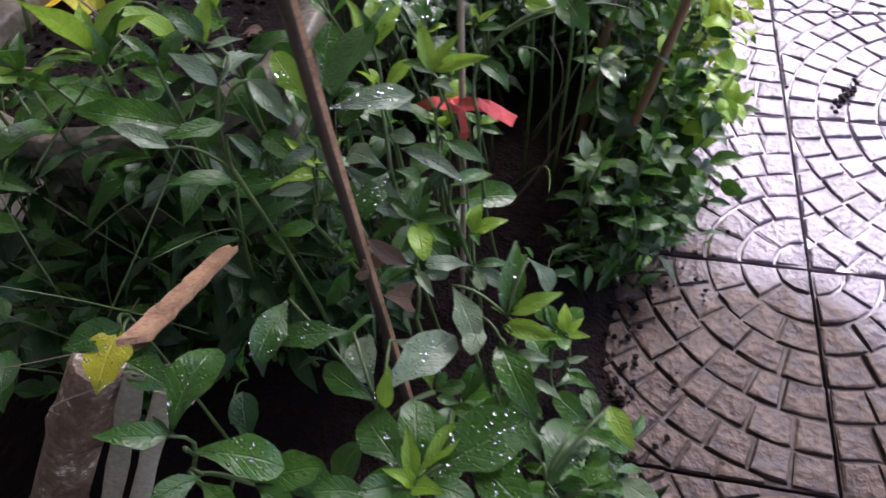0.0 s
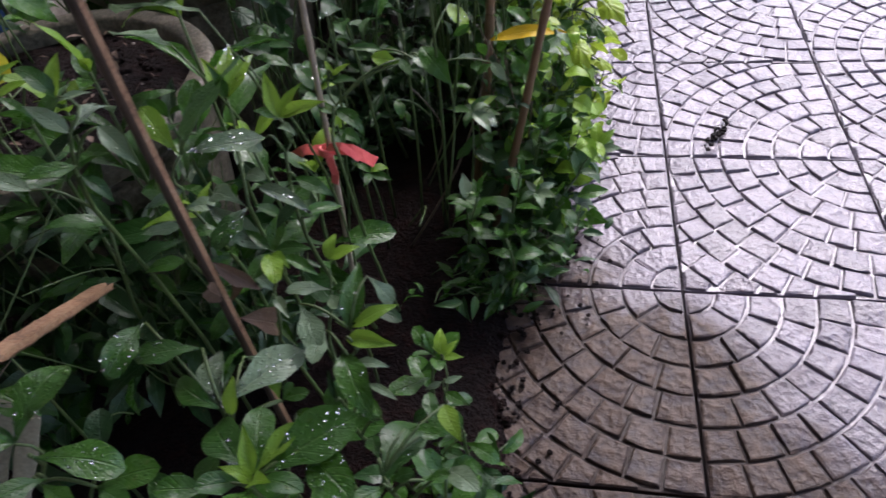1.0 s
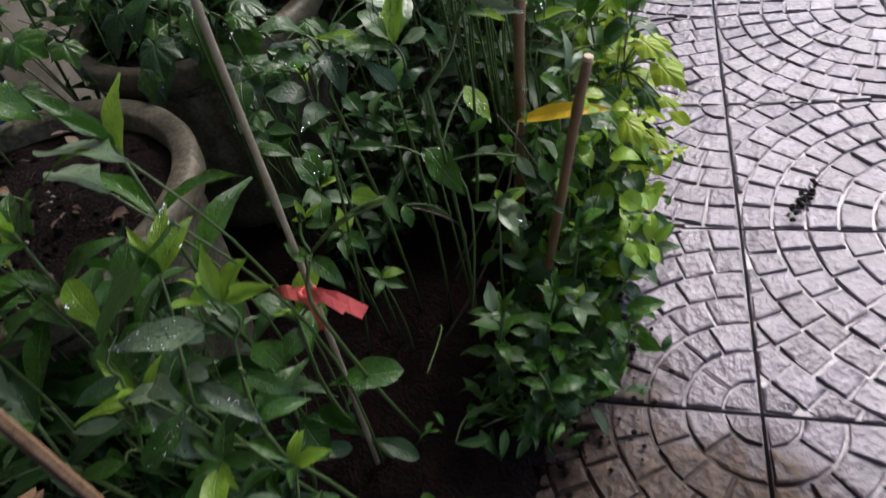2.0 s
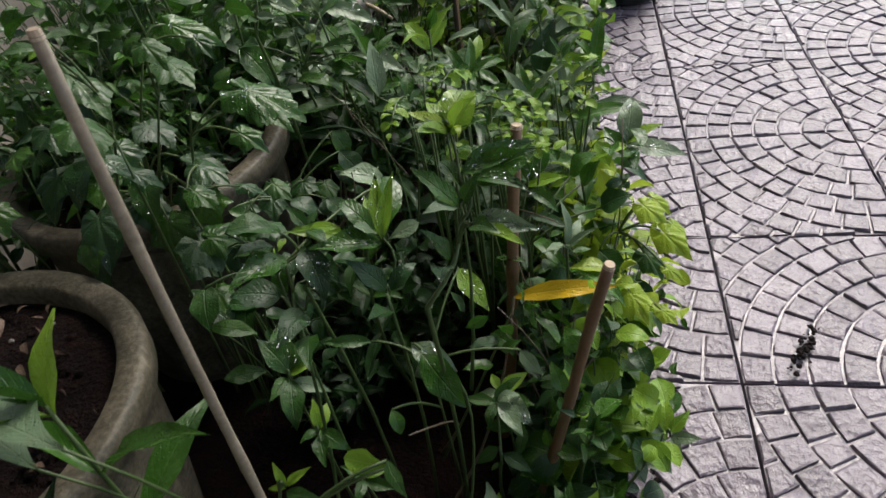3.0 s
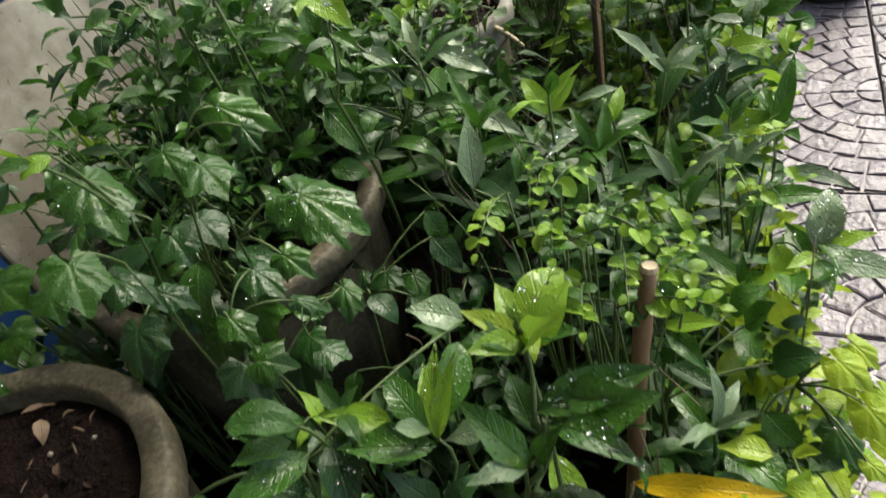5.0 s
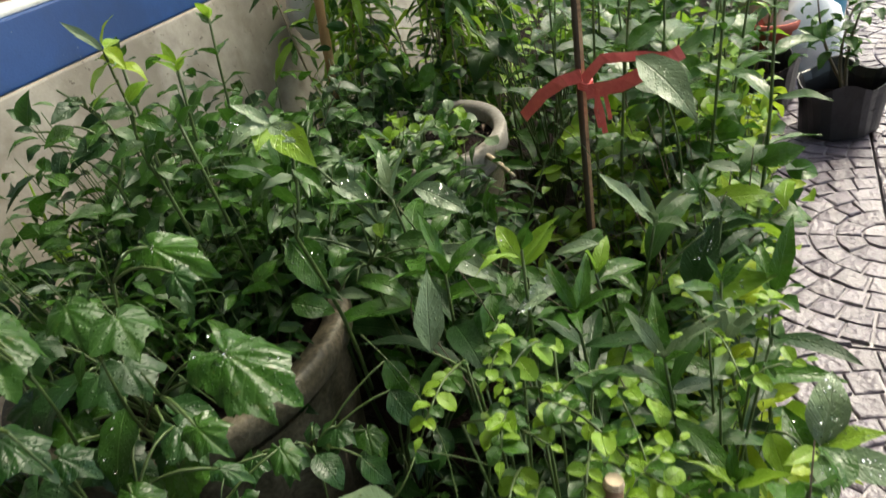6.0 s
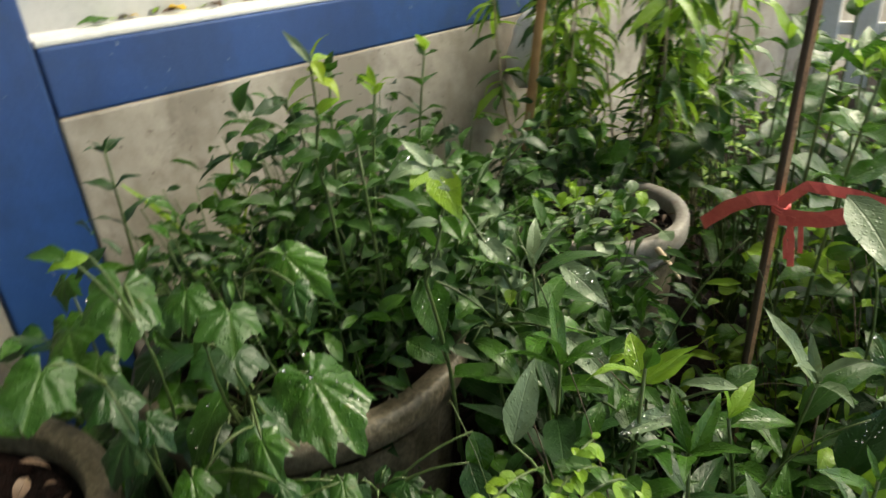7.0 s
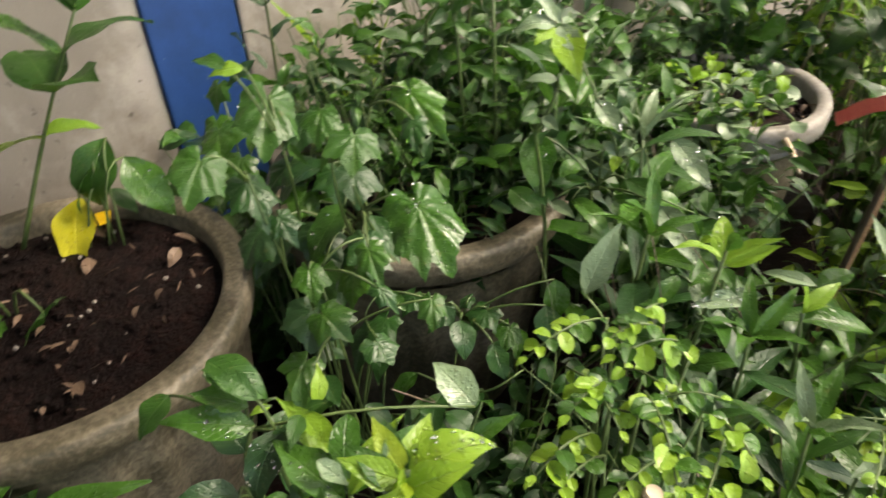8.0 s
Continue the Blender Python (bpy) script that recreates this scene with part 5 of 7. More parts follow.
# lower leaves get the dark tone for light blocked between the pots
placed_plant((-0.52, 0.14, 0), ((-0.502, 0.129, 0.505), (-0.499, 0.155, 0.57)), (
    ((-0.5, 0.154, 0.569), (-0.516, 0.208, 0.619), 0.14, "lance", "young", 0.80),
    ((-0.499, 0.154, 0.569), (-0.492, 0.225, 0.605), 0.23, "obov", "mid", 0.72),
    ((-0.501, 0.154, 0.57), (-0.544, 0.174, 0.611), -0.15, "obov", "mid", 0.78),
    ((-0.499, 0.155, 0.57), (-0.489, 0.191, 0.632), 0.38, "lance", "young", 0.69),
    ((-0.503, 0.158, 0.573), (-0.521, 0.141, 0.6), -0.45, "obov", "pale", 0.80),
    ((-0.5, 0.15, 0.567), (-0.566, 0.118, 0.588), -0.31, "lance", "mid", 1.38),
    ((-0.495, 0.155, 0.567), (-0.459, 0.164, 0.582), 0.32, "obov", "pale", 0.91),
    ((-0.497, 0.12, 0.522), (-0.524, 0.121, 0.575), -0.31, "lance", "dark", 1.26),
    ((-0.499, 0.153, 0.568), (-0.535, 0.209, 0.589), 0.03, "lance", "young", 0.80),
    ((-0.494, 0.121, 0.521), (-0.463, 0.147, 0.547), 0.33, "lance", "dark", 1.26),
    ((-0.494, 0.108, 0.502), (-0.501, 0.066, 0.534), -0.29, "lance", "dark", 1.26),
), "staked herb with long leaves and a bright young top")
placed_plant((-0.58, 0.15, 0), ((-0.595, 0.123, 0.525), (-0.582, 0.151, 0.588)), (
    ((-0.583, 0.154, 0.59), (-0.605, 0.161, 0.613), -0.16, "lance", "mid", 1.49),
    ((-0.583, 0.154, 0.59), (-0.577, 0.173, 0.6), 0.33, "lance", "mid", 1.38),
    ((-0.582, 0.153, 0.589), (-0.546, 0.15, 0.589), 0.22, "lance", "young", 1.38),
    ((-0.584, 0.152, 0.59), (-0.599, 0.141, 0.594), -0.35, "lance", "young", 1.26),
    ((-0.582, 0.151, 0.588), (-0.555, 0.127, 0.594), -0.00, "lance", "mid", 1.38),
    ((-0.599, 0.121, 0.61), (-0.636, 0.091, 0.639), -0.38, "lance", "mid", 1.15),
    ((-0.586, 0.133, 0.578), (-0.547, 0.079, 0.549), -0.08, "lance", "dark", 1.38),
    ((-0.578, 0.141, 0.578), (-0.578, 0.107, 0.571), -0.25, "lance", "mid", 1.38),
), "small herb with pale green tips beside the cement pot")
# dark tones below stand for shade beside the pot
placed_plant((-0.66, 0.05, 0), ((-0.601, 0.091, 0.491), (-0.597, 0.098, 0.543)), (
    ((-0.599, 0.114, 0.581), (-0.623, 0.045, 0.605), -0.33, "lance", "mid", 1.30),
    ((-0.582, 0.081, 0.525), (-0.592, 0.022, 0.555), -0.31, "lance", "dark", 1.40),
    ((-0.602, 0.121, 0.546), (-0.618, 0.148, 0.56), 0.12, "oval", "dark", 1.20),
    ((-0.616, 0.101, 0.532), (-0.666, 0.09, 0.553), -0.24, "oval", "dark", 1.30),
    ((-0.576, 0.061, 0.512), (-0.553, 0.009, 0.529), -0.17, "lance", "mid", 1.30),
), "plant with wet pointed leaves leaning on the pot")
placed_plant((-0.36, 0.43, 0), ((-0.355, 0.343, 0.39), (-0.354, 0.384, 0.465)), (
    ((-0.353, 0.389, 0.47), (-0.33, 0.443, 0.521), 0.21, "oval", "mid", 1.00),
    ((-0.355, 0.384, 0.465), (-0.302, 0.386, 0.487), 0.37, "lance", "young", 1.15),
    ((-0.353, 0.38, 0.461), (-0.309, 0.349, 0.453), 0.23, "lance", "mid", 1.38),
    ((-0.293, 0.424, 0.452), (-0.26, 0.424, 0.493), 0.53, "oval", "mid", 1.20),
    ((-0.279, 0.415, 0.443), (-0.253, 0.411, 0.48), 0.57, "oval", "mid", 1.30),
    ((-0.351, 0.368, 0.424), (-0.297, 0.344, 0.422), 0.26, "lance", "dark", 1.26),
    ((-0.251, 0.389, 0.418), (-0.214, 0.381, 0.452), 0.43, "oval", "dark", 1.40),
), "herb with broad leaves beside the cut stake")
placed_plant((-0.27, 0.56, 0), ((-0.234, 0.45, 0.257), (-0.206, 0.555, 0.396), (-0.203, 0.566, 0.408)), (
    ((-0.204, 0.569, 0.411), (-0.188, 0.627, 0.469), 0.09, "oval", "pale", 0.90),
    ((-0.203, 0.568, 0.41), (-0.153, 0.566, 0.445), 0.44, "lance", "young", 1.26),
    ((-0.203, 0.566, 0.408), (-0.113, 0.543, 0.394), 0.37, "lance", "pale", 1.15),
    ((-0.205, 0.567, 0.409), (-0.232, 0.532, 0.414), -0.23, "lance", "young", 1.26),
    ((-0.203, 0.567, 0.409), (-0.152, 0.576, 0.394), 0.39, "lance", "mid", 1.15),
    ((-0.207, 0.562, 0.404), (-0.186, 0.501, 0.413), 0.15, "lance", "mid", 1.26),
    ((-0.25, 0.573, 0.416), (-0.236, 0.543, 0.382), 0.17, "oval", "young", 1.20),
    ((-0.206, 0.555, 0.396), (-0.241, 0.611, 0.414), -0.21, "lance", "mid", 1.38),
), "leafy plant leaning out over the paving edge")
placed_plant((-0.33, 0.8, 0), ((-0.354, 0.762, 0.343), (-0.348, 0.791, 0.418)), (
    ((-0.349, 0.793, 0.42), (-0.257, 0.802, 0.463), 0.48, "lance", "young", 1.38),
    ((-0.349, 0.793, 0.42), (-0.334, 0.848, 0.51), 0.19, "lance", "dark", 1.38),
    ((-0.348, 0.789, 0.414), (-0.391, 0.774, 0.401), -0.43, "lance", "mid", 1.26),
    ((-0.349, 0.784, 0.407), (-0.295, 0.777, 0.391), 0.42, "lance", "mid", 1.26),
    ((-0.349, 0.779, 0.399), (-0.37, 0.745, 0.356), -0.29, "lance", "dark", 1.15),
), "tall herb with one bright leaf at the hedge")
placed_plant((-0.3, 0.42, 0), ((-0.224, 0.419, 0.345),), (
    ((-0.192, 0.421, 0.397), (-0.157, 0.397, 0.384), 0.13, "lobed", "lime", 0.77),
    ((-0.166, 0.384, 0.376), (-0.13, 0.348, 0.362), 0.11, "lobed", "lime", 0.68),
    ((-0.215, 0.3, 0.337), (-0.19, 0.261, 0.322), 0.07, "lobed", "lime", 0.68),
    ((-0.289, 0.343, 0.315), (-0.228, 0.301, 0.321), 0.21, "oval", "mid", 1.40),
    ((-0.163, 0.334, 0.35), (-0.139, 0.321, 0.342), 0.12, "lobed", "lime", 0.68),
    ((-0.188, 0.376, 0.34), (-0.164, 0.342, 0.328), 0.09, "lobed", "mid", 0.68),
    ((-0.254, 0.382, 0.341), (-0.219, 0.353, 0.32), 0.22, "oval", "mid", 1.30),
    ((-0.148, 0.412, 0.367), (-0.126, 0.392, 0.358), 0.12, "lobed", "lime", 0.68),
    ((-0.173, 0.46, 0.379), (-0.147, 0.439, 0.369), 0.13, "lobed", "lime", 0.68),
    ((-0.236, 0.242, 0.31), (-0.19, 0.23, 0.316), 0.22, "oval", "young", 1.20),
    ((-0.171, 0.292, 0.307), (-0.149, 0.275, 0.299), 0.10, "lobed", "lime", 0.68),
), "vine with bright broad leaves spilling over the paving edge")
placed_plant((-0.98, 0.62, 0.3), ((-0.978, 0.579, 0.714), (-0.972, 0.581, 0.808), (-0.983, 0.59, 0.883)), (
    ((-0.984, 0.591, 0.885), (-1.005, 0.57, 0.923), -0.78, "willow", "pale", 1.10),
    ((-0.984, 0.59, 0.882), (-1, 0.575, 0.909), -0.77, "willow", "pale", 1.10),
    ((-0.982, 0.593, 0.886), (-0.947, 0.583, 0.866), 0.20, "lance", "lime", 1.30),
    ((-0.982, 0.591, 0.88), (-1.01, 0.61, 0.862), -0.30, "lance", "lime", 1.30),
    ((-0.98, 0.588, 0.87), (-0.985, 0.545, 0.852), 0.10, "lance", "young", 1.40),
    ((-0.979, 0.587, 0.862), (-0.935, 0.6, 0.85), 0.30, "lance", "lime", 1.30),
    ((-0.977, 0.585, 0.846), (-1.018, 0.566, 0.826), -0.20, "lance", "young", 1.40),
    ((-0.983, 0.592, 0.888), (-0.968, 0.605, 0.92), 0.10, "lance", "lime", 1.20),
    ((-0.982, 0.592, 0.884), (-0.991, 0.63, 0.888), 0.40, "lance", "young", 1.38),
    ((-0.975, 0.581, 0.819), (-0.955, 0.605, 0.842), 0.71, "lance", "young", 1.40),
    ((-0.972, 0.582, 0.811), (-0.979, 0.541, 0.815), -0.54, "lance", "mid", 1.38),
    ((-0.971, 0.58, 0.801), (-0.932, 0.585, 0.778), 0.41, "lance", "mid", 1.38),
    ((-0.967, 0.573, 0.773), (-0.974, 0.525, 0.768), -0.49, "lance", "mid", 1.38),
    ((-0.965, 0.572, 0.766), (-0.955, 0.626, 0.787), 0.49, "lance", "pale", 1.38),
    ((-0.952, 0.598, 0.788), (-0.964, 0.564, 0.747), -0.63, "lance", "mid", 1.38),
    ((-0.96, 0.564, 0.738), (-0.931, 0.585, 0.711), 0.58, "lance", "mid", 1.38),
), "tall yellow-green shoot rising before the wall")
placed_plant((-1.1, 0.62, 0.25), ((-1.079, 0.589, 0.699), (-1.082, 0.623, 0.773), (-1.14, 0.616, 0.832)), (
    ((-1.102, 0.61, 0.813), (-1.107, 0.564, 0.809), -0.53, "oval", "dark", 1.00),
    ((-1.097, 0.617, 0.813), (-1.115, 0.595, 0.824), -0.61, "lance", "dark", 1.38),
    ((-1.108, 0.591, 0.789), (-1.115, 0.543, 0.79), -0.54, "lance", "mid", 1.49),
    ((-1.16, 0.569, 0.793), (-1.173, 0.552, 0.807), -0.64, "lance", "dark", 1.38),
    ((-1.131, 0.552, 0.781), (-1.143, 0.527, 0.772), -0.59, "oval", "dark", 1.00),
    ((-1.118, 0.566, 0.765), (-1.106, 0.532, 0.738), -0.35, "oval", "dark", 0.90),
    ((-1.084, 0.622, 0.778), (-1.086, 0.577, 0.766), -0.48, "oval", "mid", 1.10),
    ((-1.08, 0.62, 0.762), (-1.096, 0.552, 0.745), -0.52, "lance", "dark", 1.49),
    ((-1.08, 0.623, 0.768), (-1.058, 0.64, 0.743), 0.64, "oval", "mid", 1.10),
    ((-1.095, 0.615, 0.798), (-1.08, 0.64, 0.811), 0.62, "lance", "mid", 1.38),
), "dark-leaved shoot against the beige wall")
placed_plant((-0.78, 0.6, 0.35), ((-0.776, 0.563, 0.646), (-0.767, 0.593, 0.729), (-0.786, 0.598, 0.775)), (
    ((-0.786, 0.599, 0.776), (-0.741, 0.588, 0.759), 0.29, "oval", "pale", 1.00),
    ((-0.786, 0.599, 0.778), (-0.816, 0.584, 0.812), -0.62, "oval", "pale", 0.70),
    ((-0.784, 0.599, 0.774), (-0.723, 0.579, 0.74), 0.26, "lance", "young", 1.61),
    ((-0.788, 0.596, 0.775), (-0.813, 0.546, 0.783), -0.54, "lance", "pale", 1.26),
    ((-0.784, 0.6, 0.777), (-0.793, 0.633, 0.773), 0.30, "lance", "pale", 1.26),
    ((-0.79, 0.595, 0.776), (-0.783, 0.555, 0.771), -0.31, "lance", "young", 1.61),
    ((-0.767, 0.59, 0.724), (-0.729, 0.584, 0.705), 0.31, "lance", "mid", 1.38),
    ((-0.767, 0.587, 0.718), (-0.779, 0.548, 0.721), -0.46, "lance", "pale", 1.38),
    ((-0.765, 0.565, 0.677), (-0.734, 0.559, 0.672), 0.30, "oval", "pale", 0.90),
    ((-0.765, 0.561, 0.672), (-0.767, 0.534, 0.681), -0.44, "oval", "mid", 0.90),
), "herb with whitish top leaves rising from the pot")
placed_plant((-0.74, 0.7, 0.2), ((-0.766, 0.664, 0.532), (-0.741, 0.682, 0.592)), (
    ((-0.794, 0.681, 0.656), (-0.734, 0.678, 0.621), 0.38, "lance", "pale", 1.26),
    ((-0.839, 0.612, 0.61), (-0.774, 0.594, 0.549), 0.25, "lance", "mid", 1.72),
    ((-0.671, 0.696, 0.544), (-0.575, 0.686, 0.517), 0.35, "lance", "pale", 1.15),
    ((-0.743, 0.681, 0.592), (-0.766, 0.676, 0.61), -0.48, "oval", "pale", 0.90),
    ((-0.741, 0.682, 0.592), (-0.722, 0.652, 0.59), -0.04, "oval", "young", 0.90),
    ((-0.743, 0.682, 0.594), (-0.727, 0.7, 0.604), 0.48, "oval", "pale", 0.90),
    ((-0.759, 0.672, 0.597), (-0.789, 0.652, 0.603), -0.48, "oval", "mid", 0.90),
    ((-0.715, 0.751, 0.61), (-0.628, 0.746, 0.583), 0.39, "lance", "pale", 1.15),
    ((-0.719, 0.68, 0.566), (-0.666, 0.686, 0.565), 0.41, "oval", "mid", 0.90),
    ((-0.718, 0.663, 0.541), (-0.667, 0.657, 0.526), 0.32, "oval", "mid", 1.20),
    ((-0.782, 0.626, 0.558), (-0.757, 0.644, 0.556), 0.45, "oval", "mid", 0.80),
    ((-0.891, 0.675, 0.763), (-0.896, 0.625, 0.73), -0.43, "lance", "mid", 1.15),
    ((-0.779, 0.603, 0.528), (-0.729, 0.604, 0.534), 0.36, "lance", "pale", 1.03),
    ((-0.761, 0.623, 0.533), (-0.663, 0.626, 0.521), 0.35, "willow", "mid", 1.30),
), "herb with long pale leaves arching over the dense growth")
placed_plant((-0.53, 0.66, 0), ((-0.527, 0.612, 0.474), (-0.528, 0.645, 0.563)), (
    ((-0.527, 0.644, 0.562), (-0.563, 0.666, 0.616), -0.28, "lance", "young", 1.15),
    ((-0.526, 0.646, 0.562), (-0.495, 0.682, 0.597), 0.41, "lance", "young", 1.03),
    ((-0.527, 0.645, 0.563), (-0.548, 0.674, 0.579), -0.09, "lance", "young", 1.03),
    ((-0.527, 0.643, 0.56), (-0.495, 0.617, 0.561), 0.21, "lance", "mid", 1.15),
    ((-0.528, 0.641, 0.557), (-0.54, 0.603, 0.551), -0.27, "lance", "mid", 1.15),
    ((-0.478, 0.653, 0.548), (-0.52, 0.59, 0.54), -0.33, "willow", "pale", 1.40),
    ((-0.442, 0.683, 0.574), (-0.492, 0.663, 0.569), -0.43, "willow", "pale", 1.30),
    ((-0.56, 0.613, 0.541), (-0.551, 0.564, 0.513), -0.12, "lance", "mid", 1.15),
), "herb with a forked bright young top")
placed_plant((-0.38, 1, 0), ((-0.352, 0.949, 0.3), (-0.355, 1.006, 0.435)), (
    ((-0.356, 1.006, 0.435), (-0.392, 1.032, 0.489), -0.39, "lance", "mid", 1.61),
    ((-0.355, 1.007, 0.437), (-0.348, 1.04, 0.475), 0.14, "lance", "young", 1.15),
    ((-0.354, 1.007, 0.437), (-0.258, 1, 0.458), 0.46, "lance", "young", 1.26),
    ((-0.355, 1.004, 0.432), (-0.287, 0.965, 0.439), 0.39, "oval", "pale", 1.00),
    ((-0.358, 1.004, 0.433), (-0.406, 0.971, 0.426), -0.39, "lance", "mid", 1.26),
    ((-0.356, 1.055, 0.482), (-0.303, 1.034, 0.478), 0.42, "lance", "pale", 1.38),
    ((-0.327, 0.943, 0.426), (-0.315, 0.874, 0.346), 0.04, "oval", "dark", 0.90),
    ((-0.359, 0.988, 0.407), (-0.404, 0.938, 0.395), -0.32, "lance", "dark", 1.38),
    ((-0.35, 0.979, 0.391), (-0.283, 0.943, 0.387), 0.37, "lance", "mid", 1.26),
    ((-0.352, 0.867, 0.374), (-0.27, 0.872, 0.408), 0.43, "lance", "young", 1.38),
), "herb with a bright star of leaves beside the hedge")
placed_plant((-0.43, 0.15, 0.3), ((-0.409, 0.165, 0.694),), (
    ((-0.405, 0.164, 0.703), (-0.391, 0.22, 0.728), 0.27, "lance", "young", 1.44),
    ((-0.406, 0.163, 0.703), (-0.441, 0.156, 0.724), -0.16, "lance", "lime", 1.26),
    ((-0.406, 0.164, 0.703), (-0.434, 0.19, 0.718), 0.08, "lance", "young", 1.49),
    ((-0.406, 0.162, 0.703), (-0.425, 0.129, 0.72), -0.28, "lance", "young", 1.38),
    ((-0.405, 0.163, 0.702), (-0.39, 0.143, 0.713), -0.15, "lance", "lime", 1.38),
    ((-0.404, 0.164, 0.702), (-0.371, 0.172, 0.71), 0.18, "lance", "mid", 1.38),
), "bright yellow-green young rosette in the bed")

for i, (x, y, z, n, size) in enumerate((
    (-0.44, 1.5, 0.62, 6, 0.1), (-0.38, 1.64, 0.6, 6, 0.09), (-0.87, 1.6, 0.62, 6, 0.12), (-0.43, 1.2, 0.75, 7, 0.11),
    (-0.71, 1.5, 0.78, 7, 0.13), (-0.54, 1.35, 0.78, 7, 0.13), (-0.36, 1.2, 0.5, 6, 0.08), (-0.62, 1.75, 0.68, 7, 0.12),
    (-0.4, 1.9, 0.7, 7, 0.12), (-0.8, 2.0, 0.64, 7, 0.12), (-0.55, 2.2, 0.6, 7, 0.12), (-0.44, 2.2, 0.6, 6, 0.1),
)):
    herb((x + rng.uniform(-0.05, 0.05), y + rng.uniform(-0.05, 0.05), 0.0), (x, y, z), n, size, "oval" if i % 3 == 0 else "lance", ("dark", "mid", "young") if i % 2 else ("mid", "mid", "young"), 0.15, 160 + i, 1.15, "leafy plant with glossy leaves further along the bed")

# ---- plants with one leaf that stands out ----
def single_leaf(base, at, size, azimuth, rise, kind, tone, label, roll=0.0, wide=1.0, variant=0):
    ob = thing("leaf_on_stalk", base, label, "plant")
    base, at = Vector(base), Vector(at)
    v, f = tube_data(bent((0, 0, 0), at - base, (0.03, 0.02, 0.05), 8), [0.0019] * 6 + [0.0016, 0.0013], 6)
    hang("stalk", mesh_from("stalk", v, f, STEM, True), ob)
    add_leaf(ob, kind, variant, tone, leaf_pose(at - base, radians(azimuth), radians(rise), size, roll, wide))
    return ob


single_leaf((-0.5, 0.16, 0.1), (-0.373, 0.253, 0.372), 0.145, 7, 12, "willow", "yellow", "single yellow leaf hanging on a thin bent twig", 0.5, 0.85, 1)
single_leaf((-0.56, 0.47, 0.3), (-0.57, 0.47, 0.575), 0.085, 130, 62, "lance", "pale", "pale grey-green leaf standing on a thin stalk", 0.2, 1.2, 0)
single_leaf((-0.4, 0.98, 0.3), (-0.43, 0.915, 0.715), 0.125, -42, -26, "lance", "pale", "large pale green leaf hanging beside the ribbon", 0.3, 1.3, 0)
single_leaf((-0.43, 0.02, 0.2), (-0.46, 0.08, 0.46), 0.08, -55, -30, "oval", "mid", "single green leaf on a bent stalk", 0.3, 0.9, 1)

for i, (x, y, z, s) in enumerate(((-0.27, 1.06, 0.8, 0.13), (-0.45, 1.06, 0.83, 0.1), (-0.52, 1.1, 0.82, 0.09), (-0.58, 1.2, 0.84, 0.1), (-0.33, 1.16, 0.82, 0.12), (-0.3, 1.3, 0.74, 0.1), (-0.45, 1.4, 0.86, 0.11), (-0.6, 1.5, 0.84, 0.11), (-0.36, 1.5, 0.7, 0.1))):
    herb((x - 0.06, y + 0.05, 0.0), (x, y, z), 7, s * 0.55, "oval" if i % 2 else "lance", ("mid", "mid", "young"), 0.4, 700 + i, 1.15, "plant with bright yellow-green oval leaves behind the ribbon", rosette=3)

# ---- vines round the pots ----
LOBED = "vine with broad lobed glossy leaves on long stalks"
placed_plant((-0.86, -0.5, 0), ((-0.822, -0.517, 0.441),), (
    ((-0.798, -0.55, 0.473), (-0.794, -0.61, 0.471), -0.28, "oval", "lemon", 1.30),
    ((-0.797, -0.548, 0.474), (-0.832, -0.58, 0.488), -0.33, "oval", "mid", 1.20),
    ((-0.805, -0.562, 0.432), (-0.762, -0.574, 0.41), 0.08, "oval", "mid", 1.30),
), "yellow-green broad leaves over a weathered stick")
placed_plant((-0.9, 0.42, 0.43), ((-0.76, 0.301, 0.675),), (
    ((-0.713, 0.348, 0.665), (-0.634, 0.336, 0.641), 0.09, "lobed", "mid", 0.68),
    ((-0.688, 0.331, 0.648), (-0.644, 0.315, 0.634), 0.05, "lobed", "mid", 0.68),
    ((-0.7, 0.284, 0.639), (-0.667, 0.273, 0.628), 0.04, "lobed", "mid", 0.77),
), "vine with broad lobed glossy leaves on long stalks")
placed_plant((-0.95, 0.38, 0.43), ((-0.792, 0.293, 0.691),), (
    ((-0.779, 0.317, 0.725), (-0.737, 0.298, 0.712), 0.02, "lobed", "mid", 0.94),
    ((-0.774, 0.284, 0.764), (-0.744, 0.26, 0.753), -0.04, "lobed", "mid", 0.77),
), "vine with broad lobed glossy leaves on long stalks")
placed_plant((-1, 0.42, 0.43), ((-0.84, 0.369, 0.718),), (
    ((-0.815, 0.403, 0.738), (-0.75, 0.404, 0.719), 0.12, "lobed", "mid", 0.64),
    ((-0.771, 0.385, 0.723), (-0.746, 0.367, 0.714), -0.00, "lobed", "dark", 0.77),
), "vine with broad lobed glossy leaves on long stalks")
placed_plant((-1, 0.3, 0.43), ((-0.834, 0.256, 0.703),), (
    ((-0.878, 0.265, 0.744), (-0.818, 0.23, 0.723), -0.05, "lobed", "mid", 0.68),
    ((-0.854, 0.221, 0.795), (-0.884, 0.198, 0.803), -0.41, "oval", "mid", 1.00),
    ((-0.849, 0.237, 0.793), (-0.857, 0.205, 0.794), -0.52, "oval", "young", 1.00),
), "vine with one large soft green leaf before the blue pillar")
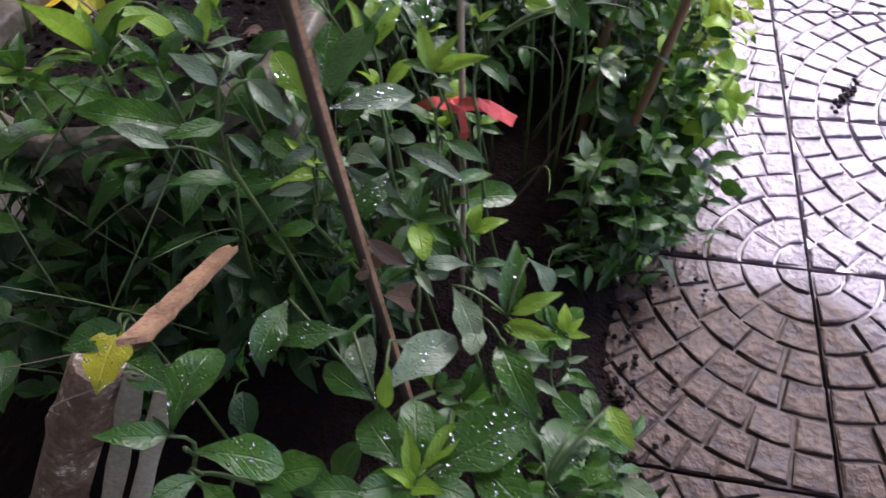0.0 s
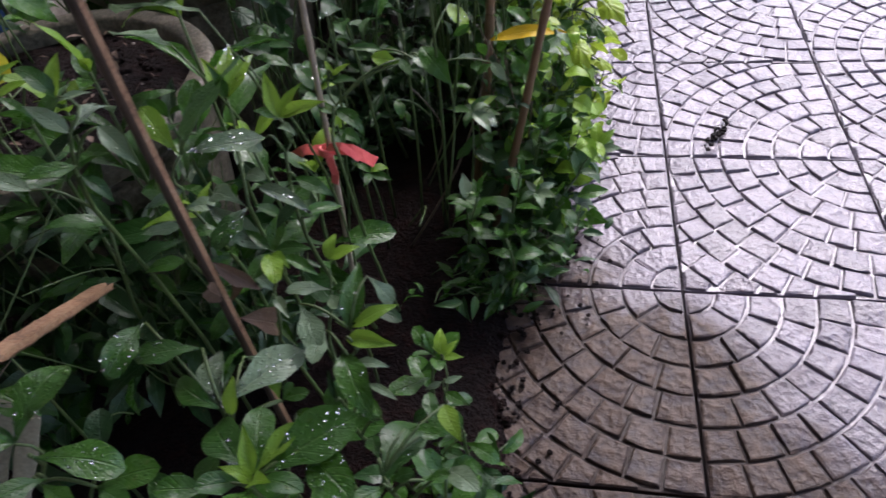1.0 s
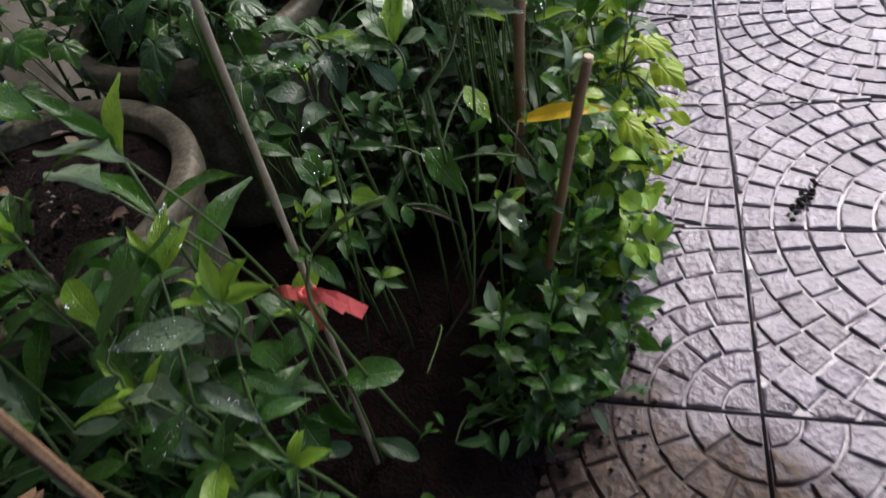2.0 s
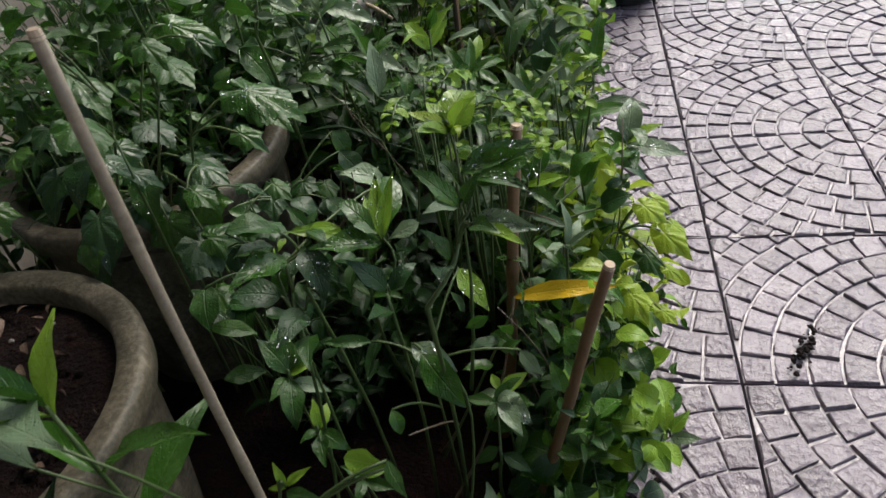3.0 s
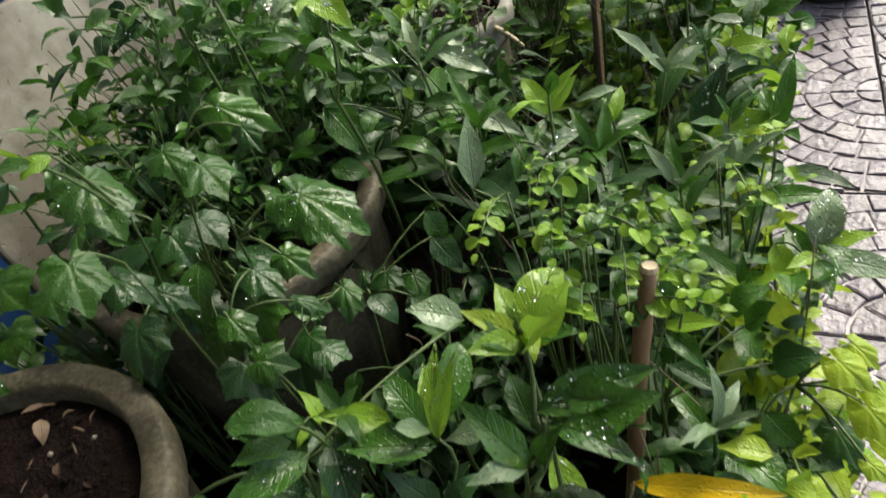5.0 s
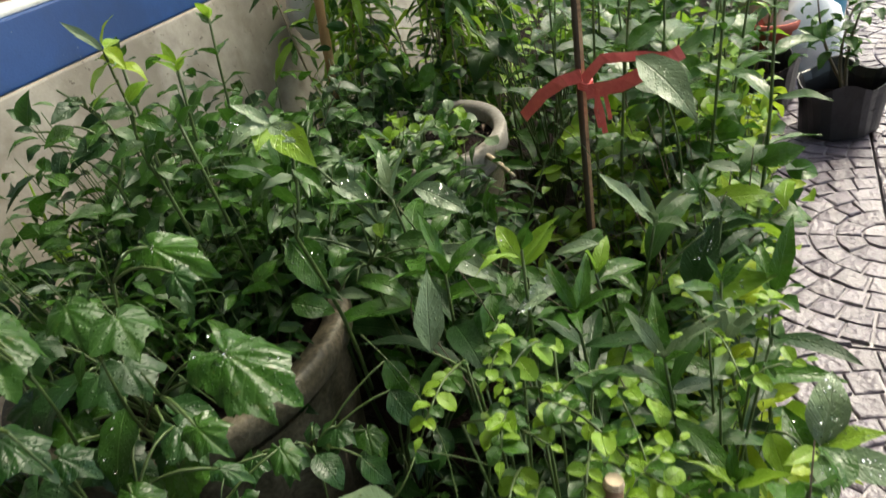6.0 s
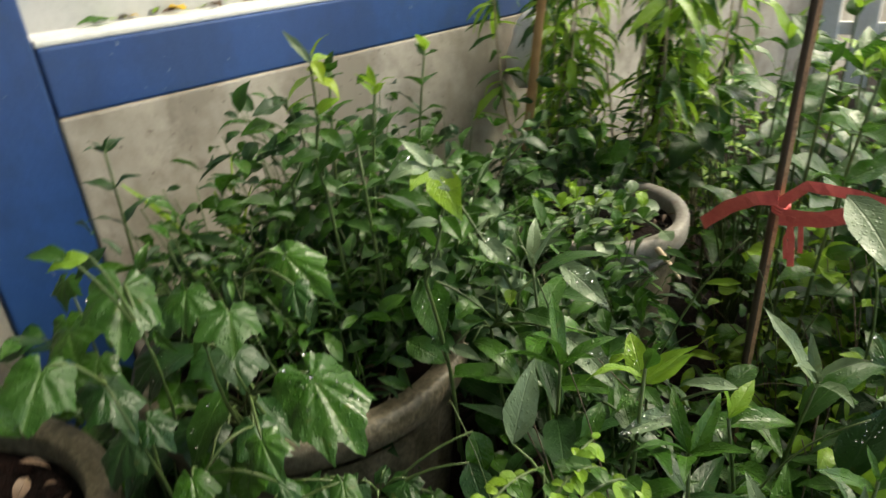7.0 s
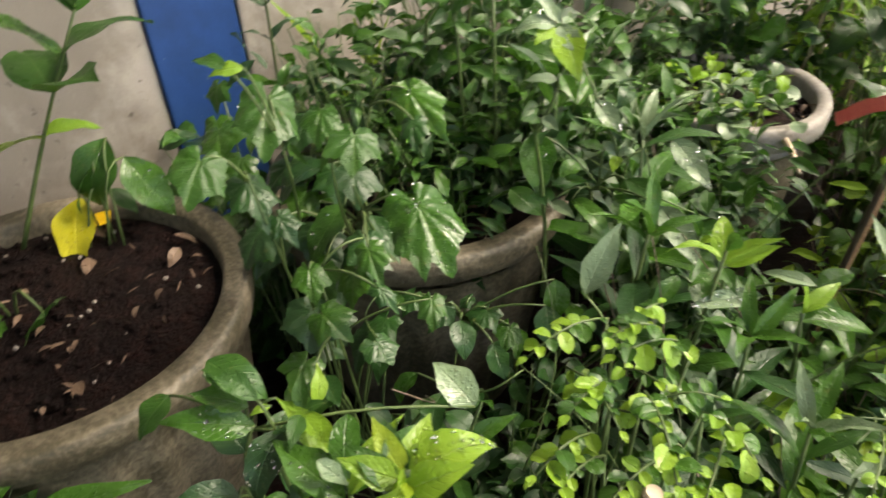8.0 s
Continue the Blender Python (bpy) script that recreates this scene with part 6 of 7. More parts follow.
placed_plant((-0.9, 0.28, 0.1), ((-0.807, 0.206, 0.692),), (
    ((-0.811, 0.168, 0.73), (-0.774, 0.136, 0.716), -0.11, "lobed", "mid", 0.81),
    ((-0.863, 0.215, 0.659), (-0.81, 0.216, 0.644), 0.05, "lobed", "dark", 0.77),
    ((-0.837, 0.235, 0.618), (-0.803, 0.239, 0.607), 0.07, "lobed", "dark", 0.85),
), "vine with one large glossy ribbed leaf beside the pot")
placed_plant((-0.8, 0.3, 0.1), ((-0.798, 0.257, 0.552),), (
    ((-0.767, 0.239, 0.585), (-0.732, 0.225, 0.574), -0.01, "lobed", "mid", 0.77),
    ((-0.744, 0.308, 0.54), (-0.712, 0.316, 0.53), 0.11, "lobed", "dark", 0.59),
    ((-0.808, 0.328, 0.565), (-0.76, 0.316, 0.55), 0.03, "lobed", "dark", 0.77),
    ((-0.735, 0.376, 0.494), (-0.702, 0.358, 0.484), 0.01, "lobed", "mid", 0.68),
    ((-0.69, 0.204, 0.525), (-0.653, 0.19, 0.503), -0.03, "obov", "young", 0.78),
), "vine with small pointed leaves between the two pots")
placed_plant((-0.6, 0.08, 0), ((-0.614, 0.109, 0.562),), (
    ((-0.645, 0.097, 0.632), (-0.592, 0.127, 0.612), 0.20, "oval", "mid", 1.00),
    ((-0.608, 0.114, 0.597), (-0.633, 0.078, 0.619), -0.30, "oval", "mid", 1.00),
    ((-0.604, 0.138, 0.597), (-0.549, 0.163, 0.57), 0.19, "obov", "young", 0.78),
    ((-0.558, 0.15, 0.562), (-0.58, 0.105, 0.573), -0.28, "obov", "pale", 0.91),
    ((-0.601, 0.131, 0.593), (-0.605, 0.112, 0.594), -0.32, "lance", "young", 1.38),
    ((-0.671, 0.06, 0.586), (-0.66, 0.02, 0.567), -0.35, "oval", "mid", 1.25),
    ((-0.534, 0.302, 0.543), (-0.582, 0.288, 0.571), -0.24, "oval", "pale", 1.20),
), "low leafy plant with pale tips beside the cement pot")
placed_plant((-0.39, 0.156, 0), ((-0.39, 0.145, 0.299),), (
    ((-0.39, 0.146, 0.3), (-0.422, 0.138, 0.3), -0.30, "lance", "pale", 1.38),
    ((-0.39, 0.146, 0.3), (-0.36, 0.179, 0.309), 0.25, "lance", "young", 1.38),
    ((-0.388, 0.145, 0.299), (-0.353, 0.096, 0.295), 0.12, "lance", "pale", 1.49),
    ((-0.391, 0.148, 0.302), (-0.407, 0.176, 0.302), -0.09, "lance", "young", 1.26),
    ((-0.388, 0.144, 0.298), (-0.349, 0.122, 0.3), 0.23, "lance", "mid", 1.38),
    ((-0.39, 0.143, 0.298), (-0.403, 0.108, 0.299), -0.17, "lance", "mid", 1.38),
), "small herb with pale pointed leaves over the dark soil")
placed_plant((-0.68, 0.154, 0), ((-0.68, 0.143, 0.339),), (
    ((-0.679, 0.141, 0.337), (-0.715, 0.17, 0.385), -0.09, "lance", "mid", 1.49),
    ((-0.68, 0.144, 0.34), (-0.655, 0.192, 0.367), 0.33, "lance", "mid", 1.49),
    ((-0.679, 0.141, 0.337), (-0.644, 0.148, 0.351), 0.36, "lance", "young", 1.38),
    ((-0.681, 0.138, 0.335), (-0.696, 0.099, 0.343), -0.32, "lance", "mid", 1.38),
    ((-0.677, 0.136, 0.332), (-0.663, 0.067, 0.314), -0.14, "lance", "mid", 1.38),
    ((-0.68, 0.144, 0.34), (-0.704, 0.204, 0.38), 0.09, "lance", "mid", 1.38),
    ((-0.677, 0.133, 0.329), (-0.627, 0.143, 0.31), 0.32, "lance", "pale", 1.26),
), "small herb with pale pointed leaves over the dark soil")
placed_plant((-0.63, 0.091, 0), ((-0.63, 0.08, 0.299),), (
    ((-0.63, 0.08, 0.299), (-0.642, 0.108, 0.326), 0.07, "lance", "young", 1.26),
    ((-0.629, 0.08, 0.299), (-0.586, 0.053, 0.286), 0.12, "lance", "mid", 1.38),
    ((-0.631, 0.079, 0.299), (-0.62, 0.119, 0.309), 0.25, "lance", "young", 1.26),
    ((-0.63, 0.078, 0.298), (-0.648, 0.056, 0.306), -0.32, "lance", "mid", 1.38),
    ((-0.629, 0.075, 0.295), (-0.607, 0.032, 0.295), -0.05, "lance", "mid", 1.38),
), "small herb with pale pointed leaves over the dark soil")
placed_plant((-0.58, 0.067, 0), ((-0.58, 0.056, 0.219),), (
    ((-0.58, 0.057, 0.22), (-0.611, 0.062, 0.236), -0.21, "lance", "mid", 1.38),
    ((-0.58, 0.057, 0.22), (-0.571, 0.076, 0.228), 0.24, "lance", "mid", 1.38),
    ((-0.579, 0.054, 0.218), (-0.538, 0.049, 0.212), 0.21, "lance", "mid", 1.38),
    ((-0.579, 0.054, 0.218), (-0.584, 0.019, 0.224), -0.19, "lance", "mid", 1.38),
    ((-0.58, 0.057, 0.22), (-0.544, 0.08, 0.22), 0.27, "lance", "young", 1.26),
), "small herb with pale pointed leaves over the dark soil")
placed_plant((-0.468, 0.128, 0), ((-0.468, 0.117, 0.399),), (
    ((-0.489, 0.13, 0.418), (-0.433, 0.096, 0.398), 0.20, "lance", "pale", 1.38),
    ((-0.357, 0.142, 0.395), (-0.334, 0.119, 0.371), 0.20, "lance", "pale", 1.38),
    ((-0.435, 0.22, 0.462), (-0.403, 0.172, 0.432), 0.12, "lance", "young", 1.38),
    ((-0.511, 0.064, 0.372), (-0.495, 0.04, 0.349), 0.04, "lance", "mid", 1.49),
    ((-0.537, 0.122, 0.431), (-0.589, 0.109, 0.446), -0.35, "willow", "mid", 1.30),
), "small herb with pale pointed leaves over the dark soil")
placed_plant((-0.275, 0.047, 0), ((-0.275, 0.035, 0.199),), (
    ((-0.275, 0.037, 0.2), (-0.298, 0.053, 0.21), -0.18, "lance", "pale", 1.38),
    ((-0.275, 0.037, 0.2), (-0.244, 0.055, 0.21), 0.20, "lance", "pale", 1.38),
    ((-0.275, 0.035, 0.199), (-0.24, 0.018, 0.213), 0.22, "lance", "pale", 1.38),
    ((-0.275, 0.037, 0.2), (-0.273, 0.073, 0.209), 0.02, "lance", "young", 1.38),
    ((-0.277, 0.035, 0.199), (-0.302, 0.006, 0.207), -0.16, "lance", "mid", 1.38),
    ((-0.275, 0.034, 0.198), (-0.267, -0.007, 0.211), 0.05, "lance", "pale", 1.38),
), "small herb with pale pointed leaves over the dark soil")
placed_plant((-0.398, 0.023, 0), ((-0.398, 0.012, 0.2),), (
    ((-0.398, 0.013, 0.2), (-0.41, 0.055, 0.226), 0.01, "lance", "pale", 1.38),
    ((-0.398, 0.013, 0.2), (-0.371, 0.036, 0.209), 0.21, "lance", "mid", 1.38),
    ((-0.398, 0.012, 0.2), (-0.361, -0.009, 0.206), 0.16, "lance", "pale", 1.38),
    ((-0.4, 0.013, 0.2), (-0.435, 0.013, 0.207), -0.21, "lance", "mid", 1.38),
    ((-0.398, 0.01, 0.199), (-0.413, -0.03, 0.204), -0.14, "lance", "mid", 1.38),
    ((-0.398, 0.013, 0.2), (-0.388, 0.051, 0.208), 0.12, "lance", "young", 1.38),
), "small herb with pale pointed leaves over the dark soil")
# most of these leaves are coloured dark as shade under the pot rim
placed_plant((-0.74, 0.36, 0), ((-0.752, 0.434, 0.414),), (
    ((-0.729, 0.461, 0.437), (-0.718, 0.427, 0.426), -0.08, "lobed", "dark", 0.94),
    ((-0.699, 0.474, 0.422), (-0.679, 0.448, 0.412), -0.02, "lobed", "mid", 0.85),
    ((-0.768, 0.417, 0.439), (-0.757, 0.38, 0.427), -0.10, "lobed", "dark", 0.85),
    ((-0.799, 0.387, 0.45), (-0.789, 0.357, 0.441), -0.10, "lobed", "dark", 0.85),
    ((-0.735, 0.418, 0.433), (-0.691, 0.392, 0.412), 0.06, "oval", "dark", 1.20),
    ((-0.811, 0.355, 0.462), (-0.785, 0.362, 0.441), 0.28, "oval", "mid", 1.00),
    ((-0.758, 0.451, 0.44), (-0.76, 0.432, 0.435), -0.14, "lobed", "dark", 0.85),
    ((-0.689, 0.44, 0.414), (-0.654, 0.43, 0.384), 0.17, "oval", "dark", 1.20),
    ((-0.674, 0.512, 0.458), (-0.636, 0.493, 0.417), 0.15, "oval", "dark", 1.20),
    ((-0.685, 0.533, 0.485), (-0.664, 0.528, 0.435), 0.34, "oval", "mid", 1.20),
), "vine with lobed leaves hanging before the pot body")
vine_leaf_plant((-0.95, 0.4, 0.43), (
    ((-0.892, 0.293, 0.52), 0.085, -45, -25), ((-0.823, 0.326, 0.515), 0.1, -30, -30), ((-0.956, 0.298, 0.55), 0.085, -60, -20), ((-0.911, 0.212, 0.55), 0.085, -70, -25), ((-0.86, 0.26, 0.5), 0.1, -80, -35),
    ((-1.03, 0.3, 0.56), 0.085, -80, -25), ((-0.85, 0.344, 0.62), 0.085, -20, -20), ((-1.02, 0.34, 0.62), 0.085, -50, -15), ((-0.93, 0.35, 0.58), 0.085, -30, -20), ((-0.8, 0.29, 0.52), 0.085, -60, -40), ((-0.97, 0.22, 0.5), 0.085, -90, -30),
), 15, LOBED, "dark")
vine_leaf_plant((-0.96, 0.4, 0.43), (
    ((-0.9, 0.32, 0.55), 0.1, -70, -30), ((-0.86, 0.31, 0.49), 0.09, -20, -20), ((-0.98, 0.33, 0.58), 0.1, -110, -25), ((-0.94, 0.26, 0.52), 0.1, -60, -35), ((-0.83, 0.36, 0.56), 0.08, 0, -25), ((-1.04, 0.34, 0.55), 0.1, -90, -20), ((-1.0, 0.28, 0.47), 0.1, -70, -25),
), 16, "dark ovate leaves crowding the pot rim", "dark", "oval")


def vine_mass(base, lo, hi, n, size, seed, tones, label, kind="lobed", name="vine_plant"):
    r = random.Random(seed)
    spots = [((r.uniform(lo[0], hi[0]), r.uniform(lo[1], hi[1]), r.uniform(lo[2], hi[2])), size * r.uniform(0.65, 1.15), r.uniform(-85, 45), r.uniform(-35, 0)) for _ in range(n)]
    return vine_leaf_plant(base, spots, seed, label, tones, kind, name)


vine_mass((-1.1, 0.3, 0.05), (-1.32, 0.22, 0.3), (-1.05, 0.4, 0.62), 11, 0.1, 53, "mid", "vine with lobed leaves climbing before the blue pillar")
# next three masses: shade between and beside the pots is in the dark tone
vine_mass((-0.85, 0.28, 0.05), (-0.86, 0.2, 0.36), (-0.7, 0.34, 0.5), 8, 0.08, 57, "dark", "lobed leaves toned dark as shade, hanging between the two pots")
vine_mass((-0.72, 0.5, 0.05), (-0.8, 0.3, 0.2), (-0.64, 0.68, 0.4), 24, 0.06, 61, "dark", "low leaves toned dark as shade, crowding the side of the cement pot", "oval", "ground_herb")
vine_mass((-0.78, 0.3, 0.05), (-0.84, 0.18, 0.22), (-0.68, 0.36, 0.38), 9, 0.075, 63, "dark", "low leaves toned dark as shade between the two pots", "oval", "ground_herb")
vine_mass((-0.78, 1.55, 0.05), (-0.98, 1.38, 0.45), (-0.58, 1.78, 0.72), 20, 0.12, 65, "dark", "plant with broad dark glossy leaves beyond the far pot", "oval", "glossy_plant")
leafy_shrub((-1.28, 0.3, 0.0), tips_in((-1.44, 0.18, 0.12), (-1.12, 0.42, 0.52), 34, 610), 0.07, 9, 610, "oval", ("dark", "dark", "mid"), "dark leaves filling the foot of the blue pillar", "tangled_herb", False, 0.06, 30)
for at, size, azimuth, rise, tone in (((-0.66, -0.17, 0.65), 0.15, 165, -4, "pale"), ((-0.6, -0.22, 0.62), 0.12, -110, -15, "mid"), ((-0.72, -0.16, 0.6), 0.12, 160, 0, "pale")):
    single_leaf((at[0] + 0.03, at[1] + 0.06, 0.02), at, size, azimuth, rise, "obov", tone, "broad wet leaf high on a thin stalk", 0.35, 0.9, 0)
for i, (x, y, z) in enumerate(((-0.3, 0.0, 0.27), (-0.37, -0.02, 0.24), (-0.27, 0.09, 0.3), (-0.32, -0.08, 0.2))):
    herb((x - 0.02, y + 0.02, 0.0), (x, y, z), 6, 0.046, "lance", ("dark", "mid", "mid"), 0.35, 630 + i, 1.25, "small pale green herb at the edge of the paving", rosette=5)
# narrow grey-green leaves across the growth
WILLOW = "herb with long narrow grey-green leaves crossing its neighbours"
for i, (x, y, z, n, size) in enumerate((
    (-0.42, 0.5, 0.5, 7, 0.1), (-0.36, 0.6, 0.48, 7, 0.1), (-0.46, 0.62, 0.52, 7, 0.1), (-0.3, 0.66, 0.46, 6, 0.1), (-0.62, 0.62, 0.56, 5, 0.13),
    (-0.72, 0.7, 0.62, 5, 0.13), (-0.85, 0.66, 0.66, 5, 0.13), (-0.3, 0.3, 0.42, 5, 0.1), (-0.25, 0.8, 0.42, 5, 0.12), (-0.4, 0.82, 0.52, 5, 0.13),
)):
    herb((x + rng.uniform(-0.06, 0.06), y + rng.uniform(-0.06, 0.06), 0.0), (x, y, z), n, size, "willow", ("dark", "mid" if i % 2 else "dark", "pale" if i % 2 else "mid"), 0.4, 500 + i, 1.1, WILLOW, rosette=3)
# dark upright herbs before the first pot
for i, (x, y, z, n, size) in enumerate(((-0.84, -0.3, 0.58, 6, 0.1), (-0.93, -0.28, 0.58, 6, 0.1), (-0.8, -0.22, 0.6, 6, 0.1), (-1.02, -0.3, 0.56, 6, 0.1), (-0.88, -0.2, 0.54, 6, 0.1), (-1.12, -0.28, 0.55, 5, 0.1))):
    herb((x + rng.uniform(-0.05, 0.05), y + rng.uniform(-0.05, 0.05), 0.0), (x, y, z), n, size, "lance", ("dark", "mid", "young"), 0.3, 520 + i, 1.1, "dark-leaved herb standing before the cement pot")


def tendril(p, q, sag, radius, mat, label):
    ob = thing("twig", p, label, "twig")
    v, f = tube_data(bent((0, 0, 0), Vector(q) - Vector(p), sag, 10), [radius * (1 - 0.05 * i) for i in range(10)], 5)
    hang("stalk", mesh_from("stalk", v, f, mat, True), ob)


tendril((-0.98, -0.4, 0.5), (-0.92, -0.2, 0.57), (0.01, 0, 0.015), 0.0018, STEM, "thin green tendril across the herbs")
tendril((-1.1, -0.12, 0.56), (-0.91, -0.24, 0.55), (0, 0, 0.02), 0.0022, TWIG, "thin bare twig across the herbs")
tendril((-0.88, -0.5, 0.4), (-0.83, -0.28, 0.52), (0.02, 0, 0.02), 0.0015, STEM, "thin green tendril across the herbs")
tendril((-0.95, -0.42, 0.42), (-0.76, -0.34, 0.47), (0, 0.02, 0.02), 0.0014, STEM, "thin green tendril across the herbs")
tendril((-0.5, 0.16, 0.12), (-0.46, -0.02, 0.45), (0.03, 0.05, -0.02), 0.0018, TWIG, "thin bent bare twig over the dark soil")
tendril((-0.52, 0.04, 0.1), (-0.44, -0.16, 0.3), (0.02, 0.02, 0.03), 0.0016, STEM, "thin bent stalk over the dark soil")
r = random.Random(77)
for i in range(34):
    p = Vector((r.uniform(-1.05, -0.3), r.uniform(0.3, 1.0), r.uniform(0.34, 0.5)))
    q = p + Vector((r.uniform(-0.14, 0.14), r.uniform(-0.14, 0.14), r.uniform(0.08, 0.22)))
    tendril(p, q, (r.uniform(-0.03, 0.03), r.uniform(-0.03, 0.03), r.uniform(0, 0.03)), r.uniform(0.0009, 0.0017), STEM if i % 3 else TWIG, "thin bent stalk crossing the dense growth")
for i in range(14):
    p = Vector((r.uniform(-1.05, -0.7), r.uniform(-0.6, -0.2), r.uniform(0.2, 0.4)))
    q = p + Vector((r.uniform(-0.14, 0.14), r.uniform(-0.14, 0.14), r.uniform(0.08, 0.24)))
    tendril(p, q, (r.uniform(-0.03, 0.03), r.uniform(-0.03, 0.03), r.uniform(0, 0.03)), r.uniform(0.0009, 0.0015), STEM if i % 3 else TWIG, "thin bent stalk among the dark herbs")
tendril((-0.53, 0.06, 0.02), (-0.372, 0.254, 0.374), (0.03, -0.02, 0.0), 0.0027, TWIG, "thin brown twig carrying a yellow leaf")
# shoots in the pot of dark soil
herb((-1.26, -0.06, 0.42), (-1.2, 0.13, 0.78), 4, 0.115, "oval", ("young", "mid", "mid"), 0.5, 301, 1.15, "thin shoot with a few wet leaves in the cement pot", "pot_shoot", 2)
vine_leaf_plant((-1.2, 0.05, 0.42), (((-1.215, 0.03, 0.49), 0.13, -25, -38), ((-1.2, 0.1, 0.51), 0.06, 30, -35)), 21, "small shoot with yellowing leaves in the pot soil", "lemon", "oval", "pot_shoot")
vine_leaf_plant((-1.18, 0.06, 0.42), (((-1.2, 0.088, 0.585), 0.125, -40, -62), ((-1.17, 0.13, 0.56), 0.11, 10, -55), ((-1.22, 0.06, 0.56), 0.09, -90, -50)), 23, "small green shoot in the pot soil", "mid", "oval", "pot_shoot")
vine_leaf_plant((-1.08, -0.1, 0.42), (((-1.035, -0.056, 0.475), 0.085, 215, -35), ((-1.06, -0.11, 0.45), 0.04, 280, -25)), 25, "tiny seedling in the pot soil", "mid", "lobed", "pot_shoot")
# shoots against the wall
herb((-1.3, 0.36, 0.1), (-1.28, 0.41, 0.77), 4, 0.055, "oval", ("dark", "dark", "dark"), 0.7, 303, 0.9, "thin shoot with small leaves against the beige wall", "wall_shoot", 2)
for i, (x, y, z, n, size, shape) in enumerate((
    (-1.1, 0.7, 0.84, 7, 0.05, "oval"), (-1.02, 0.72, 0.82, 6, 0.055, "lance"),
    (-0.95, 0.62, 0.78, 6, 0.055, "lance"), (-1.18, 0.98, 0.82, 7, 0.05, "oval"),
)):
    herb((x + rng.uniform(-0.03, 0.03), y + rng.uniform(-0.03, 0.03), 0.25), (x, y, z), n, size, shape, ("mid", "mid", "young" if i % 2 else "mid"), 0.35, 660 + i, 1.0, "thin upright shoot rising before the stained wall", "wall_shoot", 3)
blades = thing("grass_tuft", (-1.38, 0.64, 0.3), "tuft of narrow yellow-green blades against the wall", "grass")
r = random.Random(91)
for k in range(9):
    add_leaf(blades, "strap", k, "young", leaf_pose((r.uniform(-0.02, 0.02), r.uniform(-0.02, 0.02), 0.0), r.uniform(0, 6.28), radians(r.uniform(66, 86)), r.uniform(0.26, 0.4), 0.0, 0.22), "blade")

# ---- feathery weeds ----
feathery_plant((-0.5, 0.45, 0.1), ((-0.47, 0.39, 0.63), (-0.41, 0.36, 0.6), (-0.53, 0.36, 0.58), (-0.42, 0.45, 0.56), (-0.36, 0.4, 0.58), (-0.5, 0.5, 0.6)), 0.0155, 31)
feathery_plant((-0.38, 0.38, 0.1), ((-0.37, 0.3, 0.58), (-0.3, 0.34, 0.55), (-0.41, 0.29, 0.56), (-0.32, 0.42, 0.56), (-0.38, 0.47, 0.55)), 0.0155, 33)
feathery_plant((-0.44, 0.42, 0.1), ((-0.44, 0.33, 0.61), (-0.35, 0.36, 0.6), (-0.46, 0.4, 0.62), (-0.4, 0.48, 0.57), (-0.33, 0.45, 0.56), (-0.43, 0.29, 0.57), (-0.31, 0.38, 0.54)), 0.0155, 37)
feathery_plant((-0.3, 0.62, 0.1), ((-0.28, 0.56, 0.5), (-0.22, 0.62, 0.48), (-0.34, 0.6, 0.52), (-0.26, 0.7, 0.5)), 0.0155, 35)

# ---- dense small-leaved growth ----
DENSE = "dense herb with small wet leaves spilling over the cement pot"
for i, (x, y, z, w, d, n) in enumerate((
    (-1.1, 0.5, 0.69, 0.32, 0.3, 26), (-0.98, 0.72, 0.67, 0.36, 0.3, 30), (-1.18, 0.72, 0.76, 0.3, 0.34, 32), (-0.97, 0.57, 0.6, 0.2, 0.3, 22),
    (-1.1, 0.98, 0.6, 0.4, 0.26, 26), (-0.82, 0.85, 0.52, 0.28, 0.26, 22), (-0.66, 0.78, 0.46, 0.2, 0.24, 18), (-1.3, 1.05, 0.62, 0.2, 0.4, 16), (-1.1, 1.2, 0.62, 0.2, 0.3, 20), (-0.97, 1.02, 0.56, 0.28, 0.12, 18), (-1.06, 1.36, 0.62, 0.24, 0.16, 16), (-1.25, 0.5, 0.58, 0.24, 0.3, 16), (-0.79, 1.0, 0.49, 0.2, 0.14, 20),
)):
    leafy_shrub((x, y, 0.25), tips_in((x - w / 2, y - d / 2, z - 0.16), (x + w / 2, y + d / 2, z + 0.04), int(n * 1.3), 40 + i), 0.052, 17, 40 + i, "oval" if i % 3 else "lance", ("dark", "mid"), DENSE, "spreading_herb", False, 0.07, 85)
HEDGE = "low hedge of small rounded leaves spilling over the paving edge"
for i in range(9):
    y = 0.2 + 0.2 * i
    top = 0.46 + 0.05 * math.sin(i * 2.0)
    out = -0.185 if y < 0.3 else -0.155 if y < 0.45 else max(-0.27, -0.155 - (y - 0.45) * 0.33)
    tips = tips_in((out - 0.2, y - 0.14, 0.12), (out - 0.06, y + 0.14, top), 14, 70 + i) 
    leafy_shrub((out - 0.12, y, 0.0), tips, 0.04, 15, 70 + i, "round" if i % 2 else "oval", ("mid", "mid", "young", "young") if i > 1 else ("dark", "mid"), HEDGE, singles=45, scatter=0.055, tilt=38)
    # outer leaves: sunlight on the hedge edge is painted by young and lime tones
    tips = tips_in((out - 0.1, y - 0.13, 0.05), (out, y + 0.13, top - 0.08), 16, 90 + i)
    leafy_shrub((out - 0.07, y + 0.04, 0.0), tips, 0.045, 16, 90 + i, "oval" if i % 2 else "round", ("mid", "young", "lime", "lime") if i > 0 else ("dark", "mid", "young"), "edge of the low hedge above the paving, toned yellow-green as if sunlit", singles=50, scatter=0.055, wood=False, tilt=38)
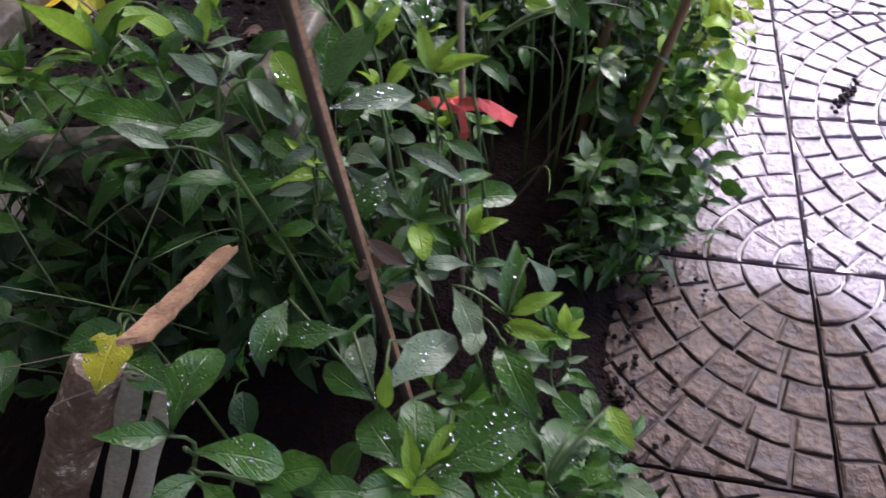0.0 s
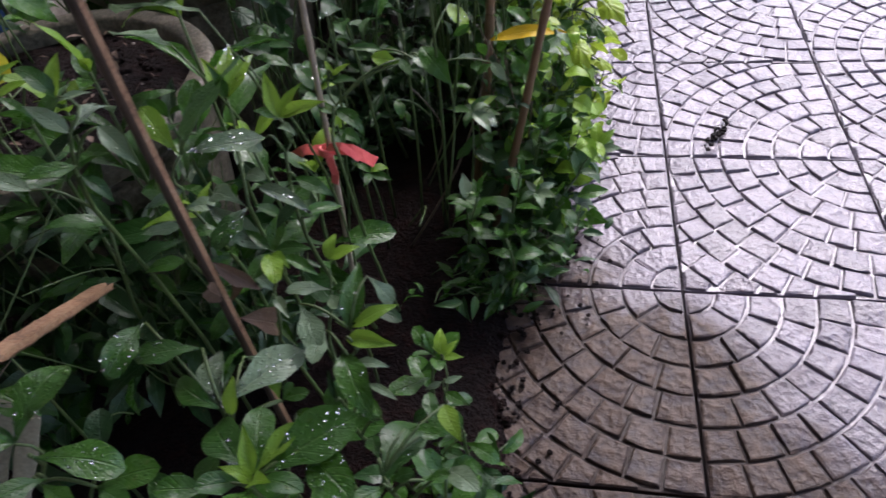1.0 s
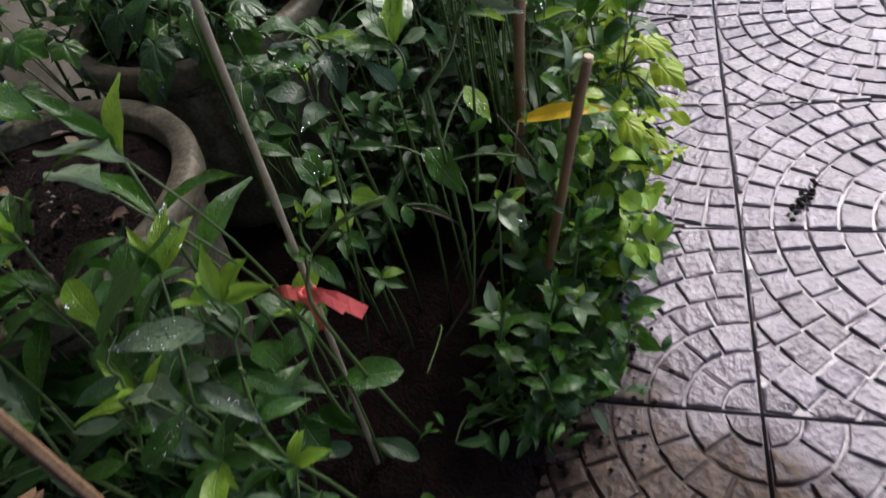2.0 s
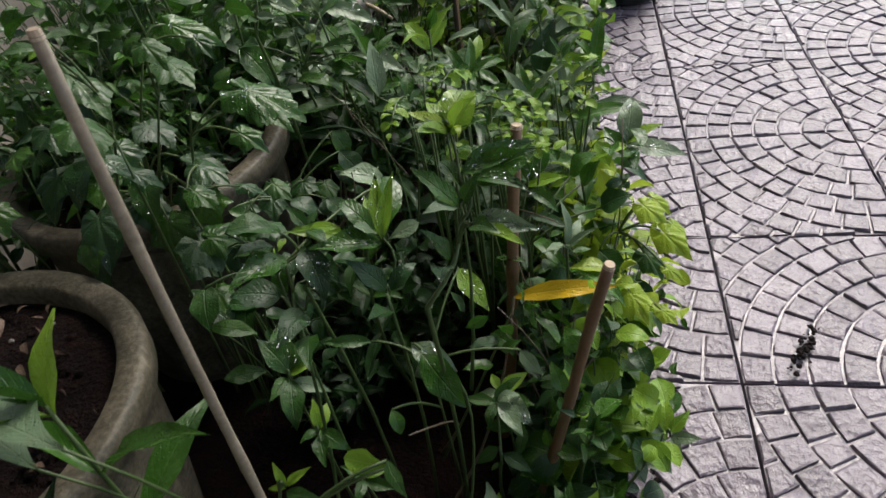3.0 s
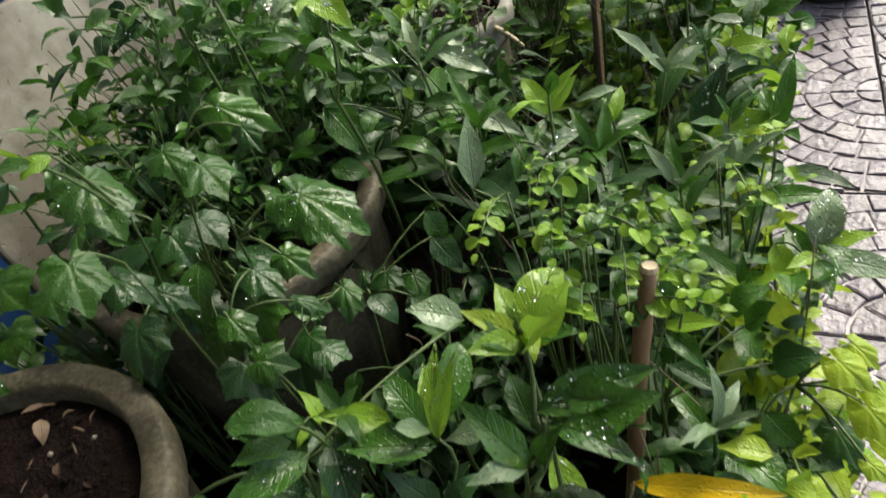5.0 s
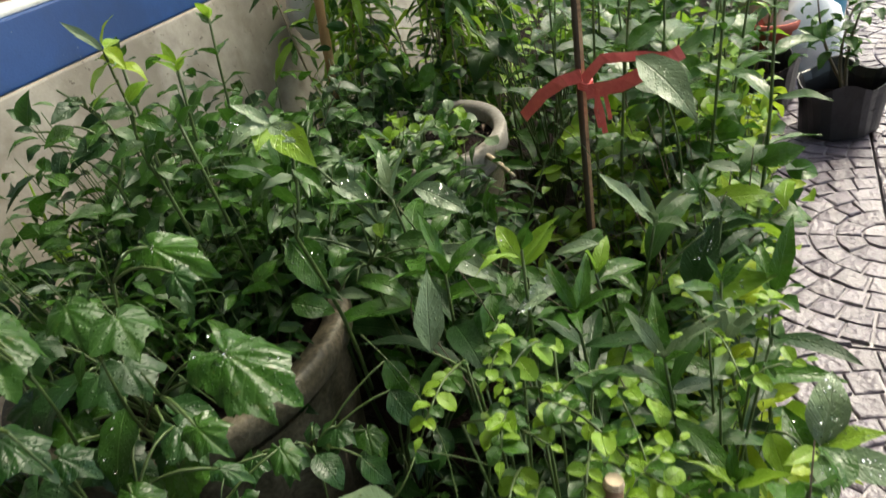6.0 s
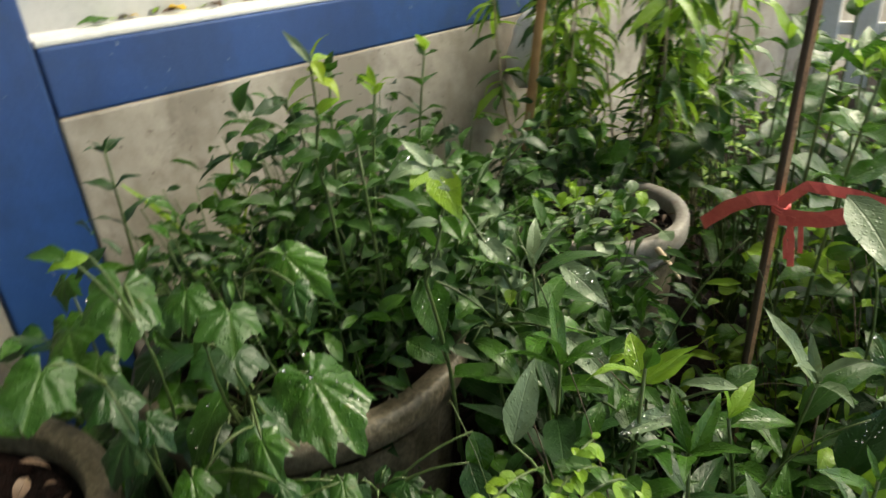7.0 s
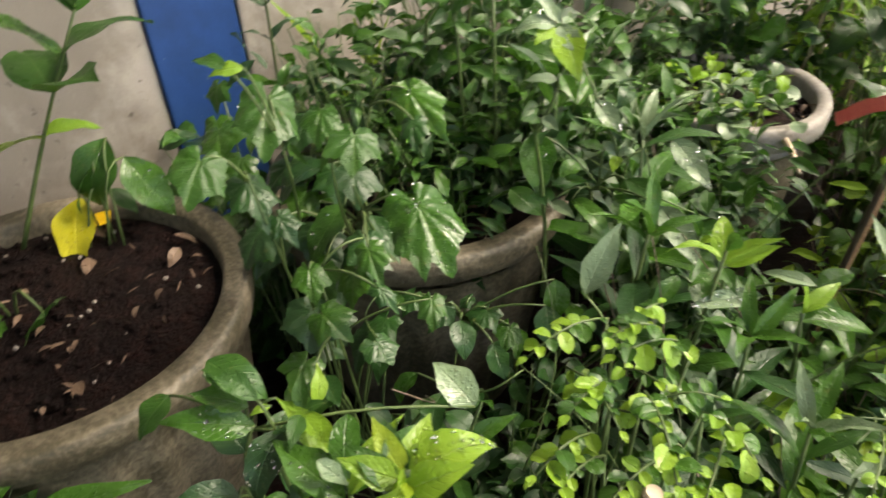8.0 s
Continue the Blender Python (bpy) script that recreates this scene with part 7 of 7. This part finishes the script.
LOW = "low ground herb with small pointed leaves over dark soil"
for i, (x, y, z, w, n) in enumerate((
    (-0.27, 0.03, 0.2, 0.16, 14), (-0.34, -0.06, 0.14, 0.2, 12), (-0.3, 0.14, 0.22, 0.16, 12), (-0.6, 0.42, 0.3, 0.24, 14), (-0.42, 0.55, 0.34, 0.26, 16),
    (-0.3, 0.35, 0.3, 0.24, 14), (-0.5, 0.8, 0.36, 0.26, 16), (-0.36, 0.75, 0.36, 0.24, 14), (-0.62, 0.95, 0.34, 0.22, 12), (-0.36, -0.45, 0.12, 0.14, 12),
)):
    leafy_shrub((x, y, 0.0), tips_in((x - w / 2, y - w / 2, z * 0.5), (x + w / 2, y + w / 2, z), n, 110 + i), 0.048, 9, 110 + i, "lance" if i % 2 else "oval", ("dark", "mid", "mid") if i in (0, 1, 2) else ("dark", "mid"), LOW, "ground_herb", False, 0.05, 60)
FARG = "mixed leafy growth behind the staked plants"
for i, (x, y, z, w, n) in enumerate((
    (-0.42, 0.98, 0.5, 0.3, 24), (-0.55, 1.2, 0.4, 0.24, 18), (-0.36, 1.28, 0.54, 0.24, 22), (-0.4, 1.15, 0.55, 0.34, 26), (-0.43, 1.4, 0.5, 0.28, 24), (-0.55, 1.45, 0.6, 0.4, 26), (-0.85, 1.75, 0.65, 0.4, 26), (-0.45, 1.8, 0.55, 0.34, 24),
    (-0.65, 2.1, 0.56, 0.46, 26), (-1.15, 2.1, 0.6, 0.4, 24), (-0.48, 2.25, 0.5, 0.3, 20), (-0.9, 2.6, 0.42, 0.6, 24), (-0.65, 2.7, 0.4, 0.5, 20), (-1.2, 3.1, 0.4, 0.5, 16),
)):
    leafy_shrub((x, y, 0.0), tips_in((x - w / 2, y - w / 2, z * 0.35), (x + w / 2, y + w / 2, z), n, 140 + i), 0.056, 13, 140 + i, ("oval", "lance", "round")[i % 3], ("mid", "young", "young") if i % 2 else ("dark", "mid", "mid"), FARG, "leafy_shrub", True, 0.08, 90)
# drooping tall plants by the wall
def drooping(base, top, n, seed):
    r = random.Random(seed)
    ob = thing("drooping_plant", base, "tall stems with long narrow drooping leaves near the wall", "plant", "drooping plants")
    stems, leaves, light = Heap(), Heap(), Heap()
    base, top = Vector(base), Vector(top)
    for k in range(n):
        end = top - base + Vector((r.uniform(-0.14, 0.14), r.uniform(-0.16, 0.16), r.uniform(-0.2, 0.08)))
        pts = bent((r.uniform(-0.05, 0.05), r.uniform(-0.05, 0.05), 0), end, (r.uniform(-0.05, 0.05), r.uniform(-0.05, 0.05), 0), 8)
        stems.add(*tube_data(pts, [0.005 - 0.0035 * i / 7 for i in range(8)], 5))
        for j in range(44):
            v, f, u = SHAPES["willow_lite" if j % 2 else "strap_lite"][r.randrange(5)]
            (light if r.random() < 0.6 else leaves).add(v, f, u, leaf_pose(along(pts, r.uniform(0.3, 0.999)), r.uniform(0, 6.28), radians(r.uniform(-60, 5)), r.uniform(0.06, 0.13), r.uniform(-0.5, 0.5), 1.1))
    stems.put("stem_work", CANE, ob, "brown upright stems", "stuff")
    leaves.put("foliage", LEAF["mid"][1], ob, "", "stuff")
    light.put("foliage", LEAF["young"][1], ob, "", "stuff")


for i, (x, y, z) in enumerate(((-1.2, 1.45, 1.05), (-1.05, 1.5, 1.0), (-1.25, 1.75, 1.1), (-0.95, 1.7, 1.05), (-1.1, 1.95, 1.15))):
    drooping((x, y, 0.05), (x, y, z), 6, 200 + i)
# pale succulents in the far pot
for i, (x, y) in enumerate(((-0.954, 1.09), (-0.898, 1.12), (-0.84, 1.13), (-0.86, 1.03), (-0.93, 1.02), (-1.0, 1.1), (-0.99, 1.18), (-0.9, 1.06), (-0.82, 1.07), (-0.96, 1.15), (-0.87, 1.16), (-0.92, 1.18), (-0.83, 1.18), (-0.88, 1.22), (-0.94, 1.24), (-0.8, 1.13))):
    herb((x, y, 0.44), (x + 0.005, y, 0.515), 3, 0.042, "obov", ("young", "pale", "young"), 0.3, 320 + i, 1.3, "pale yellow-green succulent in the cement pot", "succulent", 4)
torn = thing("dry_sheath", (-0.578, -0.45, 0.4), "torn dry brown sheath clinging to the bamboo stake", "leaf")
for i, (z, azimuth, rise, size) in enumerate(((0.06, -20, 80, 0.08), (0.03, 10, -80, 0.13), (0.1, 60, -74, 0.1), (0.12, -40, -82, 0.07))):
    add_leaf(torn, "lance", i + 1, "dry", leaf_pose((0.0, 0.004, z), radians(azimuth), radians(rise), size, 0.5, 0.8))
tendril((-0.775, 1.14, 0.462), (-0.7, 1.09, 0.44), (0, 0, 0.004), 0.0065, CUT, "short pale broken twig lying across the pot rim")

# ---- things beyond the bed ----
def nursery_bag(x, y, radius, height, seed, shoots, label):
    """A black plastic planting bag with folded rim, soil and a woody shoot."""
    ob = thing("nursery_bag", (x, y, 0.0), label, "plant bag", "plant bags on the paving")
    r = random.Random(seed)
    verts, faces, n = [], [], 28
    prof = ((0.8, 0.0), (0.95, 0.03), (1.0, 0.45), (1.06, 0.8), (1.13, 1.0), (1.09, 0.99), (1.0, 0.8), (0.96, 0.6))
    ph = r.uniform(0, 6)
    for q, z in prof:
        for k in range(n):
            a = 2 * math.pi * k / n
            fold = 1 + 0.07 * math.sin(3 * a + ph) * z + 0.04 * math.sin(7 * a + ph * 2)
            verts.append((math.cos(a) * q * fold * radius, math.sin(a) * q * fold * radius, z * height * (1 + 0.1 * math.sin(4 * a + ph) * z)))
    for i in range(len(prof) - 1):
        for k in range(n):
            p = (k + 1) % n
            faces.append((i * n + k, i * n + p, (i + 1) * n + p, (i + 1) * n + k))
    hang("bag", mesh_from("bag", verts, faces, BAGBLACK), ob)
    v = [(math.cos(2 * math.pi * k / n) * radius * 0.98, math.sin(2 * math.pi * k / n) * radius * 0.98, height * 0.5) for k in range(n)]
    hang("soil", mesh_from("soil", v, [tuple(range(n))], SOIL), ob)
    twigs, leaves = Heap(), Heap()
    for _ in range(shoots):
        end = Vector((r.uniform(-0.09, 0.09), r.uniform(-0.09, 0.09), height + r.uniform(0.12, 0.26)))
        pts = bent((r.uniform(-0.03, 0.03), r.uniform(-0.03, 0.03), height * 0.6), end, (r.uniform(-0.02, 0.02), 0, 0), 6)
        twigs.add(*tube_data(pts, [0.006, 0.0055, 0.005, 0.004, 0.003, 0.002], 6))
        for _ in range(13):
            sv, sf, su = SHAPES["oval_lite"][r.randrange(5)]
            leaves.add(sv, sf, su, leaf_pose(along(pts, r.uniform(0.45, 0.99)) + Vector((r.gauss(0, 0.02), r.gauss(0, 0.02), r.gauss(0, 0.015))), r.uniform(0, 6.28), radians(r.uniform(-30, 40)), r.uniform(0.04, 0.085), r.uniform(-0.5, 0.5)))
    twigs.put("twig_work", TWIG, ob, "", "stuff")
    leaves.put("foliage", LEAF["mid"][1], ob, "", "stuff")
    return ob


nursery_bag(-0.085, 2.2, 0.11, 0.165, 3, 3, "black plastic plant bag with a woody shoot standing on the paving")
nursery_bag(-0.3, 2.42, 0.1, 0.15, 5, 2, "black plastic plant bag half hidden by leaves")


def tub(name, x, y, r0, r1, h, mat, label, category="bucket"):
    ob = thing(name, (x, y, 0.0), label, category)
    v, f = lathe([(r0 * 0.95, 0.0), (r0, 0.01), (r1 * 0.97, h * 0.86), (r1 * 1.08, h * 0.87), (r1 * 1.08, h), (r1 * 0.97, h), (r1 * 0.9, h * 0.9), (r0 * 0.9, 0.03), (0.001, 0.02)], 32, 0.004, 4)
    hang("body", mesh_from("body", v, f, mat, True), ob)
    return ob


tub("white_bucket", -0.3, 2.86, 0.1, 0.13, 0.3, BAGWHITE, "white plastic bucket standing behind the plants")
tub("red_pot", -0.27, 2.68, 0.06, 0.085, 0.2, CLAYRED, "small red plastic flower pot", "flower pot")
tub("blue_tub", -0.12, 3.2, 0.1, 0.12, 0.2, BLUEPLASTIC, "light blue plastic tub on the paving", "tub")


def crumpled_bag(x, y, z, size, height, seed, label):
    ob = thing("plastic_bag", (x, y, z), label, "plastic bag")
    r = random.Random(seed)
    verts, faces, n, rows = [], [], 22, 9
    for i in range(rows):
        s = i / (rows - 1)
        q = size * (0.75 + 0.4 * math.sin(math.pi * s * 0.85)) * (1 - 0.75 * s ** 3)
        for k in range(n):
            a = 2 * math.pi * k / n
            w = 1 + 0.3 * noise.noise(Vector((math.cos(a) * 2.2, math.sin(a) * 2.2, s * 3 + seed)))
            verts.append((math.cos(a) * q * w, math.sin(a) * q * w, s * height * (1 + 0.12 * noise.noise(Vector((a, s * 4, seed))))))
    for i in range(rows - 1):
        for k in range(n):
            p = (k + 1) % n
            faces.append((i * n + k, i * n + p, (i + 1) * n + p, (i + 1) * n + k))
    faces += [tuple(reversed(range(n))), tuple(range((rows - 1) * n, rows * n))]
    hang("bag", mesh_from("bag", verts, faces, BAGWHITE, True), ob)
    return ob


crumpled_bag(-0.16, 2.72, 0.0, 0.12, 0.28, 3, "crumpled white plastic bag standing on the paving")
crumpled_bag(-1.42, 1.62, 0.6, 0.06, 0.2, 8, "crumpled white plastic bag stuck at the wall")
# white fence far behind the plants
fence = thing("white_fence", (-1.0, 4.4, 0.0), "white painted board fence behind the plants", "fence")
for i in range(12):
    bm = bmesh.new()
    box(bm, (-1.1 + i * 0.19, -0.012, 0.02), (-1.1 + i * 0.19 + 0.12, 0.012, 1.25), 0.006)
    part("board", bm, WHITE, fence)
for z in (0.3, 0.95):
    bm = bmesh.new()
    box(bm, (-1.15, 0.0125, z), (1.2, 0.045, z + 0.07), 0.004)
    part("rail", bm, WHITE, fence)

# leaf litter and crumbs
litter = random.Random(77)
for i in range(9):
    y = 0.5 + i * 0.13 + litter.uniform(-0.05, 0.05)
    ob = thing("fallen_leaf", (XW - 0.09 + litter.uniform(-0.03, 0.03), y, 0.912), "small wet fallen leaf on the white ledge", "leaf", "leaf litter")
    add_leaf(ob, "lance" if i % 2 else "oval", i, ("mid", "young", "yellow", "dry")[i % 4], leaf_pose((0, 0, 0.004), litter.uniform(0, 6.28), 0.1, litter.uniform(0.035, 0.06), 0.2))
for i, (x, y, s) in enumerate(((-1.295, 0.03, 0.07), (-1.123, 0.02, 0.05), (-1.05, 0.06, 0.025), (-0.93, 0.02, 0.05), (-1.0, -0.12, 0.03))):
    ob = thing("fallen_leaf", (x, y, 0.425), "dead leaf lying on the pot soil", "leaf", "leaf litter")
    add_leaf(ob, "oval" if i else "round", i, ("yellow", "dry", "pale", "dry", "dry")[i], leaf_pose((0, 0, 0.006), litter.uniform(0, 6.28), 0.12, s, 0.2))
scraps = tagged(thing("ledge_litter", (XW - 0.11, 0.5, 0.911), "row of small wet leaf scraps along the back of the ledge", "leaf litter"), kind="stuff")
for tone, count in (("young", 90), ("dry", 70), ("yellow", 14)):
    h = Heap()
    for _ in range(count):
        v, f, u = SHAPES[litter.choice(("lance_lite", "oval_lite", "strap_lite"))][litter.randrange(3)]
        h.add(v, f, u, leaf_pose((litter.gauss(0, 0.012), litter.uniform(0, 2.3), 0.004), litter.uniform(0, 6.28), litter.uniform(-0.1, 0.4), litter.uniform(0.012, 0.045), litter.uniform(-0.4, 0.4)))
    h.put("scrap_layer", LEAF[tone][1], scraps, "", "stuff")
crumb = tagged(thing("soil_clods", (0.115, 0.47, 0.0), "line of dark soil clods dropped on the paving", "soil"), kind="stuff")
h = Heap()
for i in range(46):
    s = litter.choice((0.002, 0.003, 0.004, 0.006))
    q = litter.gauss(0, 0.2)
    h.add(*rough_lump(s, litter), None, Matrix.Translation((q * 0.1 + litter.gauss(0, 0.007), q * 0.19 + litter.gauss(0, 0.01), 0.006 + s * 0.4)))
h.put("clods", SOIL, crumb, "", "", False)
mudd = tagged(thing("mud_crumbs", (-0.2, -0.2, 0.0), "crumbs of wet mud along the edge of the bed", "soil"), kind="stuff")
h = Heap()
for i in range(900):
    s = abs(litter.gauss(0, 0.003)) + 0.0012
    y = litter.uniform(-0.55, 0.5) if i % 2 else litter.gauss(-0.2, 0.12)
    h.add(*rough_lump(s, litter), None, Matrix.Translation((litter.gauss(-0.06, 0.045) - 0.1 * (y < 0.1), y, 0.004 + s * 0.3)))
h.put("crumbs", SOIL, mudd, "", "", False)

# ---- paving: square slabs stamped with quarter fans of small stones ----
SIDE = 0.4


def clip(poly, axis, bound, keep_less):
    out = []
    for i, p in enumerate(poly):
        q = poly[(i + 1) % len(poly)]
        a, b = (p[axis] - bound) * (1 if keep_less else -1), (q[axis] - bound) * (1 if keep_less else -1)
        if a <= 0:
            out.append(p)
        if a * b < 0:
            s = a / (a - b)
            out.append((p[0] + (q[0] - p[0]) * s, p[1] + (q[1] - p[1]) * s))
    return out


def area(poly):
    return 0.5 * sum(p[0] * q[1] - q[0] * p[1] for p, q in zip(poly, poly[1:] + poly[:1]))


def fan(seed):
    """Outlines of the stones of one slab; the fan's centre is its corner (0, 0)."""
    r = random.Random(seed)
    out, step, gap = [], SIDE / 7, 0.0024
    for k in range(10):
        r0, r1 = k * step + gap, (k + 1) * step - gap
        rm = (r0 + r1) / 2
        n = max(1, round(math.pi / 2 * rm / 0.058)) if k else 1
        cuts = [0.0] + [math.pi / 2 * (i + r.uniform(-0.13, 0.13)) / n for i in range(1, n)] + [math.pi / 2]
        for a0, a1 in zip(cuts, cuts[1:]):
            g = gap / rm
            lo, hi = a0 + g, a1 - g
            outer = [(r1 * math.cos(lo + (hi - lo) * i / 3), r1 * math.sin(lo + (hi - lo) * i / 3)) for i in range(4)]
            inner = [(r0 * math.cos(hi - (hi - lo) * i / 2), r0 * math.sin(hi - (hi - lo) * i / 2)) for i in range(3)] if k else [(0.0, 0.0)]
            p = outer + inner
            for axis in (0, 1):
                p = clip(p, axis, SIDE - 0.0042, True)
                p = clip(p, axis, 0.0042, False) if p else p
            if len(p) > 2 and area(p) > 1.4e-4:
                out.append(p)
    return out


def stone_shape(poly, r):
    """A low stone with a worn, sloping edge and a slightly tilted top."""
    n = len(poly)
    cx, cy = sum(p[0] for p in poly) / n, sum(p[1] for p in poly) / n
    tx, ty, h = r.uniform(-0.075, 0.075), r.uniform(-0.075, 0.075), r.uniform(-0.0015, 0.0012)
    verts = [(x - SIDE / 2, y - SIDE / 2, -0.012) for x, y in poly]
    for s, z in ((0.995, -0.0042), (0.955, -0.0008), (0.86, 0.0004)):
        for x, y in poly:
            px, py = cx + (x - cx) * s + r.uniform(-0.0014, 0.0014), cy + (y - cy) * s + r.uniform(-0.0014, 0.0014)
            verts.append((px - SIDE / 2, py - SIDE / 2, z + h + ((px - cx) * tx + (py - cy) * ty) * (s < 0.99) + r.uniform(-0.0006, 0.0006)))
    faces = []
    for i in range(3):
        for k in range(n):
            q = (k + 1) % n
            faces.append((i * n + k, i * n + q, i * n + n + q, i * n + n + k))
    faces.append(tuple(range(3 * n, 4 * n)))
    return verts, faces


def fan_corner(i, j):
    """Which corner of slab (i, j) the fan starts from."""
    if i == 0 and j == -1:
        return 0, 1
    odd = (i % 2 + 2) % 2
    if odd:
        cj = 1 if ((j % 2) + 2) % 2 else 0
        return 1, cj
    return (1 if (i // 2) % 2 == 0 else 0), (0 if ((j % 2) + 2) % 2 else 1)


FANS = []
for s in (1, 2):
    r = random.Random(s)
    FANS.append([stone_shape(p, r) for p in fan(s)])
STONES = [[mesh_from("stone", v, f, STONE) for v, f in fans] for fans in FANS]
pavement = tagged(new("pavement"), "wet pinkish paving slabs stamped with fans of small stones", "paving", kind="structure")
QUARTER = {(0, 0): 0, (1, 0): 1, (1, 1): 2, (0, 1): 3}
NEAR = ((-1, 0), (0, 0), (-1, -1), (0, -1), (0, 1))
bm = bmesh.new()
box(bm, (-SIDE / 2 + 0.0025, -SIDE / 2 + 0.0025, -0.034), (SIDE / 2 - 0.0025, SIDE / 2 - 0.0025, -0.0052), 0.0015)
me = bpy.data.meshes.new("slab")
bm.to_mesh(me)
bm.free()
me.materials.append(JOINT)
tilt = random.Random(5)
for j in range(-4, 12):
    for i in range(-1, 5):
        m = Matrix.Translation(((i + 0.5) * SIDE, (j + 0.5) * SIDE, tilt.uniform(-0.001, 0.001))) @ Euler((tilt.uniform(-0.004, 0.004), tilt.uniform(-0.004, 0.004), 0)).to_matrix().to_4x4()
        slab = hang("paving_slab", me, pavement, m)
        turn = Matrix.Rotation(QUARTER[fan_corner(i, j)] * math.pi / 2, 4, "Z")
        fans, meshes = FANS[(i + j) % 2], STONES[(i + j) % 2]
        if (i, j) in NEAR:
            for sm in meshes:
                hang("stone", sm, slab, turn)
        else:
            heap = Heap()
            for v, f in fans:
                heap.add(v, f, None, turn)
            heap.put("stones", STONE_FAR, slab, "", "stuff", False)
